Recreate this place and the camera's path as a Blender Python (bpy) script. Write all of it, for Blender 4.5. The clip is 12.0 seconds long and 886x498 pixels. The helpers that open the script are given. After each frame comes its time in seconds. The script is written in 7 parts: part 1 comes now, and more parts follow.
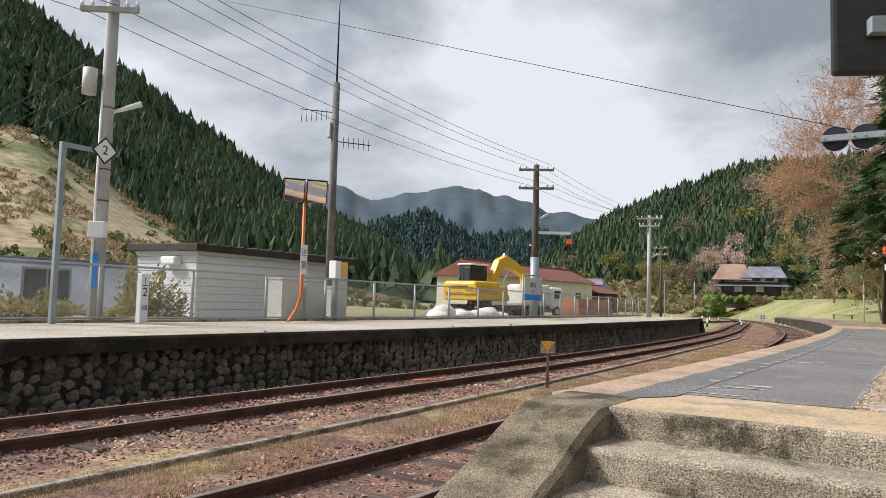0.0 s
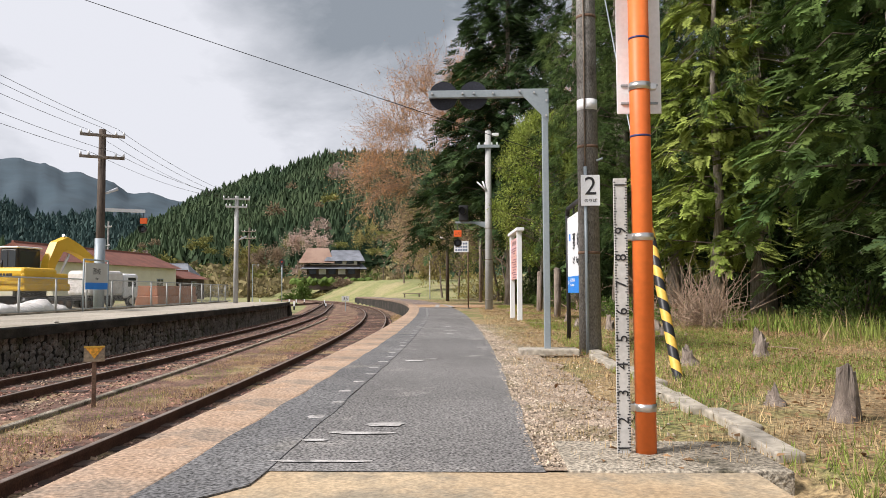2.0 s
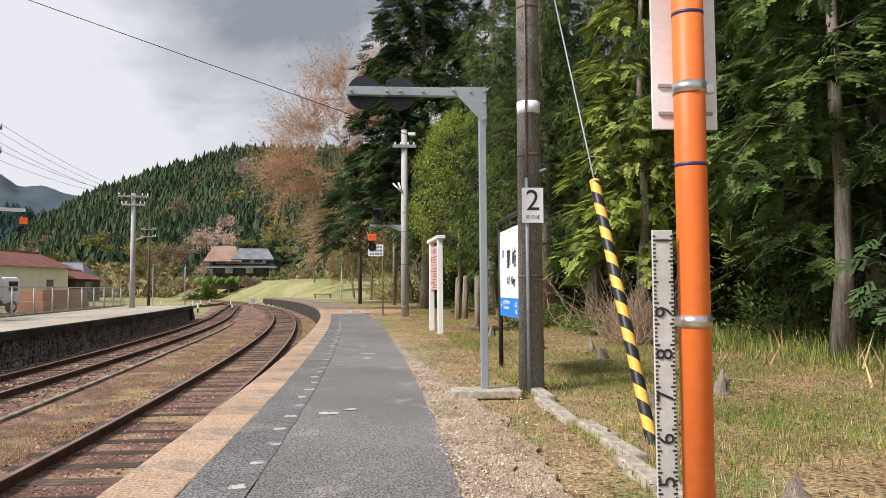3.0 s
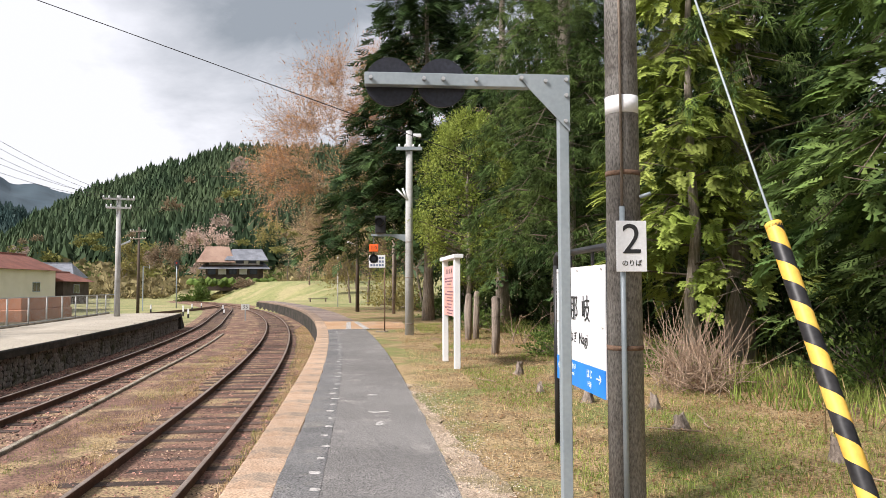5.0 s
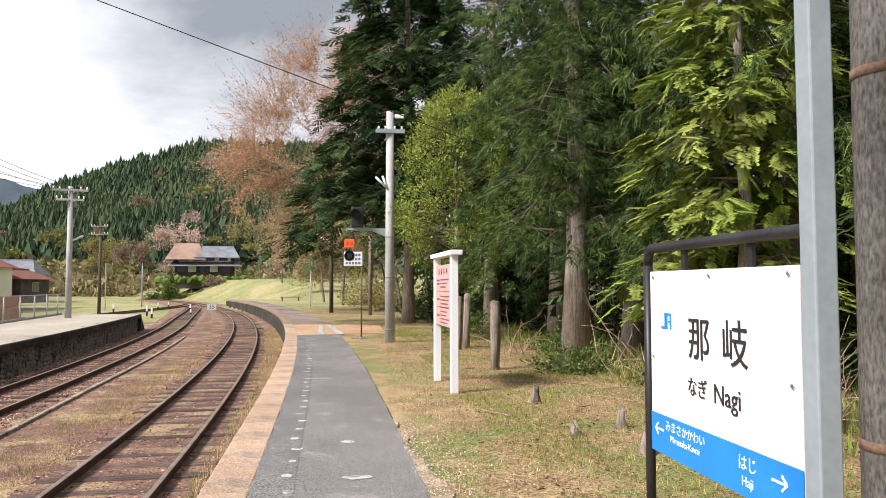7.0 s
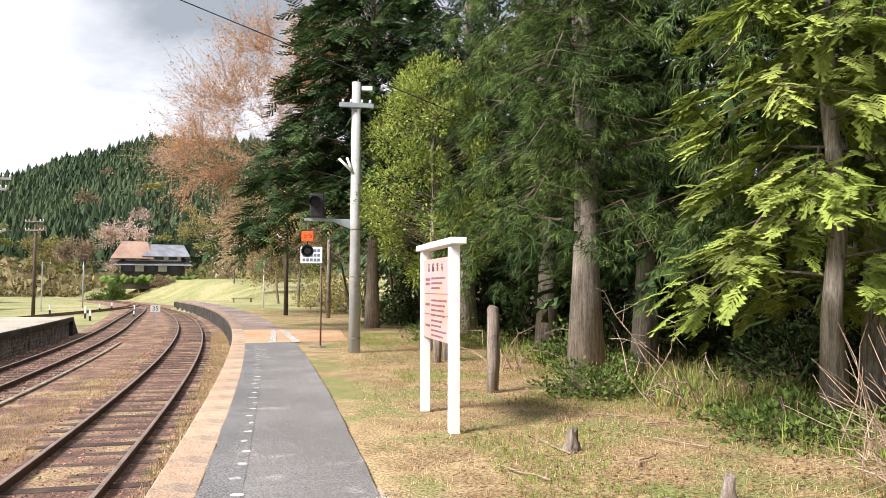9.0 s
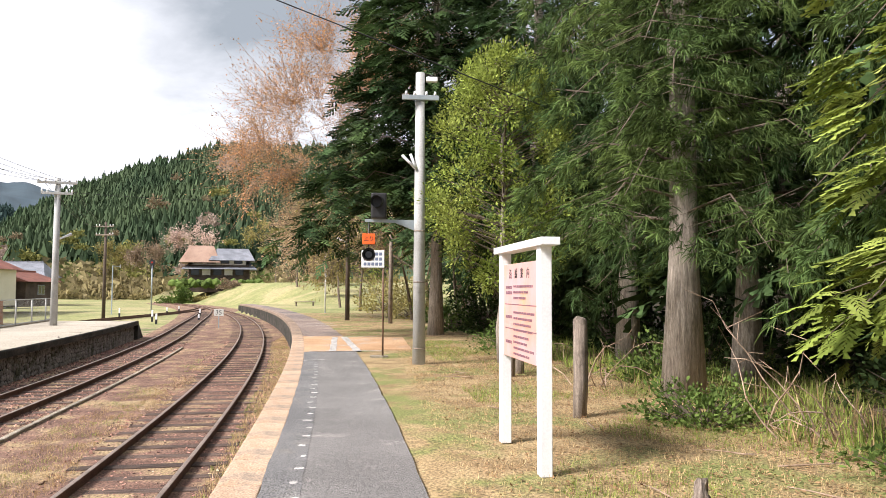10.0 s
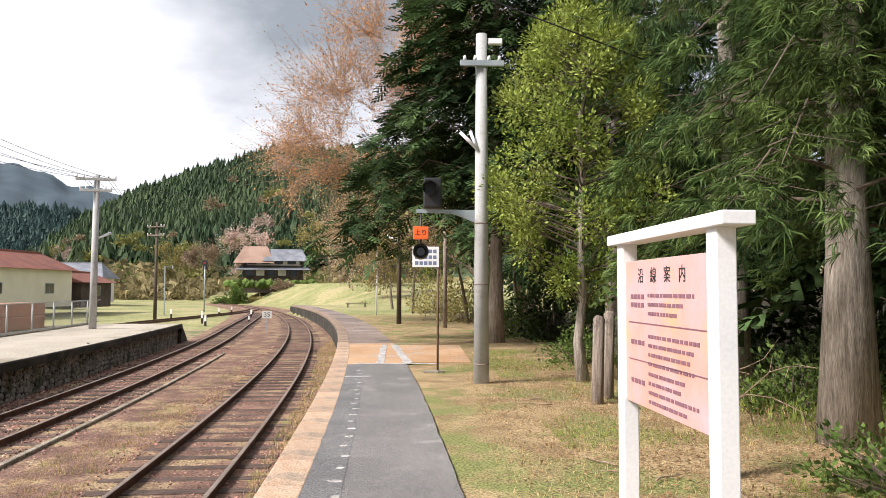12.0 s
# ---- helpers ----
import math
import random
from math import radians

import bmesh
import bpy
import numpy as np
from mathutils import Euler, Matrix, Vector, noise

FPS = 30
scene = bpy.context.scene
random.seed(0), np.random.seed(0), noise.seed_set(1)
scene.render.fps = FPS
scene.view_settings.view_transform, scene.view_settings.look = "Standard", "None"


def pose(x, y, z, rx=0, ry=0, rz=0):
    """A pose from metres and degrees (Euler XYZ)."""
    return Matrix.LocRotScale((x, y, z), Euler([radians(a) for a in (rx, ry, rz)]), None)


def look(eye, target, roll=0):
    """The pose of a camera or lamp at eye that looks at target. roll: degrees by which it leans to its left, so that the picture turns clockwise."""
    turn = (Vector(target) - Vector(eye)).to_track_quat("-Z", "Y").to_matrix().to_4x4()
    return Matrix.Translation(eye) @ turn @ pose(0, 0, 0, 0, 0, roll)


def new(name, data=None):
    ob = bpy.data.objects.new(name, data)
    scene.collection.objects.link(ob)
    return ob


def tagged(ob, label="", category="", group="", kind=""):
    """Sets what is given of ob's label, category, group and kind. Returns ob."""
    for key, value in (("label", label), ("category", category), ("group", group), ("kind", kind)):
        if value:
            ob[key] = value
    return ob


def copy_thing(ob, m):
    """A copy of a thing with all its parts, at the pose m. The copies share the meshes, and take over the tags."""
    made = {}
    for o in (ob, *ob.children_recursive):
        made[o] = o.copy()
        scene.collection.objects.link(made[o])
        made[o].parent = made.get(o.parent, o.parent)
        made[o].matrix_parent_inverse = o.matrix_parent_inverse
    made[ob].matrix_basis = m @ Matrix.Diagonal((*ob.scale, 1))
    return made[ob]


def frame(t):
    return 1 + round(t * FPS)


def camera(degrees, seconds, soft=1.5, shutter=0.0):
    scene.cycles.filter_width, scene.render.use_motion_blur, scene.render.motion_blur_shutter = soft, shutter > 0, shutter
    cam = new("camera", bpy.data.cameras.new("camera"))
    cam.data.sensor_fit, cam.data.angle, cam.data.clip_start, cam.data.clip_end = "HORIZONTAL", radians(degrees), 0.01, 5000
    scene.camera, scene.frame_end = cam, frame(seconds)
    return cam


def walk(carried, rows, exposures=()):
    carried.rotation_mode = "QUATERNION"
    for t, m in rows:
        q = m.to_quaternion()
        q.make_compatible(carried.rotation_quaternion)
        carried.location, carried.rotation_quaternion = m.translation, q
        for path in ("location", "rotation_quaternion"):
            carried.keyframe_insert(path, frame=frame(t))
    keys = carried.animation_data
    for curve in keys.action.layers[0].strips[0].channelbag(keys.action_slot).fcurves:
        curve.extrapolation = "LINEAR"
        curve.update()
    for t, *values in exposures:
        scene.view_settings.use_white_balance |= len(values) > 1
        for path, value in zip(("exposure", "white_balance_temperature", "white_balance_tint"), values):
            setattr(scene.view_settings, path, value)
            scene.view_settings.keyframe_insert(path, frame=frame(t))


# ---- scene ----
cam = camera(62.0, 12.0, soft=0.85)
PATH = [
    (0, (0.267, 0.1, 1.411), (-0.826, 1.768, 1.555), 1.6),
    (0.5, (0.042, 0.632, 1.433), (-0.827, 2.429, 1.569), 1.1),
    (1, (-0.11, 1.175, 1.451), (-0.735, 3.07, 1.584), 0.5),
    (1.5, (-0.226, 1.764, 1.449), (-0.546, 3.734, 1.574), -0.0),
    (2, (-0.33, 2.358, 1.479), (-0.4, 4.353, 1.594), -0.2),
    (2.5, (-0.372, 2.915, 1.615), (-0.296, 4.91, 1.725), -0.3),
    (3, (-0.439, 3.403, 1.763), (-0.27, 5.393, 1.87), -0.4),
    (4.8, (-0.662, 5.163, 2.222), (-0.482, 7.153, 2.326), -0.2),
    (5, (-0.658, 5.398, 2.235), (-0.475, 7.387, 2.341), -0.2),
    (5.5, (-0.638, 6.015, 2.269), (-0.451, 8.003, 2.375), -0.3),
    (6, (-0.629, 6.631, 2.302), (-0.393, 8.615, 2.405), -0.2),
    (6.5, (-0.671, 7.267, 2.311), (-0.42, 9.249, 2.413), -0.1),
    (7, (-0.684, 7.923, 2.323), (-0.434, 9.905, 2.423), -0.1),
    (8.8, (-0.744, 10.431, 2.314), (-0.364, 12.392, 2.417), 0.3),
    (9, (-0.737, 10.679, 2.318), (-0.371, 12.642, 2.421), 0.1),
    (9.5, (-0.745, 11.333, 2.358), (-0.452, 13.309, 2.465), 0.2),
    (10, (-0.727, 11.959, 2.375), (-0.523, 13.945, 2.487), 0.2),
    (10.5, (-0.716, 12.601, 2.416), (-0.596, 14.594, 2.529), 0.1),
    (11, (-0.701, 13.21, 2.435), (-0.629, 15.206, 2.547), 0.1),
    (11.5, (-0.702, 13.853, 2.443), (-0.639, 15.849, 2.554), 0.2),
    (12, (-0.704, 14.486, 2.44), (-0.643, 16.482, 2.552), 0.2),
]
EXPOSURES = [(0.0, 0.13, 6350, 14), (3.0, 0.13, 6500, 16), (5.0, 0.4, 6500, 16), (7.0, 0.47, 6500, 16), (9.0, 0.76, 6500, 16), (10.5, 0.7, 6500, 16), (12.0, 0.55, 6500, 16)]
walk(cam, [(t, look(eye, target, roll)) for t, eye, target, roll in PATH], EXPOSURES)

# ---- world and sun ----
SUN_ELEV, SUN_AZ = radians(43), radians(-117)   # azimuth from +y, towards +x
world = bpy.data.worlds.new("sky")
scene.world = world
world.use_nodes = True
wn, wl = world.node_tree.nodes, world.node_tree.links
wn.clear()
w_out = wn.new("ShaderNodeOutputWorld")
w_bg = wn.new("ShaderNodeBackground")
w_bg.inputs["Strength"].default_value = 0.075
w_sky = wn.new("ShaderNodeTexSky")
w_sky.sky_type = 'NISHITA'
w_sky.sun_disc = False
w_sky.sun_elevation = SUN_ELEV
w_sky.sun_rotation = SUN_AZ
w_sky.air_density = 1.0
w_sky.dust_density = 2.0
w_co = wn.new("ShaderNodeTexCoord")
w_map = wn.new("ShaderNodeMapping")
w_map.inputs["Scale"].default_value = (1.0, 1.0, 1.9)
w_map.inputs["Location"].default_value = (0.35, 0.1, 0.2)
w_n1 = wn.new("ShaderNodeTexNoise")
w_n1.inputs["Scale"].default_value = 2.1
w_n1.inputs["Detail"].default_value = 7
w_n1.inputs["Roughness"].default_value = 0.52
w_n1.inputs["Distortion"].default_value = 0.35
w_cover = wn.new("ShaderNodeValToRGB")
w_cover.color_ramp.elements[0].position = 0.30
w_cover.color_ramp.elements[0].color = (0.15, 0.15, 0.15, 1)
w_cover.color_ramp.elements[1].position = 0.46
w_cover.color_ramp.elements[1].color = (1, 1, 1, 1)
w_n2 = wn.new("ShaderNodeTexNoise")
w_n2.inputs["Scale"].default_value = 3.4
w_n2.inputs["Detail"].default_value = 9
w_n2.inputs["Roughness"].default_value = 0.56
w_n2.inputs["Distortion"].default_value = 0.25
w_cloud = wn.new("ShaderNodeValToRGB")
w_cloud.color_ramp.elements[0].position = 0.30
w_cloud.color_ramp.elements[0].color = (3.5, 4.05, 4.5, 1)
w_cloud.color_ramp.elements[1].position = 0.62
w_cloud.color_ramp.elements[1].color = (9.7, 10.15, 10.6, 1)
w_mix = wn.new("ShaderNodeMix")
w_mix.data_type = 'RGBA'
wl.new(w_co.outputs["Generated"], w_map.inputs["Vector"])
wl.new(w_map.outputs[0], w_n1.inputs["Vector"])
wl.new(w_map.outputs[0], w_n2.inputs["Vector"])
wl.new(w_n1.outputs["Fac"], w_cover.inputs[0])
# one heavy grey cloud over the valley's head, white cumulus round it
bias = None
for at, reach, amount in (((-0.20, 0.89, 0.40), 0.28, -0.19), ((-0.36, 0.91, 0.20), 0.34, 0.20), ((-0.62, 0.70, 0.34), 0.40, -0.05)):
    w_d = wn.new("ShaderNodeVectorMath")
    w_d.operation = 'DISTANCE'
    w_d.inputs[1].default_value = at
    wl.new(w_co.outputs["Generated"], w_d.inputs[0])
    w_r = wn.new("ShaderNodeMapRange")
    w_r.interpolation_type = 'SMOOTHSTEP'
    w_r.inputs["From Max"].default_value = reach
    w_r.inputs["To Min"].default_value, w_r.inputs["To Max"].default_value = amount, 0.0
    wl.new(w_d.outputs["Value"], w_r.inputs["Value"])
    w_a = wn.new("ShaderNodeMath")
    wl.new(w_r.outputs[0], w_a.inputs[0])
    wl.new(bias if bias else w_n2.outputs["Fac"], w_a.inputs[1])
    bias = w_a.outputs[0]
wl.new(bias, w_cloud.inputs[0])
wl.new(w_cover.outputs[0], w_mix.inputs["Factor"])
wl.new(w_sky.outputs[0], w_mix.inputs[6])
wl.new(w_cloud.outputs[0], w_mix.inputs[7])
wl.new(w_mix.outputs[2], w_bg.inputs["Color"])
wl.new(w_bg.outputs[0], w_out.inputs[0])

sun = new("sun", bpy.data.lights.new("sun", "SUN"))
sun.data.energy = 4.9
sun.data.angle = radians(16)
sun.data.color = (1.0, 0.965, 0.90)
sun_way = Vector((math.sin(SUN_AZ) * math.cos(SUN_ELEV), math.cos(SUN_AZ) * math.cos(SUN_ELEV), math.sin(SUN_ELEV)))
sun.matrix_world = look(sun_way * 60, (0, 0, 0))

# ---- materials ----


def mat(name, c1, c2, scale=3.0, fine=60.0, rough=0.8, bump=0.15, metal=0.0, spread=0.35, rand=0.0, island=0.0,
        stretch=(1, 1, 1), third=None, third_scale=0.7, third_at=0.55, spec=0.4, subsurface=0.0):
    """Two-scale noise between c1 and c2, a fine grain with relief, and stains of a third colour."""
    m = bpy.data.materials.new(name)
    m.use_nodes = True
    n, l = m.node_tree.nodes, m.node_tree.links
    b = n["Principled BSDF"]
    co = n.new("ShaderNodeTexCoord")
    mp = n.new("ShaderNodeMapping")
    mp.inputs["Scale"].default_value = stretch
    l.new(co.outputs["Object"], mp.inputs["Vector"])
    a = n.new("ShaderNodeTexNoise")
    a.inputs["Scale"].default_value = scale
    a.inputs["Detail"].default_value = 5
    f = n.new("ShaderNodeTexNoise")
    f.inputs["Scale"].default_value = fine
    f.inputs["Detail"].default_value = 3
    l.new(mp.outputs[0], a.inputs["Vector"])
    l.new(mp.outputs[0], f.inputs["Vector"])
    r = n.new("ShaderNodeValToRGB")
    r.color_ramp.elements[0].position, r.color_ramp.elements[1].position = 0.35, 0.65
    r.color_ramp.elements[0].color, r.color_ramp.elements[1].color = (*c1, 1), (*c2, 1)
    l.new(a.outputs["Fac"], r.inputs[0])
    col = r.outputs[0]
    if third:
        g = n.new("ShaderNodeTexNoise")
        g.inputs["Scale"].default_value = third_scale
        g.inputs["Detail"].default_value = 8
        g.inputs["Roughness"].default_value = 0.65
        l.new(co.outputs["Object"], g.inputs["Vector"])
        k = n.new("ShaderNodeMapRange")
        k.inputs["From Min"].default_value, k.inputs["From Max"].default_value = third_at - 0.05, third_at + 0.06
        l.new(g.outputs["Fac"], k.inputs["Value"])
        x = n.new("ShaderNodeMix")
        x.data_type = 'RGBA'
        l.new(k.outputs[0], x.inputs["Factor"])
        l.new(col, x.inputs[6])
        x.inputs[7].default_value = (*third, 1)
        col = x.outputs[2]
    v = n.new("ShaderNodeMapRange")
    v.inputs["From Min"].default_value, v.inputs["From Max"].default_value = 0.3, 0.7
    v.inputs["To Min"].default_value, v.inputs["To Max"].default_value = 1 - spread, 1 + spread
    l.new(f.outputs["Fac"], v.inputs["Value"])
    fac = v.outputs[0]
    for amount, node, out in ((rand, "ShaderNodeObjectInfo", "Random"), (island, "ShaderNodeNewGeometry", "Random Per Island")):
        if amount:
            o = n.new(node)
            q = n.new("ShaderNodeMapRange")
            q.inputs["To Min"].default_value, q.inputs["To Max"].default_value = 1 - amount, 1 + amount
            l.new(o.outputs[out], q.inputs["Value"])
            u = n.new("ShaderNodeMath")
            u.operation = 'MULTIPLY'
            l.new(fac, u.inputs[0])
            l.new(q.outputs[0], u.inputs[1])
            fac = u.outputs[0]
    h = n.new("ShaderNodeVectorMath")
    h.operation = 'SCALE'
    l.new(col, h.inputs[0])
    l.new(fac, h.inputs["Scale"])
    l.new(h.outputs[0], b.inputs["Base Color"])
    b.inputs["Roughness"].default_value = rough
    b.inputs["Metallic"].default_value = metal
    b.inputs["Specular IOR Level"].default_value = spec
    if bump:
        p = n.new("ShaderNodeBump")
        p.inputs["Strength"].default_value = min(1, bump * 2)
        p.inputs["Distance"].default_value = 0.014 * bump
        l.new(f.outputs["Fac"], p.inputs["Height"])
        l.new(p.outputs[0], b.inputs["Normal"])
    return m


def leaf_mat(name, c1, c2, island=0.45, scale=0.6, through_light=0.3):
    """Leaves: light shines partly through them."""
    m = mat(name, c1, c2, scale=scale, fine=9, rough=0.75, bump=0, spread=0.25, island=island, spec=0.12)
    n, l = m.node_tree.nodes, m.node_tree.links
    b = n["Principled BSDF"]
    t = n.new("ShaderNodeBsdfTranslucent")
    src = b.inputs["Base Color"].links[0].from_socket
    l.new(src, t.inputs["Color"])
    x = n.new("ShaderNodeMixShader")
    x.inputs[0].default_value = through_light
    l.new(b.outputs[0], x.inputs[1])
    l.new(t.outputs[0], x.inputs[2])
    l.new(x.outputs[0], n["Material Output"].inputs["Surface"])
    return m


def plain(name, c, rough=0.5, metal=0.0, emit=0.0):
    m = bpy.data.materials.new(name)
    m.use_nodes = True
    b = m.node_tree.nodes["Principled BSDF"]
    b.inputs["Base Color"].default_value = (*c, 1)
    b.inputs["Roughness"].default_value = rough
    b.inputs["Metallic"].default_value = metal
    if emit:
        b.inputs["Emission Color"].default_value = (*c, 1)
        b.inputs["Emission Strength"].default_value = emit
    return m


M_EARTH = mat("earth", (0.213, 0.163, 0.106), (0.338, 0.263, 0.163), 1.1, 45, 0.95, 0.5, third=(0.112, 0.138, 0.044), third_scale=0.9, third_at=0.52)
M_LAWN = mat("dry_grass_ground", (0.23, 0.155, 0.078), (0.36, 0.265, 0.14), 2.2, 40, 0.95, 1.0, spread=0.65, third=(0.18, 0.19, 0.062), third_scale=0.8, third_at=0.53)
M_DUFF = mat("forest_litter", (0.10, 0.07, 0.042), (0.19, 0.135, 0.08), 1.6, 35, 0.95, 0.8, spread=0.5, third=(0.06, 0.085, 0.03), third_scale=1.1, third_at=0.55)
M_FIELD = mat("green_field", (0.18, 0.20, 0.07), (0.28, 0.265, 0.115), 0.25, 4, 0.95, 0.3, third=(0.32, 0.28, 0.14), third_scale=0.12, third_at=0.54)
M_BALLAST = mat("ballast_ground", (0.12, 0.066, 0.048), (0.23, 0.135, 0.098), 1.6, 30, 0.95, 0.9, spread=0.7, third=(0.30, 0.22, 0.12), third_scale=0.8, third_at=0.55)
M_STONE = mat("ballast_stone", (0.20, 0.10, 0.08), (0.36, 0.20, 0.155), 0.9, 20, 0.9, 0.2, island=0.9, third=(0.40, 0.31, 0.21), third_scale=0.7, third_at=0.58)
M_ASPHALT = mat("asphalt", (0.145, 0.139, 0.134), (0.195, 0.187, 0.18), 0.8, 90, 0.92, 0.3, spread=1.0, third=(0.26, 0.245, 0.23), third_scale=2.4, third_at=0.62)
M_ASPHALT2 = mat("asphalt_smooth", (0.125, 0.123, 0.124), (0.175, 0.172, 0.17), 1.6, 75, 0.9, 0.4, spread=0.9, third=(0.20, 0.19, 0.175), third_scale=2.0, third_at=0.6)
M_COPING = mat("orange_worn_coping", (0.38, 0.255, 0.17), (0.50, 0.365, 0.265), 3.5, 55, 0.9, 0.4, rand=0.12, spread=0.45, third=(0.27, 0.21, 0.16), third_scale=2.2, third_at=0.55)
M_COPING2 = mat("grey_brown_coping", (0.24, 0.17, 0.125), (0.36, 0.265, 0.20), 2.5, 45, 0.9, 0.3, rand=0.12, spread=0.35, third=(0.16, 0.125, 0.095), third_scale=1.4, third_at=0.55)
M_FARWALK = mat("patched_brown_asphalt", (0.19, 0.145, 0.125), (0.30, 0.235, 0.20), 0.7, 60, 0.92, 0.3, spread=0.5, third=(0.11, 0.10, 0.098), third_scale=0.35, third_at=0.54)
M_LANDING = mat("buff_concrete", (0.40, 0.285, 0.17), (0.50, 0.385, 0.25), 1.8, 70, 0.92, 0.12, spread=0.28, third=(0.30, 0.25, 0.18), third_scale=2.6, third_at=0.57)
M_PAD = mat("orange_concrete", (0.40, 0.235, 0.125), (0.50, 0.33, 0.20), 0.7, 50, 0.9, 0.2, third=(0.4, 0.33, 0.27), third_scale=0.9, third_at=0.58)
M_CONC = mat("old_concrete", (0.22, 0.19, 0.145), (0.40, 0.35, 0.275), 2.6, 75, 0.95, 0.8, spread=0.7, third=(0.10, 0.088, 0.06), third_scale=3.2, third_at=0.57)
M_STEP = mat("worn_step_concrete", (0.27, 0.225, 0.165), (0.44, 0.375, 0.285), 4.0, 120, 0.95, 0.8, spread=0.75, third=(0.10, 0.085, 0.055), third_scale=3.0, third_at=0.585)
M_MOSSY = mat("mossy_stained_concrete", (0.13, 0.105, 0.07), (0.27, 0.22, 0.15), 5.0, 120, 0.95, 0.8, spread=0.7, third=(0.06, 0.05, 0.03), third_scale=2.2, third_at=0.55)
M_OPPTOP = mat("pale_concrete", (0.35, 0.31, 0.25), (0.44, 0.395, 0.325), 0.6, 20, 0.9, 0.2, third=(0.27, 0.235, 0.18), third_scale=0.5, third_at=0.59)
M_OPPCOP = mat("stained_dark_coping", (0.026, 0.023, 0.019), (0.07, 0.06, 0.048), 1.6, 25, 0.95, 0.4, stretch=(1, 1, 3), third=(0.018, 0.018, 0.012), third_scale=1.0, third_at=0.52)
M_JOINT = mat("dark_wall_joint", (0.012, 0.012, 0.01), (0.03, 0.028, 0.022), 3, 30, 1.0, 0.4)
M_WALLSTONE = mat("dark_field_stone", (0.085, 0.076, 0.066), (0.19, 0.168, 0.145), 3, 30, 0.9, 0.4, rand=0.5, third=(0.05, 0.05, 0.03), third_scale=2, third_at=0.56)
M_RAIL = mat("rusty_rail", (0.07, 0.036, 0.025), (0.12, 0.064, 0.044), 4, 60, 0.8, 0.2)
M_RAILTOP = mat("worn_rail_head", (0.20, 0.15, 0.12), (0.30, 0.24, 0.20), 3, 40, 0.5, 0.05, metal=0.4)
M_SLEEPER = mat("weathered_sleeper", (0.05, 0.033, 0.026), (0.13, 0.088, 0.07), 5, 40, 0.9, 0.4, stretch=(1, 6, 6), rand=0.4)
M_GALV = mat("galvanised_steel", (0.27, 0.315, 0.34), (0.33, 0.375, 0.40), 3, 40, 0.5, 0.03, metal=0.2, spread=0.06)
M_POLE = mat("grey_concrete_pole", (0.17, 0.163, 0.153), (0.30, 0.287, 0.27), 1.5, 110, 0.9, 0.3, spread=0.5, stretch=(1, 1, 0.35), third=(0.105, 0.095, 0.085), third_scale=1.1, third_at=0.55)
M_POLE2 = mat("light_pole_concrete", (0.36, 0.365, 0.36), (0.46, 0.46, 0.45), 1.1, 60, 0.8, 0.1, spread=0.2, third=(0.3, 0.29, 0.27), third_scale=1.3, third_at=0.58)
M_WOODPOLE = mat("dark_wood_pole", (0.06, 0.045, 0.035), (0.12, 0.09, 0.07), 6, 50, 0.9, 0.3, stretch=(6, 6, 0.5))
M_GREYWOOD = mat("weathered_grey_wood", (0.17, 0.135, 0.11), (0.34, 0.28, 0.23), 5, 50, 0.95, 0.5, stretch=(7, 7, 0.6), third=(0.10, 0.08, 0.062), third_scale=3, third_at=0.57)
M_FENCE = mat("fence_zinc", (0.34, 0.35, 0.34), (0.46, 0.47, 0.46), 4, 40, 0.6, 0.05, spread=0.15)
M_WHITE = mat("white_paint", (0.76, 0.77, 0.79), (0.83, 0.83, 0.84), 2, 60, 0.5, 0.04, spread=0.05)
M_ORANGE = mat("orange_paint", (0.72, 0.155, 0.028), (0.80, 0.20, 0.04), 1.2, 40, 0.5, 0.03, spread=0.06)
M_YELLOW = mat("yellow_plastic", (0.70, 0.42, 0.06), (0.78, 0.50, 0.10), 3, 40, 0.5, 0.03, spread=0.1)
M_BLACK = mat("black_paint", (0.014, 0.014, 0.016), (0.028, 0.027, 0.028), 3, 50, 0.45, 0.05, spread=0.3)
M_DISC = mat("dusty_black_disc", (0.012, 0.013, 0.02), (0.022, 0.024, 0.035), 4, 50, 0.5, 0.02, third=(0.5, 0.5, 0.52), third_scale=30, third_at=0.76)
M_BLUE = mat("sign_blue", (0.01, 0.21, 0.72), (0.015, 0.25, 0.80), 3, 50, 0.4, 0.0, spread=0.04)
M_PINK = mat("pink_faded_panel", (0.66, 0.33, 0.25), (0.64, 0.40, 0.42), 2.2, 30, 0.5, 0.0, spread=0.04, third=(0.66, 0.38, 0.22), third_scale=1.6, third_at=0.55)
M_INK = plain("black_ink", (0.02, 0.02, 0.022), 0.6)
M_INKPINK = plain("plum_ink", (0.22, 0.11, 0.14), 0.6)
M_INKWHITE = plain("white_ink", (0.82, 0.82, 0.82), 0.5)
M_LINE = mat("worn_white_paint", (0.42, 0.40, 0.38), (0.56, 0.54, 0.52), 4, 80, 0.85, 0.1, spread=0.25, third=(0.22, 0.21, 0.2), third_scale=14, third_at=0.53)
M_STEEL = plain("bright_clamp_steel", (0.62, 0.6, 0.57), 0.3, 0.9)
M_RUST = mat("rusty_steel", (0.12, 0.07, 0.045), (0.2, 0.125, 0.085), 6, 60, 0.85, 0.2)
M_MIRROR = plain("mirror_glass", (0.85, 0.86, 0.88), 0.03, 1.0)
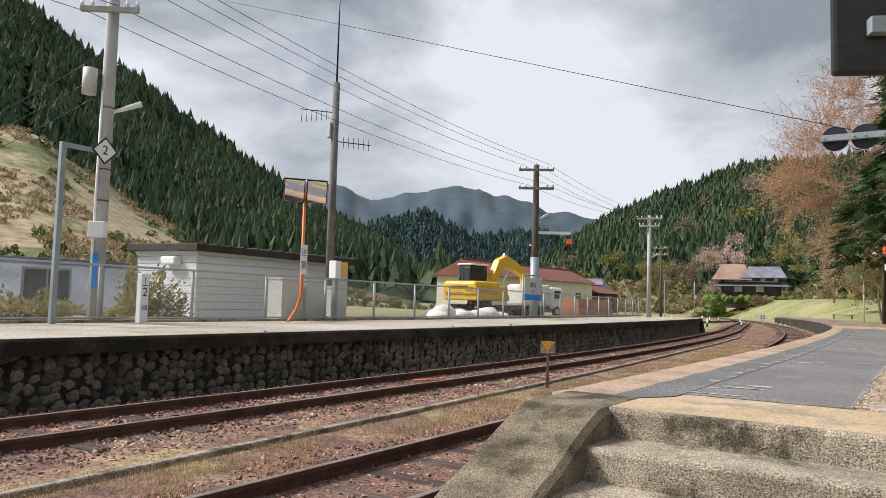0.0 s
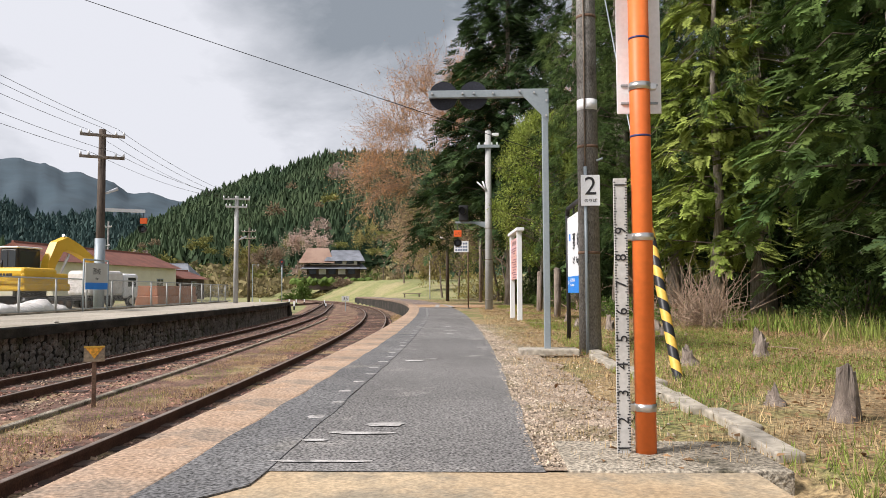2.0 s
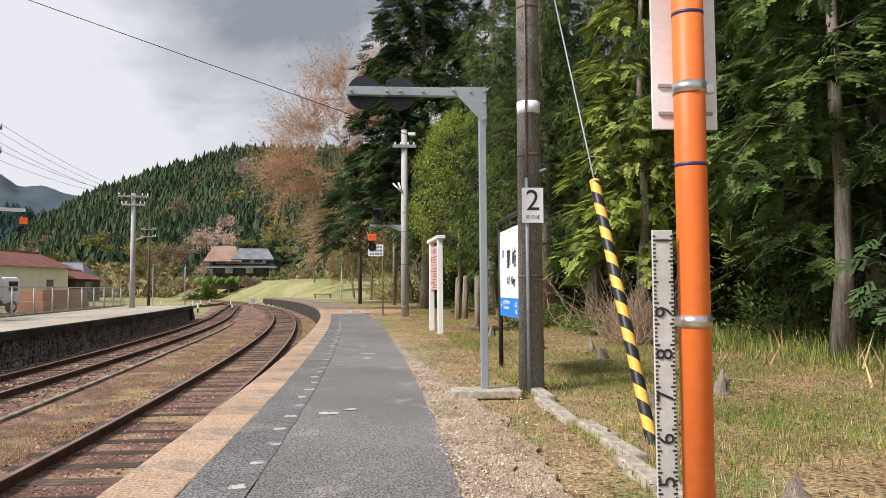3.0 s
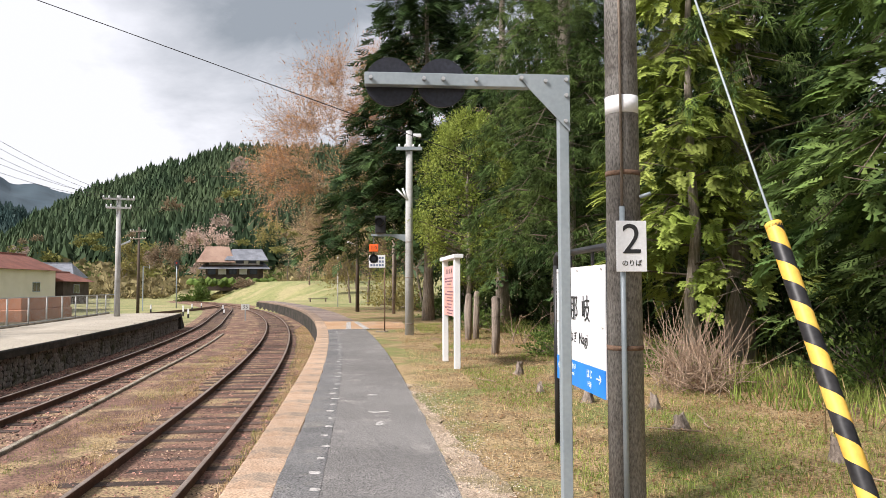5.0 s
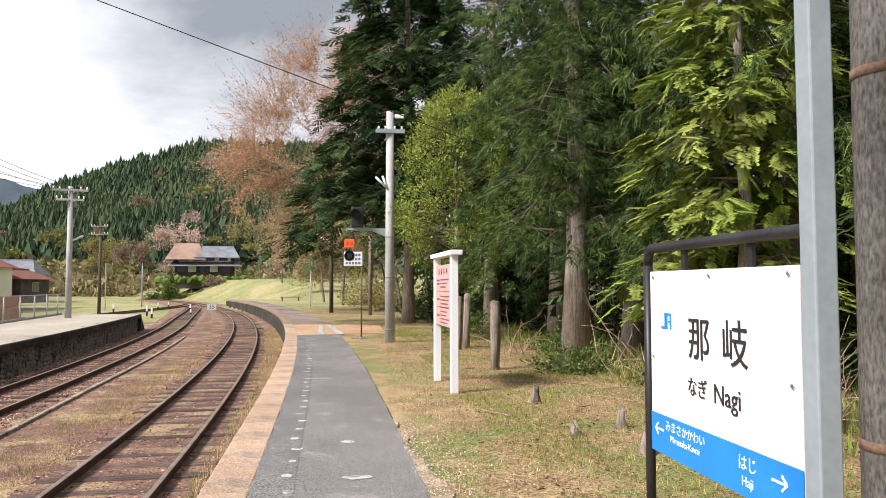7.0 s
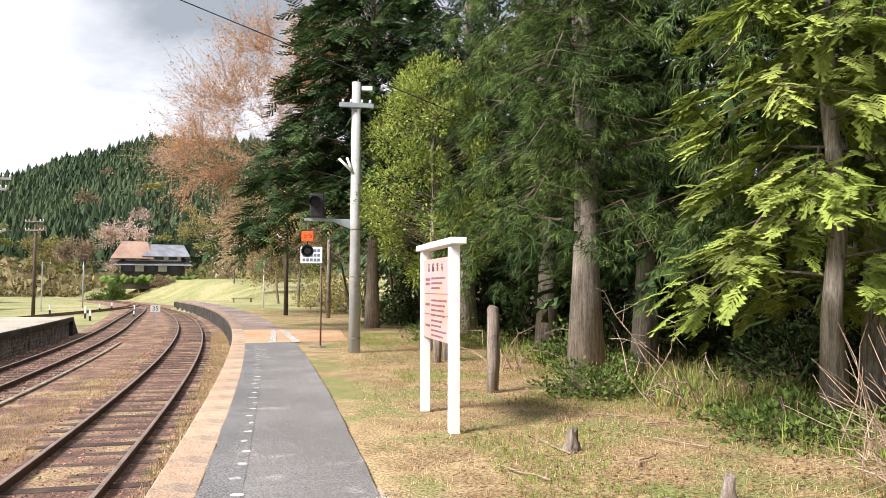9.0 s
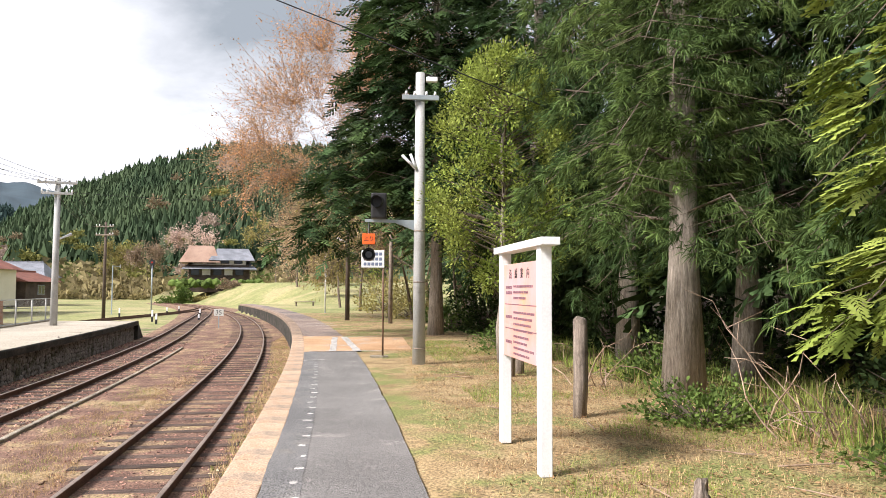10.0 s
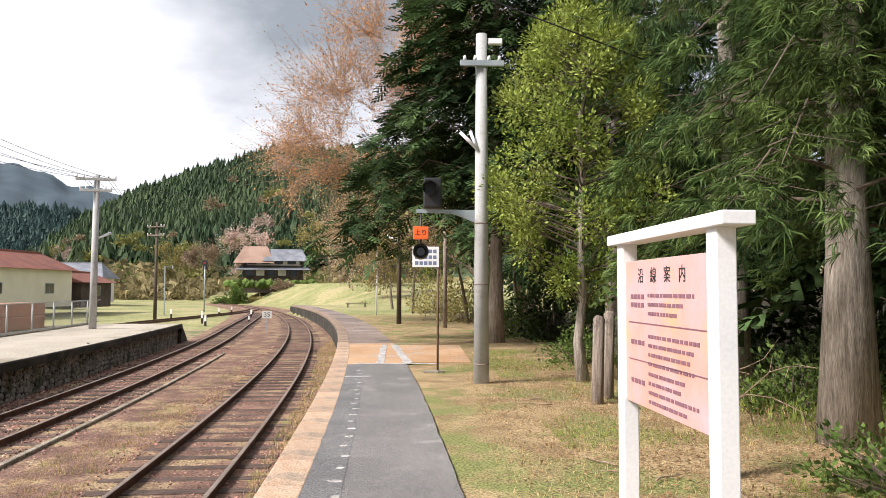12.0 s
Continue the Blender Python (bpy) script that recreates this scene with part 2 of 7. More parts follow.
M_BARK = mat("cedar_bark", (0.225, 0.19, 0.157), (0.43, 0.375, 0.32), 6, 30, 0.95, 0.7, stretch=(5, 5, 0.4), spread=0.4)
M_BARK2 = mat("brown_bark", (0.10, 0.078, 0.058), (0.19, 0.15, 0.115), 7, 30, 0.95, 0.6, stretch=(3, 3, 0.8))
M_TWIG = mat("dry_twig", (0.28, 0.19, 0.13), (0.44, 0.33, 0.245), 5, 30, 0.9, 0.2, island=0.3)
M_NEEDLE = leaf_mat("cedar_needles", (0.05, 0.09, 0.028), (0.135, 0.19, 0.055), island=0.75, through_light=0.22)
# Lower albedo than M_NEEDLE also puts the woods' inner shade into the needles.
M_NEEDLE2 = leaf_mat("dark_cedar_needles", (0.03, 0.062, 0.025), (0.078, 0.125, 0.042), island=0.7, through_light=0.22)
M_HINOKI = leaf_mat("cypress_scales", (0.085, 0.15, 0.045), (0.17, 0.24, 0.065), island=0.6, through_light=0.3)
M_FRESH = leaf_mat("fresh_green_leaves", (0.20, 0.27, 0.05), (0.34, 0.39, 0.10), island=0.5)
M_RED = leaf_mat("russet_young_leaves", (0.55, 0.26, 0.11), (0.65, 0.385, 0.19))
M_OLIVE = leaf_mat("olive_young_leaves", (0.24, 0.21, 0.07), (0.37, 0.32, 0.125))
M_BLADE = leaf_mat("grass_blades", (0.19, 0.26, 0.055), (0.33, 0.38, 0.10), island=0.55)
M_STRAW = leaf_mat("straw_blades", (0.40, 0.28, 0.14), (0.58, 0.44, 0.25), island=0.6, through_light=0.2)
M_HILL = mat("wooded_hill_floor", (0.036, 0.062, 0.028), (0.062, 0.095, 0.042), 0.03, 0.5, 0.95, 0.0)
M_HILLTREE = leaf_mat("far_cedar", (0.042, 0.072, 0.036), (0.08, 0.115, 0.055), island=0.35, scale=0.02, through_light=0.12)
# blue tint in this foliage imitates distance haze
M_HAZETREE = leaf_mat("haze_tinted_far_cedar", (0.032, 0.064, 0.06), (0.055, 0.09, 0.08), island=0.2, scale=0.02, through_light=0.1)
M_BROWNHILL = mat("bare_brown_slope", (0.28, 0.21, 0.125), (0.40, 0.32, 0.19), 0.05, 0.6, 0.95, 0.0, third=(0.13, 0.15, 0.05), third_scale=0.05, third_at=0.55)
# distance haze is put into both ridge colours as a blue tint
M_FAR = mat("haze_tinted_far_hill", (0.042, 0.068, 0.088), (0.054, 0.080, 0.098), 0.004, 0.02, 1.0, 0.0, spread=0.12)
M_FAR2 = mat("haze_tinted_near_hill", (0.032, 0.058, 0.055), (0.05, 0.078, 0.068), 0.02, 0.09, 1.0, 0.0, spread=0.3)

# ---- mesh helpers ----


def link_mesh(name, me, material, parent=None, label=""):
    me.materials.append(material)
    ob = new(name, me)
    if parent:
        ob.parent = parent
    if label:
        ob["label"] = label
    return ob


def part(name, bm, material, parent=None, label="", smooth=False):
    me = bpy.data.meshes.new(name)
    bm.to_mesh(me)
    bm.free()
    if smooth:
        for p in me.polygons:
            p.use_smooth = True
    return link_mesh(name, me, material, parent, label)


def thing(name, at, label, category, group="", kind="", turn=0.0):
    ob = new(name)
    ob.matrix_world = pose(*at, 0, 0, turn)
    ob.empty_display_size = 0.2
    return tagged(ob, label, category, group, kind)


def structure(ob, label, category=""):
    return tagged(ob, label, category, kind="structure")


def box(x0, x1, y0, y1, z0, z1, bevel=0.0, bm=None):
    own = bmesh.new()
    bmesh.ops.create_cube(own, size=1.0, matrix=Matrix.LocRotScale(((x0 + x1) / 2, (y0 + y1) / 2, (z0 + z1) / 2), None, (abs(x1 - x0), abs(y1 - y0), abs(z1 - z0))))
    if bevel:
        bmesh.ops.bevel(own, geom=own.edges[:], offset=bevel, segments=2, affect='EDGES', profile=0.5)
    return join(bm, own)


def join(bm, own):
    if bm is None:
        return own
    tmp = bpy.data.meshes.new("tmp")
    own.to_mesh(tmp)
    own.free()
    bm.from_mesh(tmp)
    bpy.data.meshes.remove(tmp)
    return bm


def tube(points, radii, n=12, bm=None, cap=True):
    """A round tube through the points, with a radius at each."""
    own = bmesh.new()
    rings = []
    pts = [Vector(p) for p in points]
    side = None
    for i, p in enumerate(pts):
        d = (pts[min(i + 1, len(pts) - 1)] - pts[max(i - 1, 0)]).normalized()
        if side is None:
            side = d.orthogonal().normalized()
        side = (side - d * side.dot(d)).normalized()
        up = d.cross(side)
        r = radii[i] if isinstance(radii, (list, tuple)) else radii
        rings.append([own.verts.new(p + (side * math.cos(2 * math.pi * k / n) + up * math.sin(2 * math.pi * k / n)) * r) for k in range(n)])
    for a, b in zip(rings, rings[1:]):
        for k in range(n):
            f = own.faces.new((a[k], a[(k + 1) % n], b[(k + 1) % n], b[k]))
            f.smooth = True
    if cap:
        own.faces.new(rings[0][::-1])
        own.faces.new(rings[-1])
    return join(bm, own)


def np_mesh(name, verts, tris, smooth=False):
    me = bpy.data.meshes.new(name)
    verts = np.asarray(verts, dtype=np.float32)
    tris = np.asarray(tris, dtype=np.int32)
    me.vertices.add(len(verts))
    me.vertices.foreach_set("co", verts.ravel())
    me.loops.add(tris.size)
    me.loops.foreach_set("vertex_index", tris.ravel())
    me.polygons.add(len(tris))
    me.polygons.foreach_set("loop_start", np.arange(0, tris.size, 3, dtype=np.int32))
    me.update(calc_edges=True)
    me.polygons.foreach_set("use_smooth", np.full(len(tris), smooth))
    return me


def scatter(name, tv, tf, pos, axes, size):
    """One mesh of many copies of a small shape: pos N x 3, axes N x 3 x 3 (columns are the shape's x, y, z), size N or N x 3."""
    tv, tf = np.asarray(tv, float), np.asarray(tf, int)
    size = np.asarray(size, float)
    if size.ndim == 1:
        size = np.repeat(size[:, None], 3, 1)
    local = tv[None] * size[:, None, :]
    v = np.einsum("nij,nkj->nki", axes, local) + pos[:, None, :]
    f = tf[None] + (np.arange(len(pos)) * len(tv))[:, None, None]
    return np_mesh(name, v.reshape(-1, 3), f.reshape(-1, 3))


def spin(n, rng, tilt=0.2):
    """Upright axes turned at random about z, leaning a little."""
    a = rng.uniform(0, 2 * np.pi, n)
    z = np.stack([rng.normal(0, tilt, n), rng.normal(0, tilt, n), np.ones(n)], 1)
    z /= np.linalg.norm(z, axis=1)[:, None]
    x = np.stack([np.cos(a), np.sin(a), np.zeros(n)], 1)
    x -= z * (x * z).sum(1)[:, None]
    x /= np.linalg.norm(x, axis=1)[:, None]
    return np.stack([x, np.cross(z, x), z], 2)


def along(ways, rng, roll=1.0):
    """Axes whose y runs along each way and whose z is near up, rolled at random."""
    y = ways / np.linalg.norm(ways, axis=1)[:, None]
    up = np.tile([0.0, 0.0, 1.0], (len(y), 1)) + rng.normal(0, 0.35 * roll, (len(y), 3))
    x = np.cross(y, up)
    x /= np.linalg.norm(x, axis=1)[:, None] + 1e-9
    return np.stack([x, y, np.cross(x, y)], 2)


def lettering(words, size, material, name, parent, m, depth=0.001):
    """Flat raised lettering; m places its middle, x to the right and y up the sign."""
    cu = bpy.data.curves.new("words", 'FONT')
    cu.body = words
    cu.size = size
    cu.extrude = depth
    cu.align_x, cu.align_y = 'CENTER', 'CENTER'
    cu.resolution_u = 3
    tmp = bpy.data.objects.new("words", cu)
    me = bpy.data.meshes.new_from_object(tmp)
    bpy.data.objects.remove(tmp)
    bpy.data.curves.remove(cu)
    me.materials.clear()
    ob = link_mesh(name, me, material, parent)
    ob.matrix_local = m
    return ob


# ---- the line of the railway ----
TOP = 0.88      # platform level
RAIL = 0.10     # rail head


def ease(v):
    v = min(1.0, max(0.0, v))
    return v * v * (3 - 2 * v)


def t2(y):
    return -3.2 - (max(0, y - 6) ** 2) / 590


def t1(y):
    k = min(1, max(0, (y - 58) / 66))
    return t2(y) - 3.9 * (1 - k * k * (3 - 2 * k))


def edge(y):
    return -1.66 - 0.03 * ease((y - 8) / 10) - (max(0, y - 8) ** 2) / 560


def opp_edge(y):
    return t1(y) - 1.62


def shifted(line, y, o):
    d = (line(y + 0.05) - line(y - 0.05)) / 0.1
    k = 1 / math.hypot(1, d)
    return line(y) + o * k, y - o * d * k


def sweep(name, line, profile, y0, y1, step, material, parent=None, label="", closed=True, smooth=False):
    """A profile of (offset to the right, height) carried along a line."""
    n = max(2, int((y1 - y0) / step) + 1)
    verts, faces, k = [], [], len(profile)
    for i in range(n):
        y = y0 + (y1 - y0) * i / (n - 1)
        for o, z in profile:
            a, b = shifted(line, y, o)
            verts.append((a, b, z))
    for i in range(n - 1):
        for j in range(k if closed else k - 1):
            a, b = i * k + j, i * k + (j + 1) % k
            faces.append((a, b, b + k, a + k))
    if closed:
        faces.append(tuple(range(k))[::-1])
        faces.append(tuple(range((n - 1) * k, n * k)))
    me = bpy.data.meshes.new(name)
    me.from_pydata(verts, [], faces)
    me.update()
    bm = bmesh.new()
    bm.from_mesh(me)
    bpy.data.meshes.remove(me)
    bmesh.ops.recalc_face_normals(bm, faces=bm.faces[:])
    return part(name, bm, material, parent, label, smooth)


def ground_z(x, y):
    z = -0.10
    land = ease((x - edge(y) - 0.25) / 0.9) * ease((y - (4.0 if x < 0.66 else 3.3)) / (0.7 if x < 0.66 else 0.9)) * ease((96 - y) / 3)
    z += (TOP - 0.025 + 0.10) * land
    z += 0.35 * ease((x - 5) / 6) * ease((y - 2.6) / 3) + 2.5 * ease((x - 9) / 14)
    if x < t1(y) and y < 60:
        z += 0.86 * ease((opp_edge(y) - 0.6 - x) / 1.2) * ease((51 - y) / 2)
    if y > 60:
        rise = ease((y - 66) / 60) * ease((x - t2(y) - 4.5) / 9)
        z += 3.6 * rise * (1 - land * 0.9)
    z += 1.2 * ease((-x - 30) / 60) + 2.0 * ease((y - 150) / 120)
    return z


def spaced(lo, hi, near_lo, near_hi, step, grow=1.16):
    out = list(np.arange(near_lo, near_hi + step, step))
    s, v = step, out[-1]
    while v < hi:
        s *= grow
        v += s
        out.append(v)
    s, v = step, out[0]
    while v > lo:
        s *= grow
        v -= s
        out.insert(0, v)
    return out


# ---- ground ----
gx, gy = spaced(-2600, 2600, -18, 10, 0.45), spaced(-400, 4200, 0, 54, 0.5, 1.1)
gv = [(x, y, ground_z(x, y) + 0.018 * noise.noise((x * 0.9, y * 0.9, 0))) for y in gy for x in gx]
gf, nx = [], len(gx)
for j in range(len(gy) - 1):
    for i in range(nx - 1):
        a = j * nx + i
        gf.append((a, a + 1, a + nx + 1, a + nx))
me = bpy.data.meshes.new("ground")
me.from_pydata(gv, [], gf)
for m_ in (M_LAWN, M_EARTH, M_FIELD, M_DUFF):
    me.materials.append(m_)
for p in me.polygons:
    c = p.center
    p.use_smooth = True
    p.material_index = 2 if c.y > 62 or c.x < -24 or abs(c.x) > 60 else (3 if c.x > 5.6 - 0.06 * c.y + 0.6 * noise.noise((c.x, c.y, 2)) and 3.5 < c.y < 62 else 0 if c.x > edge(c.y) else 1)
structure(new("ground", me), "dry grass and bare earth round the platforms", "ground")

# trackbed between the platforms
bed = structure(sweep("trackbed", lambda y: (t2(y) + t1(y)) / 2, [(-3.6, -0.08), (-3.2, -0.03), (-0.9, -0.025), (-0.3, -0.01), (0.4, -0.015), (1.0, -0.025), (3.3, -0.03), (3.75, -0.06)],
                      -14, 150, 0.6, M_BALLAST, closed=False), "reddish brown ballast bed with weeds", "trackbed")
RAILPROF = [(-0.055, -0.053), (0.055, -0.053), (0.055, -0.042), (0.011, -0.03), (0.011, 0.055), (0.032, 0.062), (0.032, 0.094), (-0.032, 0.094), (-0.032, 0.062), (-0.011, 0.055), (-0.011, -0.03), (-0.055, -0.042)]
tracks = []
for line, name, words, y1 in ((t2, "track_1", "rusty narrow-gauge track on timber sleepers beside the platform", 150), (t1, "track_2", "rusty track passing the stone-faced platform", 124)):
    tr = structure(thing(name, (0, 0, 0), words, "railway track"), words, "railway track")
    for side in (-0.5655, 0.5655):
        sweep("rail", line, [(o + side, z) for o, z in RAILPROF], -14, y1, 0.8, M_RAIL, tr)
        sweep("rail_head", line, [(o + side, z) for o, z in ((-0.029, 0.0935), (0.029, 0.0935), (0.029, 0.0985), (0.022, 0.1), (-0.022, 0.1), (-0.029, 0.0985))], -14, y1, 0.8, M_RAILTOP, tr, "worn pale running surface")
    tracks.append((line, tr))
# a siding that leaves the second track behind the far platform
siding = structure(thing("track_3", (0, 0, 0), "rusty siding behind the far platform end", "railway track"), "rusty siding behind the far platform end", "railway track")


def t3(y):
    return t1(y) - 9.5 * ease((112 - y) / 62)


for side in (-0.5655, 0.5655):
    sweep("rail", t3, [(o + side, z) for o, z in RAILPROF], 54, 112, 0.8, M_RAIL, siding)

# concrete edging between the tracks
structure(sweep("concrete_edging", lambda y: t1(y) + 1.24 + 0.88 * max(0, 1 - (y - 2) / 24) ** 1.3, [(-0.05, -0.14), (0.05, -0.14), (0.05, 0.026), (0.04, 0.036), (-0.04, 0.036), (-0.05, 0.026)], -10, 43, 0.7, M_CONC),
          "long low weathered concrete edging between the tracks", "edging")

# ---- the near platform ----
# near-black material puts shade, along with stains, into this face's colour
structure(sweep("platform_wall", edge, [(0.03, -0.3), (0.5, -0.3), (0.5, TOP - 0.16), (0.03, TOP - 0.16)], 4.4, 92, 0.8, M_OPPCOP), "old concrete platform face below the coping", "wall")
ASPH_L = 0.34


def asph_w(y):
    return 1.24


def flat_strip(name, line, o0, o1, y0, y1, z, material, step=0.5, wobble=(0, 0), thick=0.0):
    """A flat strip along a line, between two offsets that may be numbers or functions of y, with uneven edges."""
    f0 = o0 if callable(o0) else (lambda y: o0)
    f1 = o1 if callable(o1) else (lambda y: o1)
    bm = bmesh.new()
    n = max(2, int((y1 - y0) / step) + 1)
    prev = None
    for i in range(n):
        y = y0 + (y1 - y0) * i / (n - 1)
        a = shifted(line, y, f0(y) + wobble[0] * noise.noise((y * 2.3, 1.7, z)))
        b = shifted(line, y, f1(y) + wobble[1] * (noise.noise((y * 1.7, 9.1, z)) + 0.5 * noise.noise((y * 5.1, 4.1, z))))
        cur = [bm.verts.new((*a, z)), bm.verts.new(((a[0] + b[0]) / 2, (a[1] + b[1]) / 2, z)), bm.verts.new((*b, z))]
        if thick:
            cur = [bm.verts.new((*a, z - thick))] + cur + [bm.verts.new((*b, z - thick))]
        if prev:
            for k in range(len(cur) - 1):
                bm.faces.new((prev[k], prev[k + 1], cur[k + 1], cur[k]))
        prev = cur
    bmesh.ops.recalc_face_normals(bm, faces=bm.faces[:])
    if sum(f.normal.z for f in bm.faces) < 0:
        bmesh.ops.reverse_faces(bm, faces=bm.faces[:])
    return part(name, bm, material)


structure(flat_strip("asphalt_walk", edge, ASPH_L + 0.3, lambda y: ASPH_L + asph_w(y), 4.85, 30.1, TOP, M_ASPHALT, 0.25, (0.02, 0.025), 0.05), "coarse grey asphalt walk with worn edges", "pavement")
structure(flat_strip("asphalt_strip", edge, ASPH_L, lambda y: ASPH_L + 0.31 - 0.24 * ease((4.7 - y) / 0.4), 4.3, 30.1, TOP + 0.003, M_ASPHALT2, 0.12, (0.02, 0.014), 0.05), "smoother blue-grey asphalt strip along the coping", "pavement")
structure(flat_strip("asphalt_far", edge, ASPH_L, lambda y: 1.62 - 0.006 * (y - 36), 36.2, 90, TOP, M_FARWALK, 0.5, (0.05, 0.1), 0.05), "patched dark asphalt on the far platform end", "pavement")
structure(flat_strip("concrete_pad", edge, ASPH_L, lambda y: 1.62, 30.1, 36.2, TOP + 0.002, M_PAD, 0.5, (0.01, 0.05), 0.05), "faded orange concrete pad across the platform", "pavement")
pad2 = box(-1.3, 0.42, 30.75, 35.7, TOP - 0.05, TOP - 0.002)
structure(part("concrete_path", pad2, M_PAD), "buff concrete path leading off to the side", "pavement")
structure(flat_strip("gravel_verge", edge, lambda y: ASPH_L + asph_w(y) - 0.03, lambda y: ASPH_L + asph_w(y) + 0.5 - 0.47 * ease((y - 7) / 9), 4.9, 16, TOP - 0.006,
                     mat("pale_gravel", (0.34, 0.255, 0.18), (0.49, 0.385, 0.295), 4, 130, 0.95, 0.7, spread=0.7, third=(0.26, 0.21, 0.12), third_scale=2.5, third_at=0.53), 0.1, (0, 0.1)), "strip of pale gravel along the asphalt", "gravel")

# landing, steps and the sloping cheek at the platform's end
steps = structure(thing("stairs", (0, 0, 0), "worn concrete steps up to the platform end", "stairs"), "worn concrete steps up to the platform end", "stairs")


def worn_slab(x0, x1, y0, y1, z0, z1, nose=0.02, seed=0, nx_=24):
    """A slab whose front top edge is rounded and chipped."""
    bm = bmesh.new()
    rows = []
    for i in range(nx_ + 1):
        x = x0 + (x1 - x0) * i / nx_
        w = 0.012 * noise.noise((x * 4 + seed, seed, 0)) + 0.008 * noise.noise((x * 13, seed, 3))
        h = 0.006 * noise.noise((x * 6, seed, 7))
        ring = [(x, y0 + w, z0), (x, y0 + w, z1 - nose + h), (x, y0 + w + nose * 0.35, z1 - nose * 0.3 + h), (x, y0 + w + nose * 1.2, z1 + h * 0.5), (x, y1, z1), (x, y1, z0)]
        rows.append([bm.verts.new(p) for p in ring])
    for a, b in zip(rows, rows[1:]):
        for k in range(6):
            bm.faces.new((a[k], a[(k + 1) % 6], b[(k + 1) % 6], b[k]))
    bm.faces.new(rows[0])
    bm.faces.new(rows[-1][::-1])
    bmesh.ops.recalc_face_normals(bm, faces=bm.faces[:])
    return bm


part("landing", worn_slab(-1.18, 0.62, 3.93, 4.0, 0.5, TOP - 0.004, 0.025, 1), M_STEP, steps)
part("landing_top", box(-1.18, 0.615, 3.97, 4.86, 0.6, TOP - 0.003), M_LANDING, steps, "buff concrete landing")
for k in range(1, 5):
    z1 = TOP - 0.158 * k
    part("step", worn_slab(-1.2 - 0.02 * k, 0.62, 3.93 - 0.37 * k, 3.95 - 0.37 * (k - 1), -0.2, z1, 0.025, 3 * k), M_STEP, steps)
bm = bmesh.new()
rows = []
for i in range(15):
    y = 4.75 - 2.6 * i / 14
    z = min(TOP, TOP + 0.05 - 0.40 * (3.93 - y)) + 0.008 * noise.noise((y * 4, 2, 2))
    w = 0.012 * noise.noise((y * 5, 0, 0))
    rows.append([bm.verts.new(p) for p in ((-1.62 + w, y, -0.3), (-1.62 + w, y, z - 0.02), (-1.60 + w, y, z), (-1.17 + w, y, z), (-1.14 + w, y, z - 0.03), (-1.14 + w, y, -0.3))])
for a, b in zip(rows, rows[1:]):
    for k in range(6):
        bm.faces.new((a[k], a[(k + 1) % 6], b[(k + 1) % 6], b[k]))
bm.faces.new(rows[0])
bm.faces.new(rows[-1][::-1])
bmesh.ops.recalc_face_normals(bm, faces=bm.faces[:])
part("cheek", bm, M_MOSSY, steps, "mossy sloping concrete cheek")
structure(part("concrete_apron", box(-1.1, 1.2, -3.0, 2.6, -0.25, 0.05, 0.01), M_CONC), "rough concrete crossing in front of the steps", "pavement")
structure(part("corner_slab", box(0.0, 0.74, 4.86, 5.35, TOP - 0.1, TOP + 0.004, 0.008), M_CONC), "cracked concrete slab at the foot of the mirror pole", "pavement")
# low old edging stones along the lawn
edging = thing("edging", (0, 0, 0), "half-buried worn concrete edging blocks in the grass", "edging", kind="structure")
for i in range(9):
    y = 5.35 + 0.52 * i
    x = 0.86 + 0.05 * math.sin(i * 1.7) - 0.03 * (i < 3)
    b_ = part("edging_block", box(-0.055, 0.055, -0.257, 0.257, -0.12, 0.02, 0.01), M_OPPTOP, edging)
    b_.matrix_local = pose(x, y, TOP, random.uniform(-1.5, 1.5), random.uniform(-3, 3), random.uniform(-3, 3))

# ---- the far platform ----
OPP = 0.84
opp = structure(thing("platform_opposite", (0, 0, 0), "island platform faced with dark rubble stone", "platform"), "island platform faced with dark rubble stone", "platform")
sweep("platform_core", opp_edge, [(-3.9, -0.3), (-0.06, -0.3), (-0.06, OPP - 0.19), (-3.9, OPP - 0.19)], -14, 49.3, 0.8, M_JOINT, opp)
sweep("coping", opp_edge, [(-0.55, OPP - 0.2), (0.10, OPP - 0.2), (0.105, OPP - 0.03), (0.08, OPP), (-0.55, OPP)], -14, 49.5, 0.8, M_OPPCOP, opp, "stained dark concrete coping")
sweep("platform_top", opp_edge, [(-3.9, OPP - 0.19), (0.06, OPP - 0.04), (0.06, OPP + 0.006), (-3.9, OPP + 0.02)], -14, 49.3, 0.8, M_OPPTOP, opp, "pale concrete surface")
# its far end slopes down to the track
bm = bmesh.new()
a0, a1 = shifted(opp_edge, 49.3, -3.9), shifted(opp_edge, 49.3, 0.1)
b0, b1 = shifted(opp_edge, 51.2, -3.9), shifted(opp_edge, 51.2, 0.1)
vs = [bm.verts.new(p) for p in ((*a0, OPP), (*a1, OPP), (*b1, -0.1), (*b0, -0.1), (*a0, -0.2), (*a1, -0.2))]
for f in ((0, 1, 2, 3), (1, 5, 2), (0, 3, 4), (0, 4, 5, 1)):
    bm.faces.new([vs[k] for k in f])
bmesh.ops.recalc_face_normals(bm, faces=bm.faces[:])
part("end_slope", bm, M_OPPCOP, opp)
# the back kerb in front of the fence
sweep("back_kerb", opp_edge, [(-3.95, 0.5), (-3.75, 0.5), (-3.75, OPP + 0.07), (-3.95, OPP + 0.07)], -14, 49.3, 0.8, M_CONC, opp)

# ---- hills ----


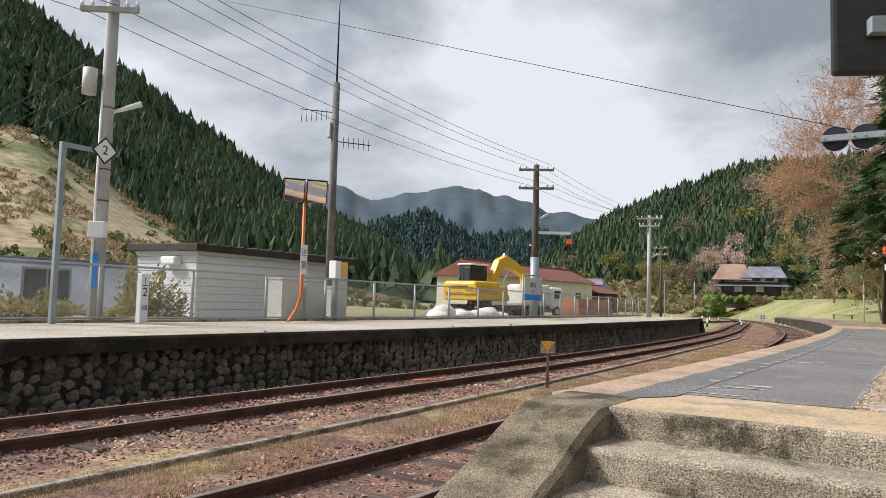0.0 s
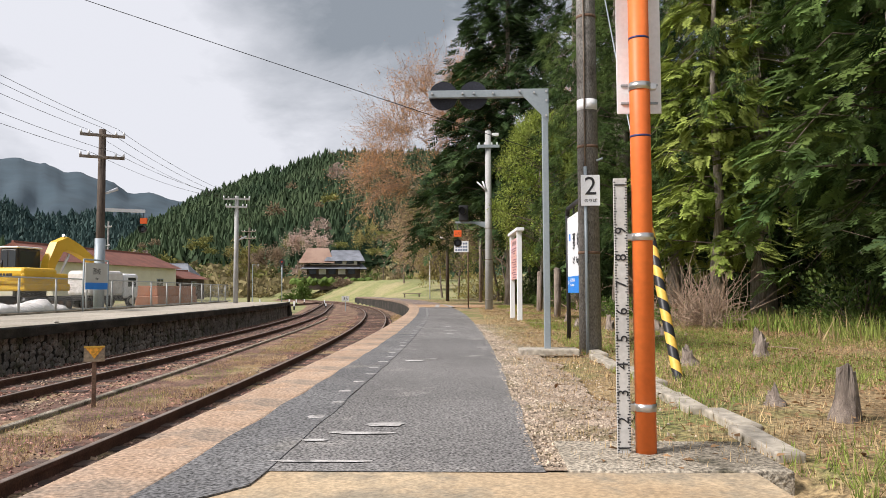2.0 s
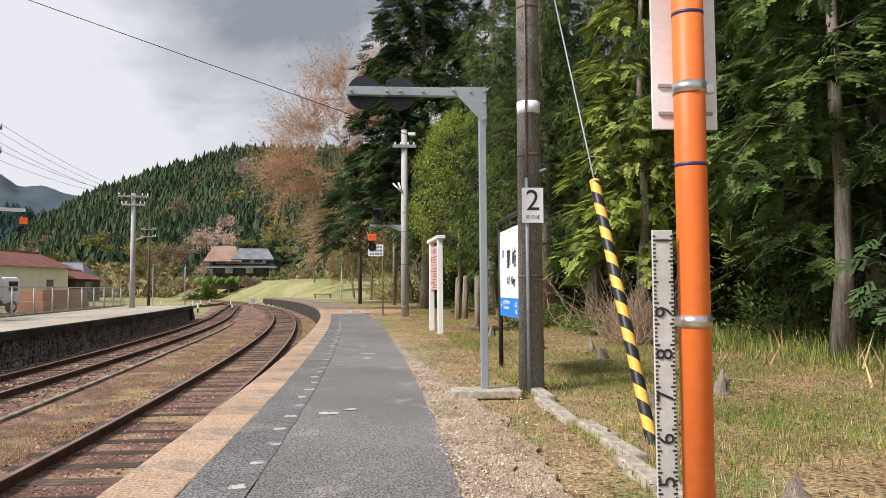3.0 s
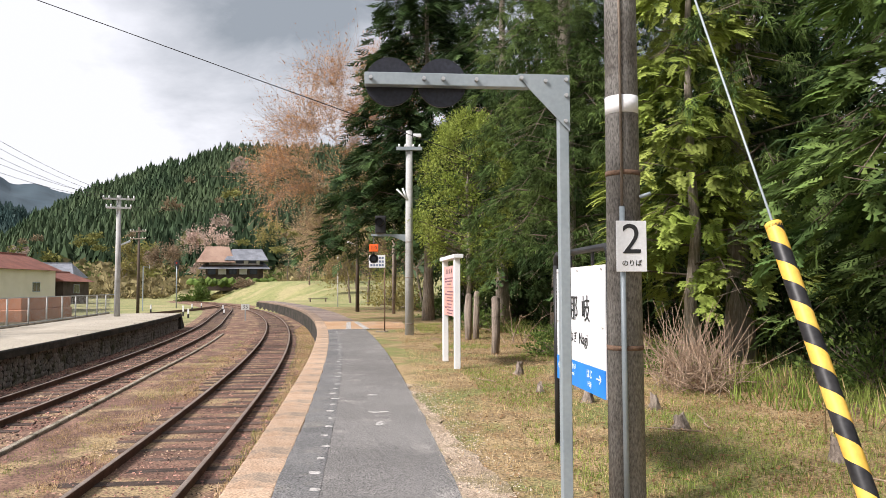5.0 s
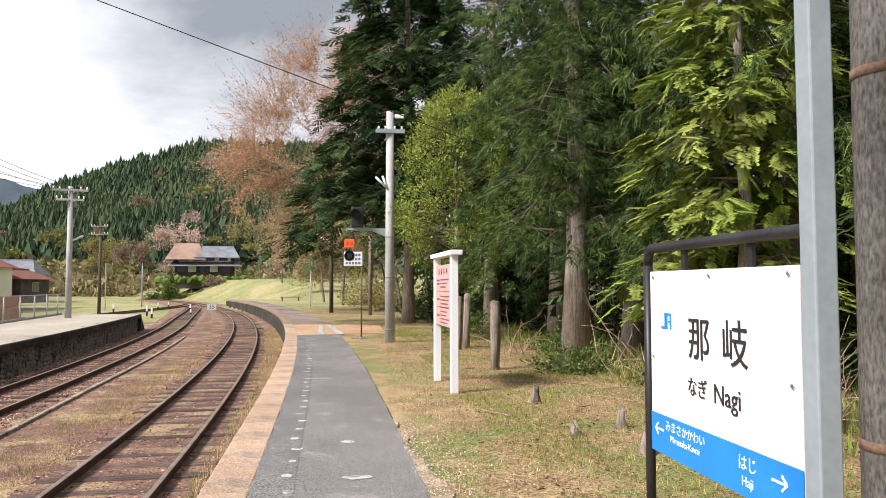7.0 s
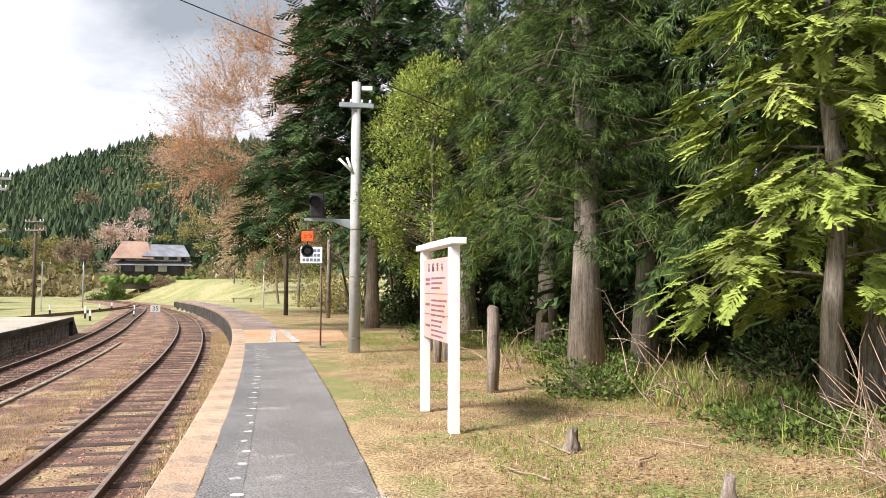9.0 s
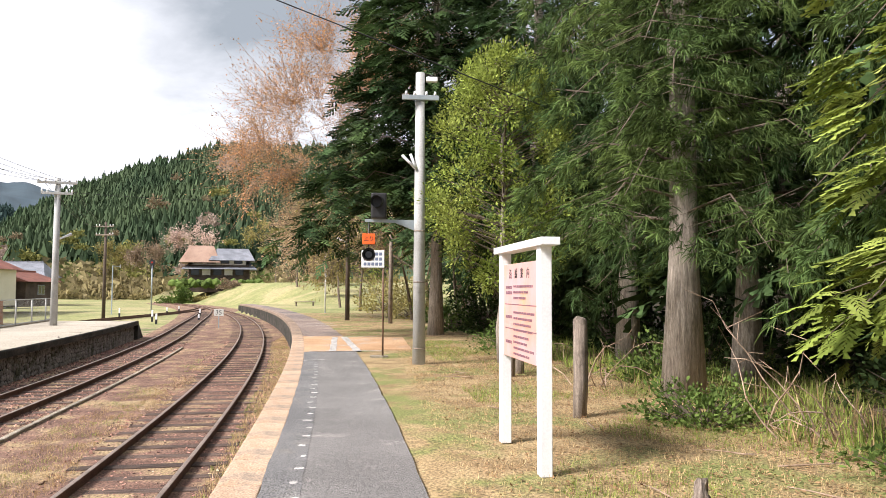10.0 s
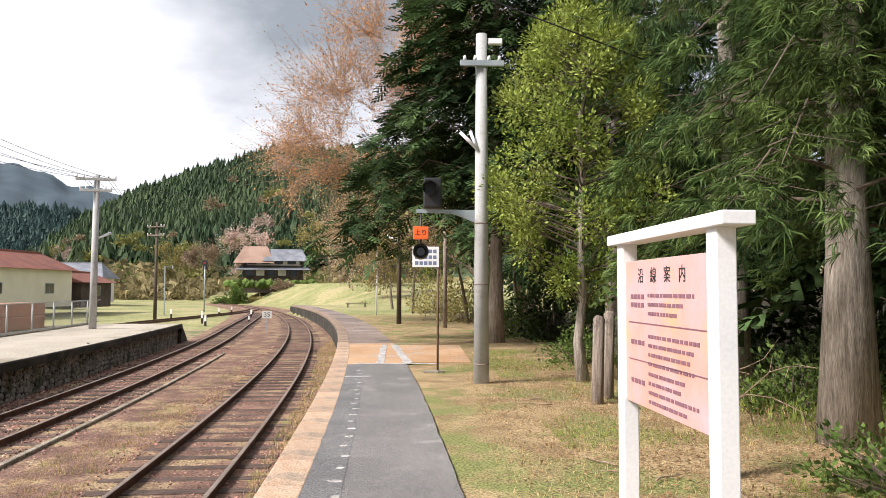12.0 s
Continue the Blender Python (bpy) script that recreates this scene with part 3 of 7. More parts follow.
def hill_height(profile, r0, r1, x, y):
    """Height of a ridge: the profile gives (bearing in degrees, rise per metre) of its crest at distance r1; the slope climbs from r0."""
    b = math.degrees(math.atan2(x, y - 4))
    r = math.hypot(x, y - 4)
    if b <= profile[0][0] or b >= profile[-1][0]:
        return 0.0
    for (b0, e0), (b1, e1) in zip(profile, profile[1:]):
        if b0 <= b <= b1:
            k = (b - b0) / (b1 - b0)
            k = k * k * (3 - 2 * k) * 0.5 + k * 0.5
            e = e0 + (e1 - e0) * k
            break
    top = e * r1 * (1 + (0.04 * noise.noise((b * 0.7, r1, 0)) + 0.012 * noise.noise((b * 2.7, r1, 5)) if r1 > 900 else 0))
    s = (r - r0) / (r1 - r0)
    if s <= 0:
        return -1.0
    if s > 1:
        return top * max(0.0, 1 - (s - 1) * 0.8)
    return top * (0.75 * s + 0.25 * s * s) + (2.5 * noise.noise((x * 0.02, y * 0.02, 3)) * math.sin(math.pi * s) if r1 < 900 else 0) + (top * 0.08 * noise.noise((b * 0.6, r * 0.0035, 7)) * math.sin(math.pi * s) if r1 > 900 else 0)


def hill(name, profile, r0, r1, material, label, steps_=60, depth=26, beyond=1.3):
    b0, b1 = profile[0][0], profile[-1][0]
    v, f = [], []
    for i in range(steps_ + 1):
        b = radians(b0 + (b1 - b0) * i / steps_)
        for j in range(depth + 1):
            r = r0 + (r1 * beyond - r0) * j / depth
            x, y = r * math.sin(b), 4 + r * math.cos(b)
            v.append((x, y, hill_height(profile, r0, r1, x, y)))
    for i in range(steps_):
        for j in range(depth):
            a = i * (depth + 1) + j
            f.append((a, a + depth + 1, a + depth + 2, a + 1))
    me = bpy.data.meshes.new(name)
    me.from_pydata(v, [], f)
    for p in me.polygons:
        p.use_smooth = True
    ob = link_mesh(name, me, material)
    return structure(ob, label, "hill")


LEFT = [(-110, 0.25), (-80, 0.36), (-66, 0.345), (-58, 0.272), (-52, 0.205), (-47, 0.15), (-43, 0.105), (-39, 0.075), (-35.5, 0.02), (-33, 0.0)]
BANK = [(-100, 0.22), (-72, 0.21), (-64, 0.2), (-60, 0.155), (-56, 0.11), (-52, 0.075), (-46, 0.05), (-40, 0.03), (-34, 0.0)]
RIGHT = [(-27.5, 0.0), (-25.5, 0.05), (-23.5, 0.08), (-20, 0.115), (-15.7, 0.146), (-10.4, 0.175), (0, 0.18), (15, 0.17), (40, 0.12), (60, 0.0)]
FAR = [(-62, 0.12), (-50, 0.15), (-42, 0.16), (-39, 0.138), (-36, 0.15), (-32.5, 0.162), (-29, 0.152), (-25, 0.13), (-20, 0.115), (-8, 0.07), (2, 0.0)]
MID = [(-46, 0.0), (-42, 0.06), (-38, 0.105), (-35, 0.118), (-31, 0.085), (-27, 0.092), (-22, 0.08), (-14, 0.06), (-8, 0.0)]
hill("hill_left", LEFT, 150, 430, M_HILL, "steep cedar-covered hill")
hill("hill_bank", BANK, 75, 185, M_BROWNHILL, "bare brown and olive cut slope below the woods")
hill("hill_right", RIGHT, 200, 460, M_HILL, "rounded cedar-covered hill behind the house")
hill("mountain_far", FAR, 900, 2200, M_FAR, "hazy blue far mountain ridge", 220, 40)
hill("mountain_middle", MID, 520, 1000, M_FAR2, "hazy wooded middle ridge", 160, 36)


def cedar_shape(rng, n=17):
    """A ragged far conifer: drooping flaps of foliage set round a pointed cone."""
    v, f = [], []
    for k in range(n):
        t = (k + 0.5) / n
        az, r = k * 2.4 + rng.uniform(-0.3, 0.3), 0.21 * (1 - t) ** 0.8 + 0.012
        z = 0.06 + 0.78 * t
        out, side = np.array([math.cos(az), math.sin(az), 0]), np.array([-math.sin(az), math.cos(az), 0])
        w = 0.10 * (1.15 - t) * rng.uniform(0.8, 1.2)
        b = len(v)
        v += [out * r * 0.1 + [0, 0, min(1.0, z + 0.30)], out * r * rng.uniform(0.8, 1.2) + side * w + [0, 0, z - 0.05], out * r * rng.uniform(0.8, 1.2) - side * w + [0, 0, z - rng.uniform(0, 0.1)]]
        f.append((b, b + 1, b + 2))
    return np.array(v), np.array(f)


def hill_woods(name, profile, r0, r1, n, hmin, hmax, seed, label, skip=None, material=M_HILLTREE):
    rng = np.random.default_rng(seed)
    tv, tf = cedar_shape(rng)
    pts, hs = [], []
    while len(pts) < n:
        b = rng.uniform(profile[0][0], profile[-1][0])
        r = math.sqrt(rng.uniform((r0 + 4) ** 2, (r1 * 1.03) ** 2))
        x, y = r * math.sin(radians(b)), 4 + r * math.cos(radians(b))
        if skip and skip(b, r, x, y):
            continue
        z = hill_height(profile, r0, r1, x, y)
        pts.append((x, y, z - 0.6))
        hs.append(rng.uniform(hmin, hmax))
    hs = np.array(hs)
    me = scatter(name, tv, tf, np.array(pts), spin(n, rng, 0.03), np.stack([hs * rng.uniform(1.2, 2.0, n), hs * rng.uniform(1.2, 2.0, n), hs * rng.uniform(0.75, 1.15, n)], 1))
    return tagged(link_mesh(name, me, material), label, "woods", kind="stuff")


def bare_left(b, r, x, y):
    return noise.noise((b * 0.35, r * 0.006, 5)) > 0.40


hill_woods("woods_left", LEFT, 150, 430, 8000, 8, 14, 11, "dense dark cedar woods on the steep hill", lambda b, r, x, y: b < -72 or bare_left(b, r, x, y))
hill_woods("woods_right", RIGHT, 200, 460, 10000, 7, 13, 12, "dense dark cedar woods on the rounded hill", lambda b, r, x, y: r < 225 + 40 * noise.noise((b * 0.2, 0, 0)) or b > 5)
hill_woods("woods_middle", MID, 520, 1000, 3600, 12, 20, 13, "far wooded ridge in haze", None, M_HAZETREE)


def scrub(name, profile, r0, r1, n, size, seed, material, label, bits=26, bit=0.3):
    rng = np.random.default_rng(seed)
    tv, tf = [], []
    for k in range(bits):
        d = rng.normal(0, 1, 3)
        d[2] = abs(d[2])
        d /= np.linalg.norm(d)
        o = d * rng.uniform(0.3, 0.9)
        u = rng.normal(0, bit, 3)
        b = len(tv)
        tv += [o - u, o + u, o + d * 1.6 * bit + rng.normal(0, bit * 0.5, 3)]
        tf.append((b, b + 1, b + 2))
    P = []
    while len(P) < n:
        b = rng.uniform(profile[0][0], profile[-1][0])
        r = rng.uniform(r0, r1 * 1.02)
        x, y = r * math.sin(radians(b)), 4 + r * math.cos(radians(b))
        if noise.noise((x * 0.03, y * 0.03, seed)) > -0.12:
            P.append((x, y, hill_height(profile, r0, r1, x, y)))
    me = scatter(name, tv, tf, np.array(P), spin(n, rng, 0.1), size * rng.uniform(0.5, 1.5, n))
    return tagged(link_mesh(name, me, material), label, "scrub", kind="stuff")


scrub("scrub_bank", BANK, 75, 185, 4200, 0.7, 3, leaf_mat("brown_scrub", (0.25, 0.19, 0.11), (0.37, 0.30, 0.17)), "brown scrub on the cut slope", 14, 0.3)
scrub("scrub_green", BANK, 75, 185, 420, 1.1, 4, leaf_mat("green_scrub", (0.07, 0.10, 0.03), (0.13, 0.16, 0.05)), "green scrub on the cut slope", 60, 0.16)
VALLEY = [(-50, 0.0), (-42, 0.02), (-30, 0.03), (-20, 0.035), (-10, 0.03), (2, 0.02), (6, 0.0)]
scrub("scrub_valley", VALLEY, 165, 235, 900, 3.0, 5, leaf_mat("valley_scrub", (0.20, 0.175, 0.08), (0.34, 0.28, 0.15)), "olive and brown brush at the foot of the hills", 80, 0.13)
scrub("scrub_valley_green", VALLEY, 170, 240, 420, 3.2, 6, leaf_mat("valley_green", (0.08, 0.12, 0.035), (0.16, 0.19, 0.06)), "green brush at the foot of the hills", 80, 0.13)

FOOT = [(-27, 0.02), (-22, 0.05), (-15, 0.075), (-8, 0.09), (0, 0.1), (5, 0.1)]
for seed_, n_, size_, c1, c2, words in ((21, 26, 3.2, (0.20, 0.15, 0.09), (0.32, 0.25, 0.16), "brown bare woods on the lower slope"), (22, 55, 3.4, (0.16, 0.17, 0.05), (0.27, 0.26, 0.09), "yellow-green young woods on the lower slope"), (23, 14, 3.5, (0.30, 0.22, 0.18), (0.45, 0.36, 0.30), "pale blossoming woods on the lower slope")):
    scrub("scrub_slope", RIGHT, 195, 245, n_, size_, seed_, leaf_mat("slope_scrub", c1, c2, 0.3), words, 150, 0.11)

# ---- signs, poles and posts of the platforms ----


def signal_pole():
    th = thing("signal_pole", (0.34, 27.1, TOP - 0.3), "light grey concrete pole with crossarm, lamp and bracket", "utility pole")
    part("pole", tube([(0, 0, 0), (0, 0, 6.32)], [0.135, 0.095], 20), M_POLE2, th)
    part("crossarm", box(-0.38, 0.38, -0.16, -0.1, 5.72, 5.82, 0.008), M_GALV, th)
    for x in (-0.3, -0.12, 0.12, 0.3):
        part("insulator", tube([(x, -0.13, 5.82), (x, -0.13, 5.9)], [0.035, 0.022], 10), M_WHITE, th)
    part("clamp_band", tube([(0, 0, 5.7), (0, 0, 5.84)], 0.112, 20), M_GALV, th)
    for z in (0.6, 1.95, 3.0):
        part("band", tube([(0, 0, z), (0, 0, z + 0.025)], 0.139 - 0.0065 * z, 20), M_GREYWOOD, th)
    part("camera_box", box(0.12, 0.36, -0.06, 0.04, 6.14, 6.24, 0.01), M_WHITE, th, "small white camera housing")
    bm = bmesh.new()
    vs = [bm.verts.new((x, -0.02, z)) for x, z in ((-0.1, 3.02), (-0.1, 3.24), (-0.28, 3.24), (-1.12, 3.25), (-1.12, 3.19), (-0.5, 3.18))]
    f = bm.faces.new(vs)
    ex = bmesh.ops.extrude_face_region(bm, geom=[f])
    bmesh.ops.translate(bm, verts=[v for v in ex["geom"] if isinstance(v, bmesh.types.BMVert)], vec=(0, 0.05, 0))
    bmesh.ops.recalc_face_normals(bm, faces=bm.faces[:])
    part("bracket", bm, M_GALV, th, "tapered steel bracket arm")
    sg = part("signal_head", box(-1.0, -0.68, -0.14, 0.14, 3.26, 3.78, 0.03), M_BLACK, th, "black signal lamp box")
    part("hood", tube([(-0.86, -0.12, 3.6), (-0.9, -0.36, 3.58)], 0.12, 14, None, False), M_BLACK, sg)
    for dx, dz in ((-0.42, 0.28), (-0.22, 0.32)):
        t_ = part("lamp_tube", tube([(-0.08, -0.1, 4.28), (dx * 0.9, -0.16 + 0.1 * (dx > -0.3), 4.28 + dz)], 0.028, 12), M_WHITE, th, "white tube lamp")
    return th


def hanging_signal(at, orange_words, label):
    """An orange lettered box over a round black lamp, hung from a bracket."""
    th = thing("hanging_signal", at, label, "signal lamp")
    part("hanger", tube([(0, 0, 0), (0, 0, -0.72)], 0.014, 8), M_BLACK, th)
    b = part("sign_box", box(-0.13, 0.13, -0.04, 0.04, -0.47, -0.25, 0.012), plain("lit_orange", (0.9, 0.14, 0.02), 0.5), th, "orange sign box")
    if orange_words:
        lettering("上り", 0.11, M_INK, "kanji", b, pose(0, -0.043, -0.36, 90))
    part("lamp_body", tube([(0, 0.1, -0.68), (0, -0.02, -0.68)], [0.09, 0.135], 24), M_BLACK, th)
    part("hood", tube([(0, -0.02, -0.68), (0, -0.16, -0.67)], [0.138, 0.13], 24, None, False), M_BLACK, th)
    part("lens", tube([(0, -0.03, -0.68), (0, -0.045, -0.68)], [0.09, 0.07], 24), plain("dark_lens", (0.05, 0.05, 0.055), 0.15), th, "dark glass lens")
    return th


def gantry():
    th = thing("mirror_gantry", (0.415, 9.555, TOP + 0.012), "galvanised L-shaped steel post carrying two black discs", "gantry post")
    part("base_slab", box(-0.27, 0.3, -0.14, 0.14, -0.03, 0.035, 0.01), M_OPPTOP, th, "concrete footing slab")
    part("post", box(-0.02, 0.04, -0.03, 0.03, 0.03, 2.56, 0.005), M_GALV, th)
    part("arm", box(-1.135, 0.04, -0.03, 0.03, 2.495, 2.567, 0.004), M_GALV, th)
    bm = bmesh.new()
    vs = [bm.verts.new((x, -0.044, z)) for x, z in ((0.042, 2.57), (-0.26, 2.57), (-0.2, 2.49), (0.0, 2.28), (0.042, 2.24))]
    f = bm.faces.new(vs)
    ex = bmesh.ops.extrude_face_region(bm, geom=[f])
    bmesh.ops.translate(bm, verts=[v for v in ex["geom"] if isinstance(v, bmesh.types.BMVert)], vec=(0, 0.006, 0))
    bmesh.ops.recalc_face_normals(bm, faces=bm.faces[:])
    part("gusset", bm, M_GALV, th)
    for x, z in ((0.02, 2.54), (-0.1, 2.53), (0.02, 2.45), (0.015, 2.3), (-0.24, 2.545), (-0.5, 2.53), (-0.69, 2.53), (-0.8, 2.53), (-1.1, 2.53)):
        part("bolt", tube([(x, -0.058, z), (x, -0.03, z)], 0.011, 8), M_STEEL, th)
    for x in (-0.99, -0.69):
        d = part("disc", tube([(x, 0.035, 2.53), (x, 0.06, 2.53)], 0.142, 40), M_DISC, th, "black disc with pale speckles")
    return th


def number_pole():
    th = thing("concrete_pole", (0.89, 9.88, TOP - 0.35), "grey weathered concrete utility pole with conduit and bands", "utility pole")
    part("pole", tube([(0, 0, 0), (0, 0, 8.5)], [0.113, 0.08], 24), M_POLE, th)
    part("conduit", tube([(-0.045, -0.115, 0.2), (-0.045, -0.109, 2.2)], 0.017, 10), M_GALV, th, "grey conduit pipe")
    part("cable", tube([(-0.045, -0.107, 2.2), (-0.035, -0.09, 5.8)], 0.009, 8), M_GREYWOOD, th)
    for z in (1.32, 2.4, 3.75):
        part("band", tube([(0, 0, z), (0, 0, z + 0.03)], 0.1165 - 0.0039 * z, 24), M_RUST, th, "rusty steel band")
    part("tape", tube([(0, 0, 2.79), (0, 0, 2.90)], 0.1035, 24), M_WHITE, th, "white tape band")
    plate = part("number_plate", box(-0.095, 0.095, -0.004, 0.004, -0.155, 0.155, 0.003), M_WHITE, th, "white plate with black 2")
    plate.matrix_local = pose(0.0, -0.138, 1.955)
    lettering("2", 0.26, M_INK, "digit", plate, pose(0, -0.0055, 0.035, 90))
    lettering("のりば", 0.042, M_INK, "words", plate, pose(0, -0.0055, -0.105, 90))
    part("hook", tube([(0.07, -0.1, 2.26), (0.13, -0.13, 2.28)], 0.012, 8), M_GALV, th)
    return th


def station_sign():
    th = thing("station_sign", (0.978, 11.08, TOP - 0.028), "station name board, white over blue, in a black tubular frame", "station sign", turn=0.6)
    # the board's face looks along local -x; its length runs along local y
    W, V = 0.70, -0.74
    for y in (V, W):
        part("leg", tube([(-0.04, y, 0), (-0.04, y, 1.59)], 0.026, 14), M_BLACK, th)
    bm = tube([(-0.04, V, 1.58), (-0.04, V + 0.01, 1.635), (-0.04, V + 0.05, 1.67), (-0.04, W - 0.05, 1.67), (-0.04, W - 0.01, 1.635), (-0.04, W, 1.58)], 0.026, 14)
    part("top_rail", bm, M_BLACK, th)
    for y in (-0.3, 0.3):
        part("stay", box(-0.03, -0.014, y - 0.02, y + 0.02, 1.52, 1.66), M_BLACK, th)
    part("brace", box(-0.028, -0.01, V, W, 0.66, 0.70, 0.003), M_BLACK, th)
    panel = part("panel", box(-0.05, -0.03, -0.66, 0.65, 0.605, 1.545, 0.003), M_WHITE, th, "white enamel panel")
    part("blue_band", box(-0.0535, -0.0495, -0.66, 0.65, 0.605, 0.805), M_BLUE, panel, "blue lower band")

    def on(y, z):   # reading direction runs along -y for someone facing +x
        return pose(-0.054, (y + 0.0175) * 1.165 - 0.005, 0.605 + (z - 0.68) * 1.106) @ pose(0, 0, 0, 90, 0, -90)
    lettering("那", 0.217, M_INK, "kanji", panel, on(0.08, 1.225))
    lettering("岐", 0.217, M_INK, "kanji", panel, on(-0.19, 1.225))
    lettering("なぎ", 0.097, M_INK, "kana", panel, on(0.10, 1.025))
    lettering("Nagi", 0.125, M_INK, "letters", panel, on(-0.13, 1.025))
    lettering("みまさかかわい", 0.059, M_INKWHITE, "kana", panel, on(0.22, 0.815))
    lettering("Mimasaka-Kawai", 0.046, M_INKWHITE, "letters", panel, on(0.22, 0.765))
    lettering("はじ", 0.071, M_INKWHITE, "kana", panel, on(-0.26, 0.80))
    lettering("Haji", 0.057, M_INKWHITE, "letters", panel, on(-0.26, 0.735))
    for y, s in ((0.47, 1), (-0.44, -1)):
        bm = box(-0.002, 0.002, -0.05, 0.05, -0.005, 0.005)
        for k in (-1, 1):
            own = box(-0.002, 0.002, 0, 0.045, -0.005, 0.005)
            bmesh.ops.transform(own, matrix=pose(0, 0.05 * s, 0, (180 if s > 0 else 0) + 40 * k * 1), verts=own.verts[:])
            join(bm, own)
        ar = part("arrow", bm, M_INKWHITE, panel)
        ar.matrix_local = pose(-0.0545, y * 1.165, 0.727)
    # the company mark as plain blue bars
    bm = box(-0.002, 0.002, 0.0, 0.05, -0.04, -0.028)
    for y0, y1, z0, z1 in ((0.0, 0.012, -0.028, 0.04), (-0.018, -0.006, -0.04, 0.04), (-0.06, -0.018, 0.028, 0.04), (-0.06, -0.048, 0.0, 0.028), (-0.06, -0.03, -0.008, 0.002), (-0.062, -0.048, -0.04, -0.008)):
        box(-0.002, 0.002, y0, y1, z0, z1, 0, bm)
    mk = part("company_mark", bm, M_BLUE, panel)
    mk.matrix_local = pose(-0.0525, 0.46, 1.29)
    for y in (-0.6, 0.0, 0.6):
        for z in (1.515,):
            part("screw", tube([(-0.058, y, z), (-0.05, y, z)], 0.009, 8), M_STEEL, panel)
    for y in (-0.61, 0.61):
        part("screw", tube([(-0.058, y, 1.1), (-0.05, y, 1.1)], 0.009, 8), M_STEEL, panel)
    return th


def notice_board():
    th = thing("notice_board", (0.70, 18.65, TOP - 0.02), "white painted notice board on two posts with a pink panel", "notice board", turn=3.0)
    for y in (-0.68, 0.68):
        part("post", box(-0.05, 0.05, y - 0.058, y + 0.058, 0, 1.888, 0.006), M_WHITE, th)
    part("cap", box(-0.08, 0.085, -0.86, 0.86, 1.886, 1.952, 0.006), M_WHITE, th, "white sloping cap")
    panel = part("panel", box(-0.03, 0.0, -0.635, 0.635, 0.88, 1.77, 0.003), M_PINK, th, "faded pink printed panel")

    def up(z):
        return 0.88 + (z - 0.66) * 0.856

    def on(y, z):
        return pose(-0.0315, y, up(z)) @ pose(0, 0, 0, 90, 0, -90)
    for k, ch in enumerate("沿線案内"):
        lettering(ch, 0.10, M_INK, "kanji", panel, on(0.34 - 0.21 * k, 1.58))
    for z in (1.25, 0.98):
        part("rule", box(-0.0335, -0.0305, -0.58, 0.56, up(z) - 0.003, up(z) + 0.003), M_INKPINK, panel)
    r = random.Random(4)
    for z, n_ in ((1.44, 2), (1.11, 1), (0.83, 1)):
        for q in range(n_):
            bm = bmesh.new()
            for c in range(4):
                y = 0.52 - 0.062 * c
                box(-0.0335, -0.0305, y - 0.045, y, up(z - 0.06 * q) - 0.016, up(z - 0.06 * q) + 0.012, 0, bm)
            part("heading_line", bm, M_INKPINK, panel)
    for z, n_ in ((1.455, 3), (1.17, 4), (0.91, 4)):
        for q in range(n_):
            bm = bmesh.new()
            y, end = 0.22, r.uniform(-0.5, -0.15)
            while y > end:
                w = r.uniform(0.02, 0.06)
                box(-0.0335, -0.0305, y - w, y, up(z - 0.063 * q) - 0.016, up(z - 0.063 * q) + 0.004, 0, bm)
                y -= w + r.uniform(0.008, 0.02)
            part("text_line", bm, M_INKPINK, panel)
    return th


def striped_guy():
    th = thing("guy_wire", (1.14, 7.6, TOP - 0.1), "stay wire in a yellow and black striped sleeve", "guy wire")
    a, b = Vector((0, 0, 0)), Vector((-0.35, 3.7, 7.6))
    d = (b - a).normalized()
    part("wire", tube([a, a + d * 5.25], 0.006, 6), M_GALV, th)
    side = d.orthogonal().normalized()
    up = d.cross(side)
    n, rings, L, R = 14, 200, 1.85, 0.036
    for k, mt in ((0, M_YELLOW), (1, M_BLACK)):
        bm = bmesh.new()
        vs = {}
        for i in range(rings):
            for j in range(n):
                if (j < n // 2) == (k == 0):
                    quad = []
                    for ii, jj in ((i, j), (i, (j + 1) % n), (i + 1, (j + 1) % n), (i + 1, j)):
                        if (ii, jj) not in vs:
                            an = 2 * math.pi * (jj / n - 10 * ii / rings)
                            vs[(ii, jj)] = bm.verts.new(a + d * (0.06 + L * ii / rings) + (side * math.cos(an) + up * math.sin(an)) * R)
                        quad.append(vs[(ii, jj)])
                    f = bm.faces.new(quad)
                    f.smooth = True
        part("sleeve_yellow" if k == 0 else "sleeve_black", bm, mt, th, "yellow stripe" if k == 0 else "black stripe")
    part("sleeve_end", tube([a + d * (0.05 + L), a + d * (0.075 + L)], 0.036, 18), M_YELLOW, th)
    return th


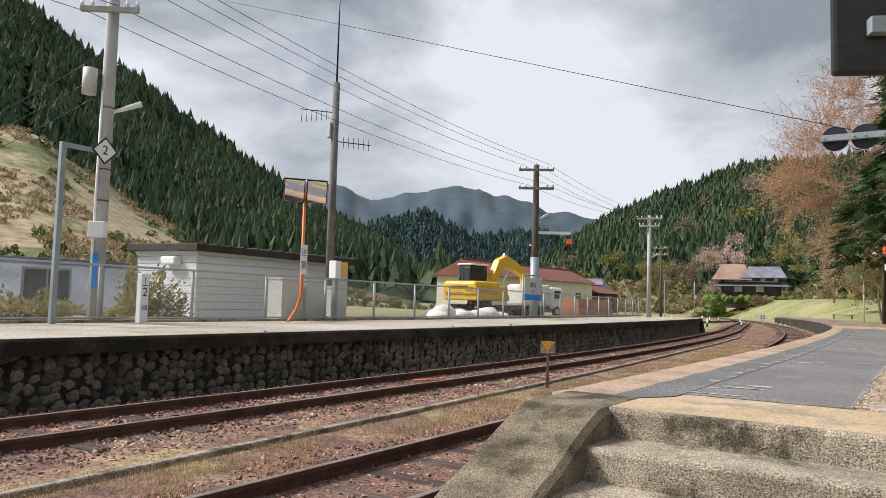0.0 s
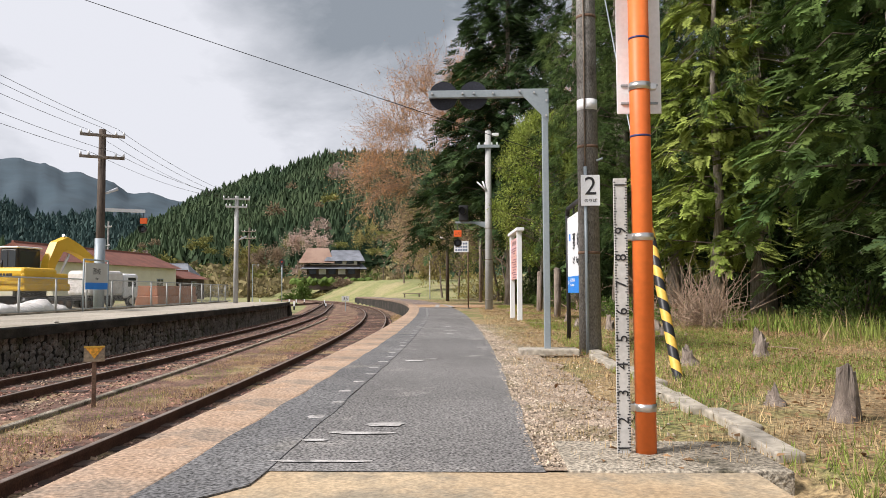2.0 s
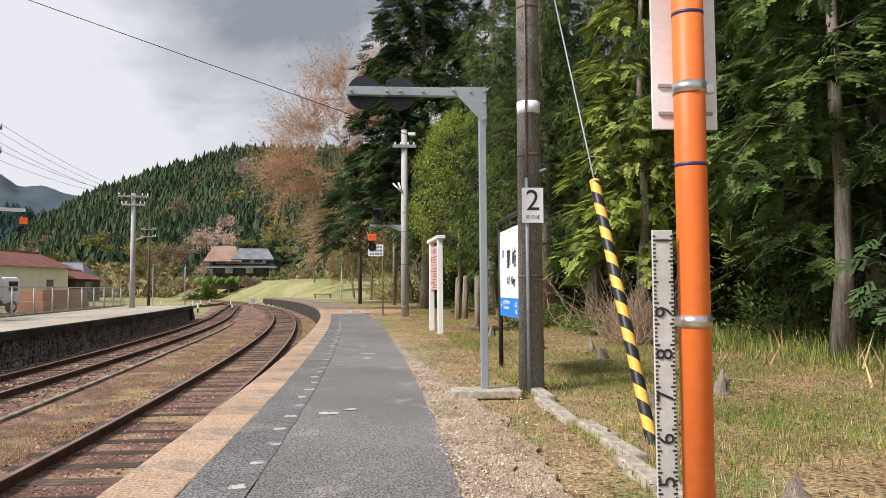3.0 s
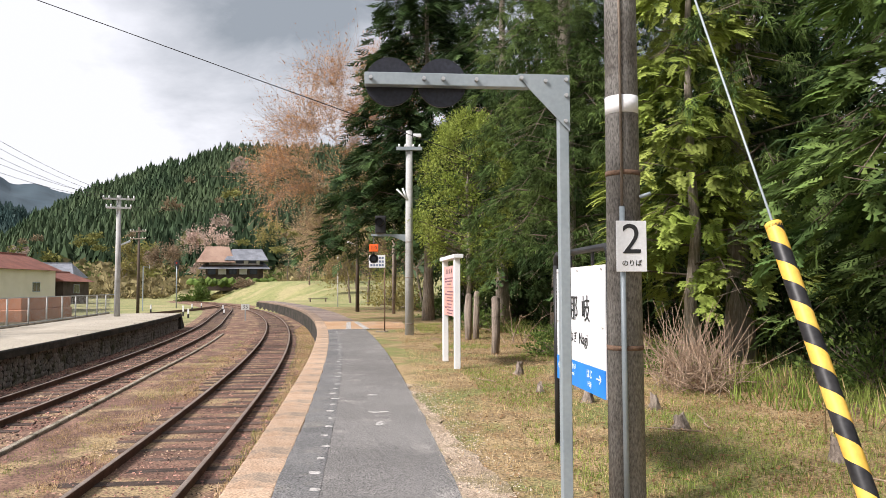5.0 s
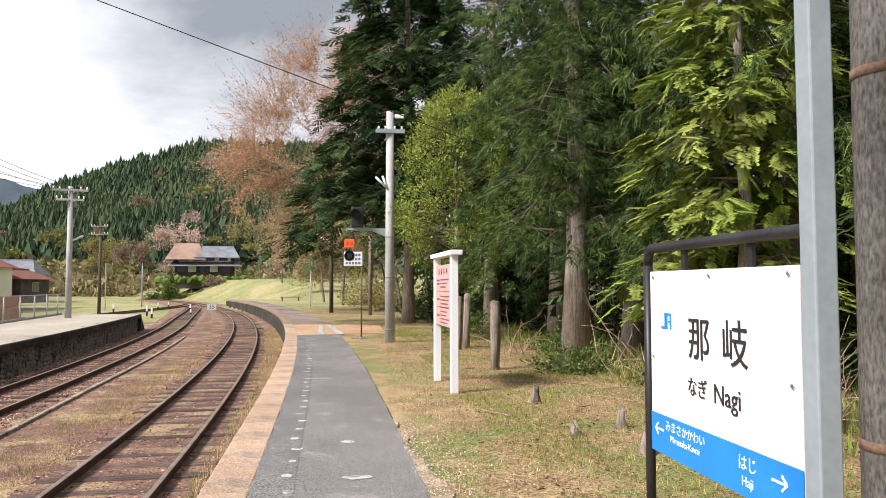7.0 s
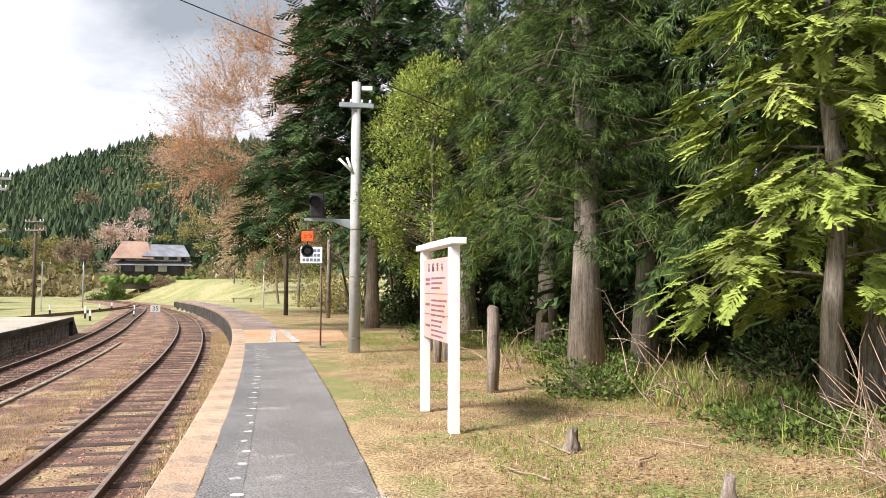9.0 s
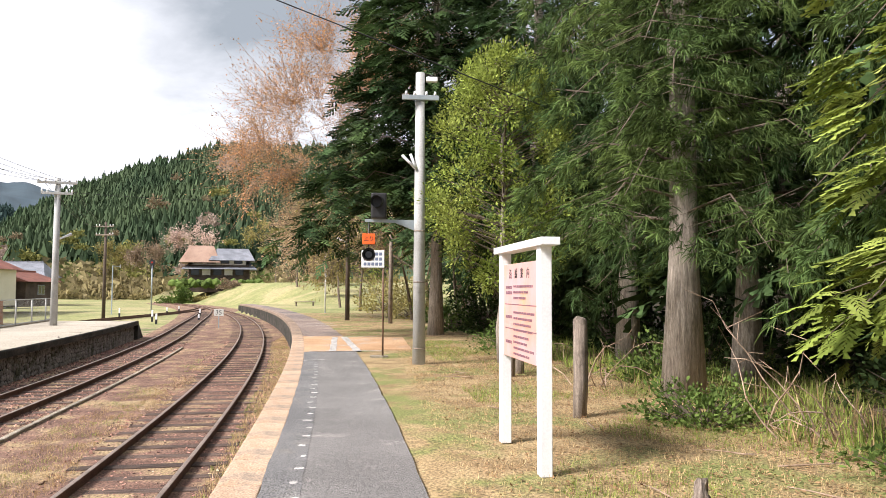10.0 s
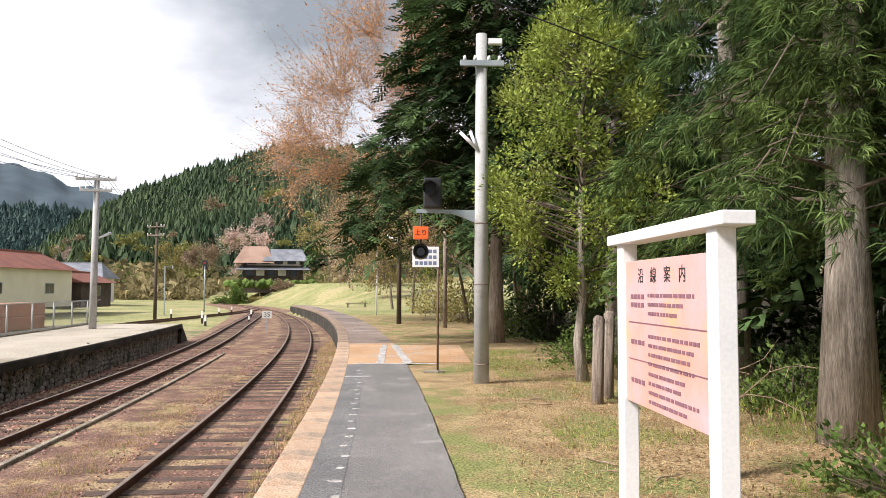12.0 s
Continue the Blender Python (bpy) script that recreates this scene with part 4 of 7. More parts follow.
def mirror_pole(at, label, turn, tall, bend, near):
    """An orange pole with two square traffic mirrors and a white warning plate."""
    th = thing("mirror_pole", at, label, "traffic mirror")
    if bend:
        pts = [(-0.02, -0.38, 0), (-0.02, -0.36, 0.02), (0, -0.14, 0.30), (0, 0, 0.62), (0, 0, tall)]
    else:
        pts = [(0, 0, 0), (0, 0, tall)]
    part("pole", tube(pts, 0.038, 24), M_ORANGE, th)
    r = pose(0, 0, 0, 0, 0, turn)
    for x in (-0.27, 0.27):
        h = part("mirror_housing", box(x - 0.25, x + 0.25, 0.05, 0.11, tall - 0.28, tall + 0.28, 0.025), M_BLACK, th, "dark mirror back")
        h.matrix_local = r @ pose(0, 0, tall) @ pose(0, 0, 0, 0 if near else -11) @ pose(0, 0, -tall)
        part("mirror_glass", box(x - 0.228, x + 0.228, 0.108, 0.116, tall - 0.258, tall + 0.258, 0.003), M_MIRROR, h, "mirror face")
        part("visor", box(x - 0.26, x + 0.26, 0.05, 0.19, tall + 0.28, tall + 0.292, 0.004), M_BLACK, h)
        part("arm", box(x - 0.06, x + 0.06, -0.02, 0.055, tall - 0.05, tall + 0.05, 0.005), M_GALV, h)
    if near:
        pl = part("warning_plate", box(-0.075, 0.095, 0.05, 0.056, 1.31, 1.95, 0.002), M_WHITE, th, "back of a white warning plate")
        for z in (1.35, 1.42, 1.77, 1.84):
            part("rib", box(-0.06, 0.08, 0.044, 0.05, z - 0.004, z + 0.004), M_GALV, pl)
        for z in (0.20, 0.83, 1.40, 1.80):
            c = part("clamp", tube([(0, 0, z - 0.014), (0, 0, z + 0.014)], 0.0415, 24), M_STEEL, th, "bright steel hose clamp")
            part("clamp_bolt", box(-0.075 if z < 1.2 else 0.035, -0.035 if z < 1.2 else 0.062, -0.012, 0.012, z - 0.012, z + 0.012, 0.003), M_STEEL, c)
        for z in (1.21, 1.585):
            part("tape", tube([(0, 0, z - 0.004), (0, 0, z + 0.004)], 0.0388, 24), plain("blue_tape", (0.03, 0.03, 0.12), 0.5), th, "dark blue ring")
        ru = part("snow_ruler", box(-0.108, -0.058, -0.018, -0.010, 0.02, 1.05, 0.001), mat("grey_ruler", (0.48, 0.47, 0.45), (0.60, 0.58, 0.55), 3, 50, 0.5, 0.02, spread=0.1), th, "grey snow depth ruler with black digits")
        bm = bmesh.new()
        for k in range(102):
            z = 0.025 + 0.01 * k
            w = 0.006 if k % 5 else 0.011
            for x0, x1 in ((-0.107, -0.107 + w), (-0.059 - w, -0.059)):
                box(x0, x1, -0.0192, -0.0178, z - 0.002, z + 0.002, 0, bm)
        tagged(part("scale", bm, M_INK, ru), kind="stuff")
        for k in range(1, 10):
            lettering(str(k), 0.058, M_INK, "digit", ru, pose(-0.083, -0.0195, 0.1 * k - 0.047) @ pose(0, 0, 0, 90, 0, 0) @ pose(0, 0, 0, 0, 0, 90))
        lettering("1", 0.05, M_INK, "digit", ru, pose(-0.083, -0.0195, 1.025) @ pose(0, 0, 0, 90, 0, 0) @ pose(0, 0, 0, 0, 0, 90))
    else:
        pl = part("warning_plate", box(-0.006, 0.0, -0.115, 0.115, 1.15, 1.85, 0.002), M_WHITE, th, "white plate with black warning words")
        pl.matrix_local = pose(0.05, 0, 0)
        for k, ch in enumerate("注意"):
            lettering(ch, 0.2, M_INK, "kanji", pl, pose(0.003, 0, 1.66 - 0.3 * k) @ pose(0, 0, 0, 90, 0, 90))
    return th


signal_pole()
hanging_signal((-0.7, 27.1, 3.78), True, "orange lettered sign over a round black signal lamp")
gantry()
number_pole()
station_sign()
notice_board()
striped_guy()
mirror_pole((0.32, 5.14, TOP - 0.03), "orange steel pole with warning plate, snow ruler and mirrors", 25, 2.26, False, True)
mirror_pole((-12.2, 13.0, OPP), "orange bent pole with two mirrors and a warning plate", -128, 3.15, True, False)

# ---- plants ----


def tuft_shape(rng, strands=14, length=1.0, width=0.019, spread=0.8, droop=0.38):
    """A whisk of hanging needle cords from one root along +y, each bent and tapering."""
    v = [np.array([width * math.cos(a), 0, width * math.sin(a)]) for a in (0.5, 2.6, 4.7)]
    f = []
    for i in range(strands):
        a, u = rng.normal(0, 0.62) * spread, rng.normal(0, 0.45) * spread
        L = length * rng.uniform(0.5, 1.0)
        d = np.array([math.sin(a), math.cos(a) * math.cos(u), math.sin(u)])
        m, side = d * L * 0.6 + [0, 0, -droop * 0.2 * L], np.cross(d, rng.normal(0, 1, 3))
        side *= width * 1.15 / (np.linalg.norm(side) + 1e-9)
        k = len(v)
        v += [m - side, m + side, d * L * 0.95 + [0, 0, -droop * L]]
        p, q = i % 3, (i + 1) % 3
        f += [(p, q, k), (q, k + 1, k), (k, k + 1, k + 2)]
    return np.array(v), np.array(f)


def fan_shape(rng, lobes=11):
    """A flat frond of scale leaves along +y: blunt lobes on both sides of a drooping middle."""
    v, f = [], []
    for i in range(lobes + 1):
        t = i / lobes
        v.append(np.array([0.02 * (-1) ** i, 0.85 * t, -0.22 * t * t]))
    for i in range(lobes):
        t = i / lobes
        a = (-1) ** i * (1.05 - 0.6 * t)
        L = (0.44 - 0.22 * t) * rng.uniform(0.75, 1.2) * (0.5 + 0.5 * min(1, 5 * t))
        c, way = (v[i] + v[i + 1]) / 2, np.array([math.sin(a), math.cos(a), -rng.uniform(0.1, 0.4)])
        across = np.array([way[1], -way[0], 0]) * 0.085 * (-1 if i % 2 else 1)
        k = len(v)
        v += [c + way * L + across * 0.7, c + way * L * 0.92 - across]
        f += [(i, i + 1, k), (i, k, k + 1)]
    return np.array(v), np.array(f)


def leaf_shape():
    return np.array([(0, 0, 0), (0.28, 0.5, 0.05), (0, 1, -0.05), (-0.28, 0.5, 0.05)]), np.array([(0, 1, 2), (0, 2, 3)])


def limb_mesh(name, segs, n=4):
    """Tapered limbs from segments (start, end, r0, r1)."""
    S = np.array([[*a, *b, r0, r1] for a, b, r0, r1 in segs])
    a, b, r0, r1 = S[:, :3], S[:, 3:6], S[:, 6], S[:, 7]
    d = b - a
    d /= np.linalg.norm(d, axis=1)[:, None] + 1e-9
    x = np.cross(d, np.tile([0.31, 0.2, 0.93], (len(d), 1)))
    x /= np.linalg.norm(x, axis=1)[:, None] + 1e-9
    y = np.cross(d, x)
    rings = []
    for base, r in ((a, r0), (b, r1)):
        for k in range(n):
            an = 2 * math.pi * k / n
            rings.append(base + (x * math.cos(an) + y * math.sin(an)) * r[:, None])
    v = np.stack(rings, 1)
    t = []
    for k in range(n):
        q = (k + 1) % n
        t += [(k, q, n + q), (k, n + q, n + k)]
    f = np.array(t)[None] + (np.arange(len(S)) * 2 * n)[:, None, None]
    return np_mesh(name, v.reshape(-1, 3), f.reshape(-1, 3), True)


def trunk_bm(h, r, rng, lean=(0, 0), n=16, flare=1.5):
    pts, rad = [], []
    for i in range(9):
        t = i / 8
        pts.append((lean[0] * t + 0.04 * rng.normal() * (t > 0), lean[1] * t + 0.04 * rng.normal() * (t > 0), h * t))
        rad.append(r * (1 - 0.75 * t) * (1 + (flare - 1) * math.exp(-t * 28)))
    bm = tube(pts, rad, n)
    for v in bm.verts:
        an = math.atan2(v.co.y, v.co.x)
        v.co += Vector((math.cos(an), math.sin(an), 0)) * 0.03 * r / 0.2 * noise.noise((an * 2.2, v.co.z * 0.5, r * 9))
    return bm


def conifer(name, at, H, h0, R, r, seed, material, kind, label, density=1.0, size=0.42, droop=0.28, strands=14, thin=0.3, clump=7, cover=12):
    """A trunk with boughs that end in separate hanging clumps, dark gaps between them."""
    rng = np.random.default_rng(seed)
    th = thing(name, at, label, "tree", "trees beside the platform")
    part("trunk", trunk_bm(H * 0.97, r, rng), M_BARK, th)
    nb = int(52 * density * (H - h0) / 12)
    segs, pos, ways = [], [], []
    for i in range(nb):
        t = ((i + rng.uniform(0, 1)) / nb) ** 1.15
        z = h0 + (H - h0) * t
        az = i * 2.4 + rng.uniform(-0.4, 0.4)
        L = R * (1 - t) ** 0.62 * rng.uniform(0.65, 1.12) + 0.25
        out = np.array([math.cos(az), math.sin(az), 0])
        side = np.array([-out[1], out[0], 0])
        m = out * L * 0.55 + [0, 0, z + 0.06 * L]
        e = out * L + [0, 0, z - droop * L]
        segs.append(((0, 0, z), m, 0.010 + 0.008 * L, 0.007 + 0.003 * L))
        segs.append((m, e * [0.92, 0.92, 1], 0.007 + 0.003 * L, 0.004))
        for c in range(int((3.5 + 4.4 * L) * (1.0 if z < 8.5 else thin)) + 1):
            q = rng.uniform(0.1, 1.04) ** 0.75
            p = (m * (q / 0.55) + np.array([0, 0, z]) * (1 - q / 0.55)) if q < 0.55 else m + (e - m) * ((q - 0.55) / 0.45)
            w = rng.normal(0, 0.3) * L * (0.3 + 0.5 * q)
            tip = p + side * w + [0, 0, -abs(w) * 0.3]
            segs.append((p, tip, 0.006, 0.003))
            way = out * rng.uniform(0.5, 1.0) + side * np.sign(w) * rng.uniform(0.1, 0.8)
            n = int(clump * rng.uniform(0.6, 1.4)) + 1
            fall = np.sort(rng.uniform(0, 1, n))
            pos += list(tip + way * (fall * 0.22 * size / 0.28)[:, None] + rng.normal(0, 0.075, (n, 3)) * size / 0.28 + np.outer(fall, [0, 0, -0.26 * size / 0.28]))
            low, high = (-1.1, -0.1) if kind == "tuft" else (-0.55, 0.1)
            ways += list(way + rng.normal(0, 0.38, (n, 3)) * [1, 1, 0.3] + np.outer(rng.uniform(low, high, n), [0, 0, 1]))
    # short shoots that clothe the stem itself
    for i in range(int(cover * (min(H, 9.5) - h0))):
        z, az = rng.uniform(h0 + 0.5, min(H, 9.5)), rng.uniform(0, 2 * math.pi)
        out = np.array([math.cos(az), math.sin(az), 0])
        n = 5
        pos += list(out * (r + rng.uniform(0.1, 0.85)) + [0, 0, z] + rng.normal(0, 0.1, (n, 3)))
        ways += list(out * 0.7 + rng.normal(0, 0.4, (n, 3)) + [0, 0, -0.6])
    pos, ways = np.array(pos), np.array(ways)
    tagged(link_mesh("limb_wood", limb_mesh("limb_wood", segs), M_BARK2, th), kind="stuff")
    if kind == "tuft":
        tv, tf = tuft_shape(rng, strands)
    else:
        tv, tf = fan_shape(rng, strands)
    me = scatter("crown", tv, tf, pos, along(ways, rng, 1.0 if kind == "tuft" else 0.5), (1.0 if kind == "tuft" else 1.15) * size * rng.uniform(0.7, 1.3, len(pos)))
    link_mesh("crown", me, material, th)
    return th


def broadleaf(name, at, H, spread, seed, material, leaf, n_leaf, label, bark=None, lean=(0, 0), levels=4, r=0.16, twig_leaf=0.5, bole=0.36):
    """A spreading tree: trunk, forking limbs and twigs, and small leaves round the twig ends."""
    rng = np.random.default_rng(seed)
    th = thing(name, at, label, "tree")
    segs, ends = [], []

    def grow(p, d, L, rad, lv):
        steps_ = 3
        for k in range(steps_):
            d = d + rng.normal(0, 0.13, 3)
            d = d / np.linalg.norm(d)
            q = p + d * L / steps_
            segs.append((p, q, rad, rad * 0.82))
            rad *= 0.82
            p = q
            if lv >= 2:
                ends.append((p, d))
        if lv >= levels:
            return
        for k in range(3 if lv < 2 else 4):
            a = rng.uniform(0, 2 * math.pi)
            o = np.cross(d, [math.cos(a), math.sin(a), 0.2])
            o = o / (np.linalg.norm(o) + 1e-9)
            nd = d * rng.uniform(0.55, 0.9) + o * rng.uniform(0.45, 0.85) * spread + [0, 0, 0.12]
            grow(p, nd / np.linalg.norm(nd), (L if lv else H * 0.36) * rng.uniform(0.6, 0.8), rad * 0.66, lv + 1)
    grow(np.array([0.0, 0, 0]), np.array([lean[0], lean[1], 1.0]), H * bole, r, 0)
    link_mesh("trunk", limb_mesh("trunk", segs, 6), bark or M_BARK2, th)
    n_t = min(9000, n_leaf // 6)
    pick = rng.integers(0, len(ends), n_t)
    A = np.array([e[0] for e in ends])[pick]
    D = np.array([e[1] for e in ends])[pick] + rng.normal(0, 0.55, (n_t, 3))
    D *= (rng.uniform(0.3, 1.0, n_t) * H * 0.065 * (0.5 + twig_leaf))[:, None]
    tagged(link_mesh("twig_wood", limb_mesh("twig_wood", [(a, a + d, 0.010, 0.003) for a, d in zip(A, D)], 3), bark or M_BARK2, th), kind="stuff")
    # small leaves along the twigs
    tv, tf = leaf_shape()
    pick = rng.integers(0, n_t, n_leaf)
    P = A[pick] + D[pick] * rng.uniform(0.1, 1.1, n_leaf)[:, None] + rng.normal(0, 0.05 + leaf * 0.5, (n_leaf, 3))
    me = scatter("crown", tv, tf, P, along(D[pick] + rng.normal(0, 0.5, (n_leaf, 3)), rng, 2.0), leaf * rng.uniform(0.6, 1.3, n_leaf))
    link_mesh("crown", me, material, th)
    return th


def clumped_tree(at, H, h0, R, seed, label):
    """A rounded crown of leafy clumps round a slim stem."""
    rng = np.random.default_rng(seed)
    th = thing("cypress_tree", at, label, "tree", "trees beside the platform")
    part("trunk", trunk_bm(H * 0.9, 0.09, rng), M_BARK, th)
    mid, half = (H + h0) / 2, (H - h0) / 2
    segs, pos, ways = [], [], []
    for i in range(130):
        u, az = rng.uniform(-1, 1), i * 2.4
        k = rng.uniform(0.72, 1.0) * math.sqrt(1 - u * u) * (1.12 - 0.25 * u)
        c = np.array([R * k * math.cos(az), R * k * math.sin(az), mid + half * u])
        segs.append(((0, 0, c[2] - 0.5), c, 0.018, 0.005))
        n = int(rng.uniform(160, 240))
        d = rng.normal(0, 1, (n, 3))
        d /= np.linalg.norm(d, axis=1)[:, None]
        pos += list(c + d * rng.uniform(0.1, 0.34, n)[:, None] * [1, 1, 1.25])
        ways += list(d + [0, 0, 0.25])
    tagged(link_mesh("limb_wood", limb_mesh("limb_wood", segs), M_BARK2, th), kind="stuff")
    tv, tf = leaf_shape()
    pos = np.array(pos)
    link_mesh("crown", scatter("crown", tv, tf, pos, along(np.array(ways), rng, 1.5), rng.uniform(0.05, 0.10, len(pos))), M_FRESH, th)
    return th


GZ = TOP - 0.06
M_TAN = leaf_mat("tan_buds", (0.38, 0.28, 0.15), (0.50, 0.40, 0.23))
M_REDTWIG = mat("reddish_grey_bark", (0.28, 0.18, 0.12), (0.40, 0.28, 0.19), 5, 30, 0.9, 0.2)
CEDAR = "tall cedar with a fibrous trunk and drooping dark needles"
first_row = [  # nearest the platform
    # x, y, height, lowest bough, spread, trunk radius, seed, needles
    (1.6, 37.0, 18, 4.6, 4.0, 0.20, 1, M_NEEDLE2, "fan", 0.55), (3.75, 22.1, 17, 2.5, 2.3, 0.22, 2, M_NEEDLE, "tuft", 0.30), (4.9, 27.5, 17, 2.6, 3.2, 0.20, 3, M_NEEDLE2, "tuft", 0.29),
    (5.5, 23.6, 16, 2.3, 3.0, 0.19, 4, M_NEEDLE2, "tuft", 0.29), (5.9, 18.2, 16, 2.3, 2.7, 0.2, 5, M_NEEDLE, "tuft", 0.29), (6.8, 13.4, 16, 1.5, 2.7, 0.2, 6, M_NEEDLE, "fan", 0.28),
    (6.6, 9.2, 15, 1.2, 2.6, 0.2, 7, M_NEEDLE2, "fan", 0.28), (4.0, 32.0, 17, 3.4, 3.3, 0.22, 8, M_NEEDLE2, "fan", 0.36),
]
made = []
for x, y, H, h0, R, r, seed, m_, kind, size in first_row:
    made.append(conifer("cedar_tree", (x, y, ground_z(x, y) - 0.08), H, h0, R, r, seed, m_, kind, CEDAR, 1.2 if seed == 1 else 1.4 if seed == 2 else 1.0, size, thin=0.8 if seed == 1 else 0.5 if seed == 8 else 0.2, strands=8 if seed == 1 else 11, clump=8 if seed == 1 else 6, cover=70 if seed == 2 else 16))
back_row = [(7.8, 21, 0, 1), (8.2, 16.2, 1, 2), (8.0, 26.5, 2, 3), (9.3, 11.5, 3, 6), (9.2, 6.8, 4, 5), (6.8, 31.5, 5, 7), (7.2, 37.5, 0, 1), (4.6, 42.5, 2, 4), (10.5, 19, 3, 2), (10.6, 24, 4, 3), (10.4, 29, 5, 4), (10.8, 14.5, 0, 6),
            (10.0, 35, 2, 2), (8.0, 44, 3, 3), (4.5, 49, 4, 7), (9.0, 2.5, 2, 5)]
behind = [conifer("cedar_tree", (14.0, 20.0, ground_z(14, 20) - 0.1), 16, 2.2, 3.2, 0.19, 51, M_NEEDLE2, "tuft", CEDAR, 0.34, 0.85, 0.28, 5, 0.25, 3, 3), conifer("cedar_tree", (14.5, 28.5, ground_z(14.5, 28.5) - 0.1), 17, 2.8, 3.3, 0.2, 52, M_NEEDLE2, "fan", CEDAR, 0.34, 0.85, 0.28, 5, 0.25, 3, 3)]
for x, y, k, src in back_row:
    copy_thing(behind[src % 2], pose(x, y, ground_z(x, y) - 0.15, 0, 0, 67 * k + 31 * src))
# a bright green cypress and a sunlit yellow-green one
clumped_tree((2.15, 27.4, GZ), 6.6, 1.7, 1.45, 21, "small bright green cypress with a rounded crown")
conifer("cypress_tree", (4.75, 17.6, ground_z(4.75, 17.6)), 9.5, 1.4, 1.55, 0.11, 22, M_FRESH, "fan", "yellow-green sunlit cypress at the forest edge", 1.1, 0.27, 0.3)
conifer("cypress_tree", (5.3, 12.2, ground_z(5.3, 12.2)), 9.0, 2.1, 1.9, 0.11, 23, M_HINOKI, "fan", "green cypress at the forest edge", 1.0, 0.28, 0.3)
broadleaf("russet_tree", (4.6, 51, GZ), 17.5, 0.6, 31, M_RED, 0.10, 50000, "tall bare-limbed tree in russet young leaf", bark=M_REDTWIG, lean=(-0.16, 0.0), levels=5, r=0.2, twig_leaf=0.9, bole=0.2)
broadleaf("russet_tree", (2.9, 56, GZ), 13, 0.95, 37, M_TAN, 0.11, 22000, "tall bare-limbed tree in pale tan leaf", bark=M_REDTWIG, lean=(-0.12, 0.0), levels=5, r=0.17, twig_leaf=0.9, bole=0.16)
broadleaf("young_leaf_tree", (0.6, 56, GZ), 10, 1.15, 33, M_OLIVE, 0.15, 9000, "slender tree in pale olive young leaf", levels=4, r=0.12, twig_leaf=1.2)
broadleaf("young_leaf_tree", (-1.2, 66, GZ), 10, 1.15, 34, M_OLIVE, 0.15, 9000, "slender tree in pale olive young leaf", levels=4, r=0.12, twig_leaf=1.2)
broadleaf("young_leaf_tree", (-3.0, 76, GZ), 11, 1.15, 35, M_OLIVE, 0.15, 9000, "slender tree in pale olive young leaf", levels=4, r=0.12, twig_leaf=1.2)
broadleaf("young_leaf_tree", (2.0, 46, GZ), 7, 1.2, 36, M_FRESH, 0.11, 7000, "slender tree in fresh green leaf", levels=4, r=0.09, twig_leaf=1.0)
for x, y, h, seed in ((3.2, 43.5, 8, 61), (1.6, 50, 8.5, 62), (2.9, 55, 10, 63)):
    broadleaf("budding_tree", (x, y, GZ), h, 1.2, seed, M_TAN, 0.10, 7000, "bare-limbed tree in pale tan bud", levels=4, r=0.1, twig_leaf=1.0)
M_BLOSSOM = leaf_mat("pale_blossom", (0.55, 0.40, 0.34), (0.66, 0.52, 0.46))
M_BUDS = leaf_mat("brown_buds", (0.22, 0.16, 0.11), (0.33, 0.25, 0.17))
# darker than M_SHRUB: the shade under the cedars is put into the leaf colour
M_UNDER = leaf_mat("shade_darkened_leaves", (0.035, 0.06, 0.02), (0.07, 0.105, 0.035), through_light=0.2)
M_SHRUB = leaf_mat("shrub_leaves", (0.085, 0.14, 0.035), (0.17, 0.235, 0.06))
for x, y, h, m_, seed, words in ((-36, 172, 13, M_BLOSSOM, 41, "pale cherry in blossom at the foot of the hill"), (-14, 152, 9, M_BUDS, 42, "bare brown budding tree by the house"), (-4, 130, 10, M_OLIVE, 43, "tree in olive young leaf at the field edge"),
                                 (-47, 170, 13, M_BUDS, 44, "bare brown budding tree at the foot of the hill"), (-20, 172, 14, M_OLIVE, 45, "tree in olive young leaf behind the house"), (-10, 112, 8, M_BUDS, 46, "bare brown budding tree by the field"),
                                 (-3, 100, 9, M_OLIVE, 47, "tree in olive young leaf at the field edge"), (1, 88, 9, M_BUDS, 48, "bare brown budding tree by the platform end"), (-56, 175, 12, M_OLIVE, 49, "tree in olive young leaf at the foot of the hill")):
    broadleaf("valley_tree", (x, y, ground_z(x, y) - 0.2), h, 1.15, seed, m_, 0.36, 3600, words, levels=3, r=0.14, twig_leaf=1.3)


def shrub(name, at, size, seed, material, n, leaf, label):
    rng = np.random.default_rng(seed)
    th = thing(name, at, label, "shrub")
    d = rng.normal(0, 1, (n, 3))
    d /= np.linalg.norm(d, axis=1)[:, None]
    d[:, 2] = np.abs(d[:, 2])
    k = rng.uniform(0.55, 1.0, n) ** 0.5
    lump = np.array([0.72 + 0.85 * noise.noise(Vector(q) * 3.0 + Vector((seed, 0, 0))) for q in d])
    P = d * (k * lump)[:, None] * np.array(size)
    tv, tf = leaf_shape()
    link_mesh("foliage", scatter("foliage", tv, tf, P, along(d + rng.normal(0, 0.6, (n, 3)), rng, 2), leaf * rng.uniform(0.6, 1.3, n)), material, th)
    segs = [((0, 0, -0.05), P[i] * 0.95, 0.02, 0.004) for i in range(0, n, max(1, n // 60))]
    tagged(link_mesh("stem_wood", limb_mesh("stem_wood", segs), M_BARK2, th), kind="stuff")
    return th


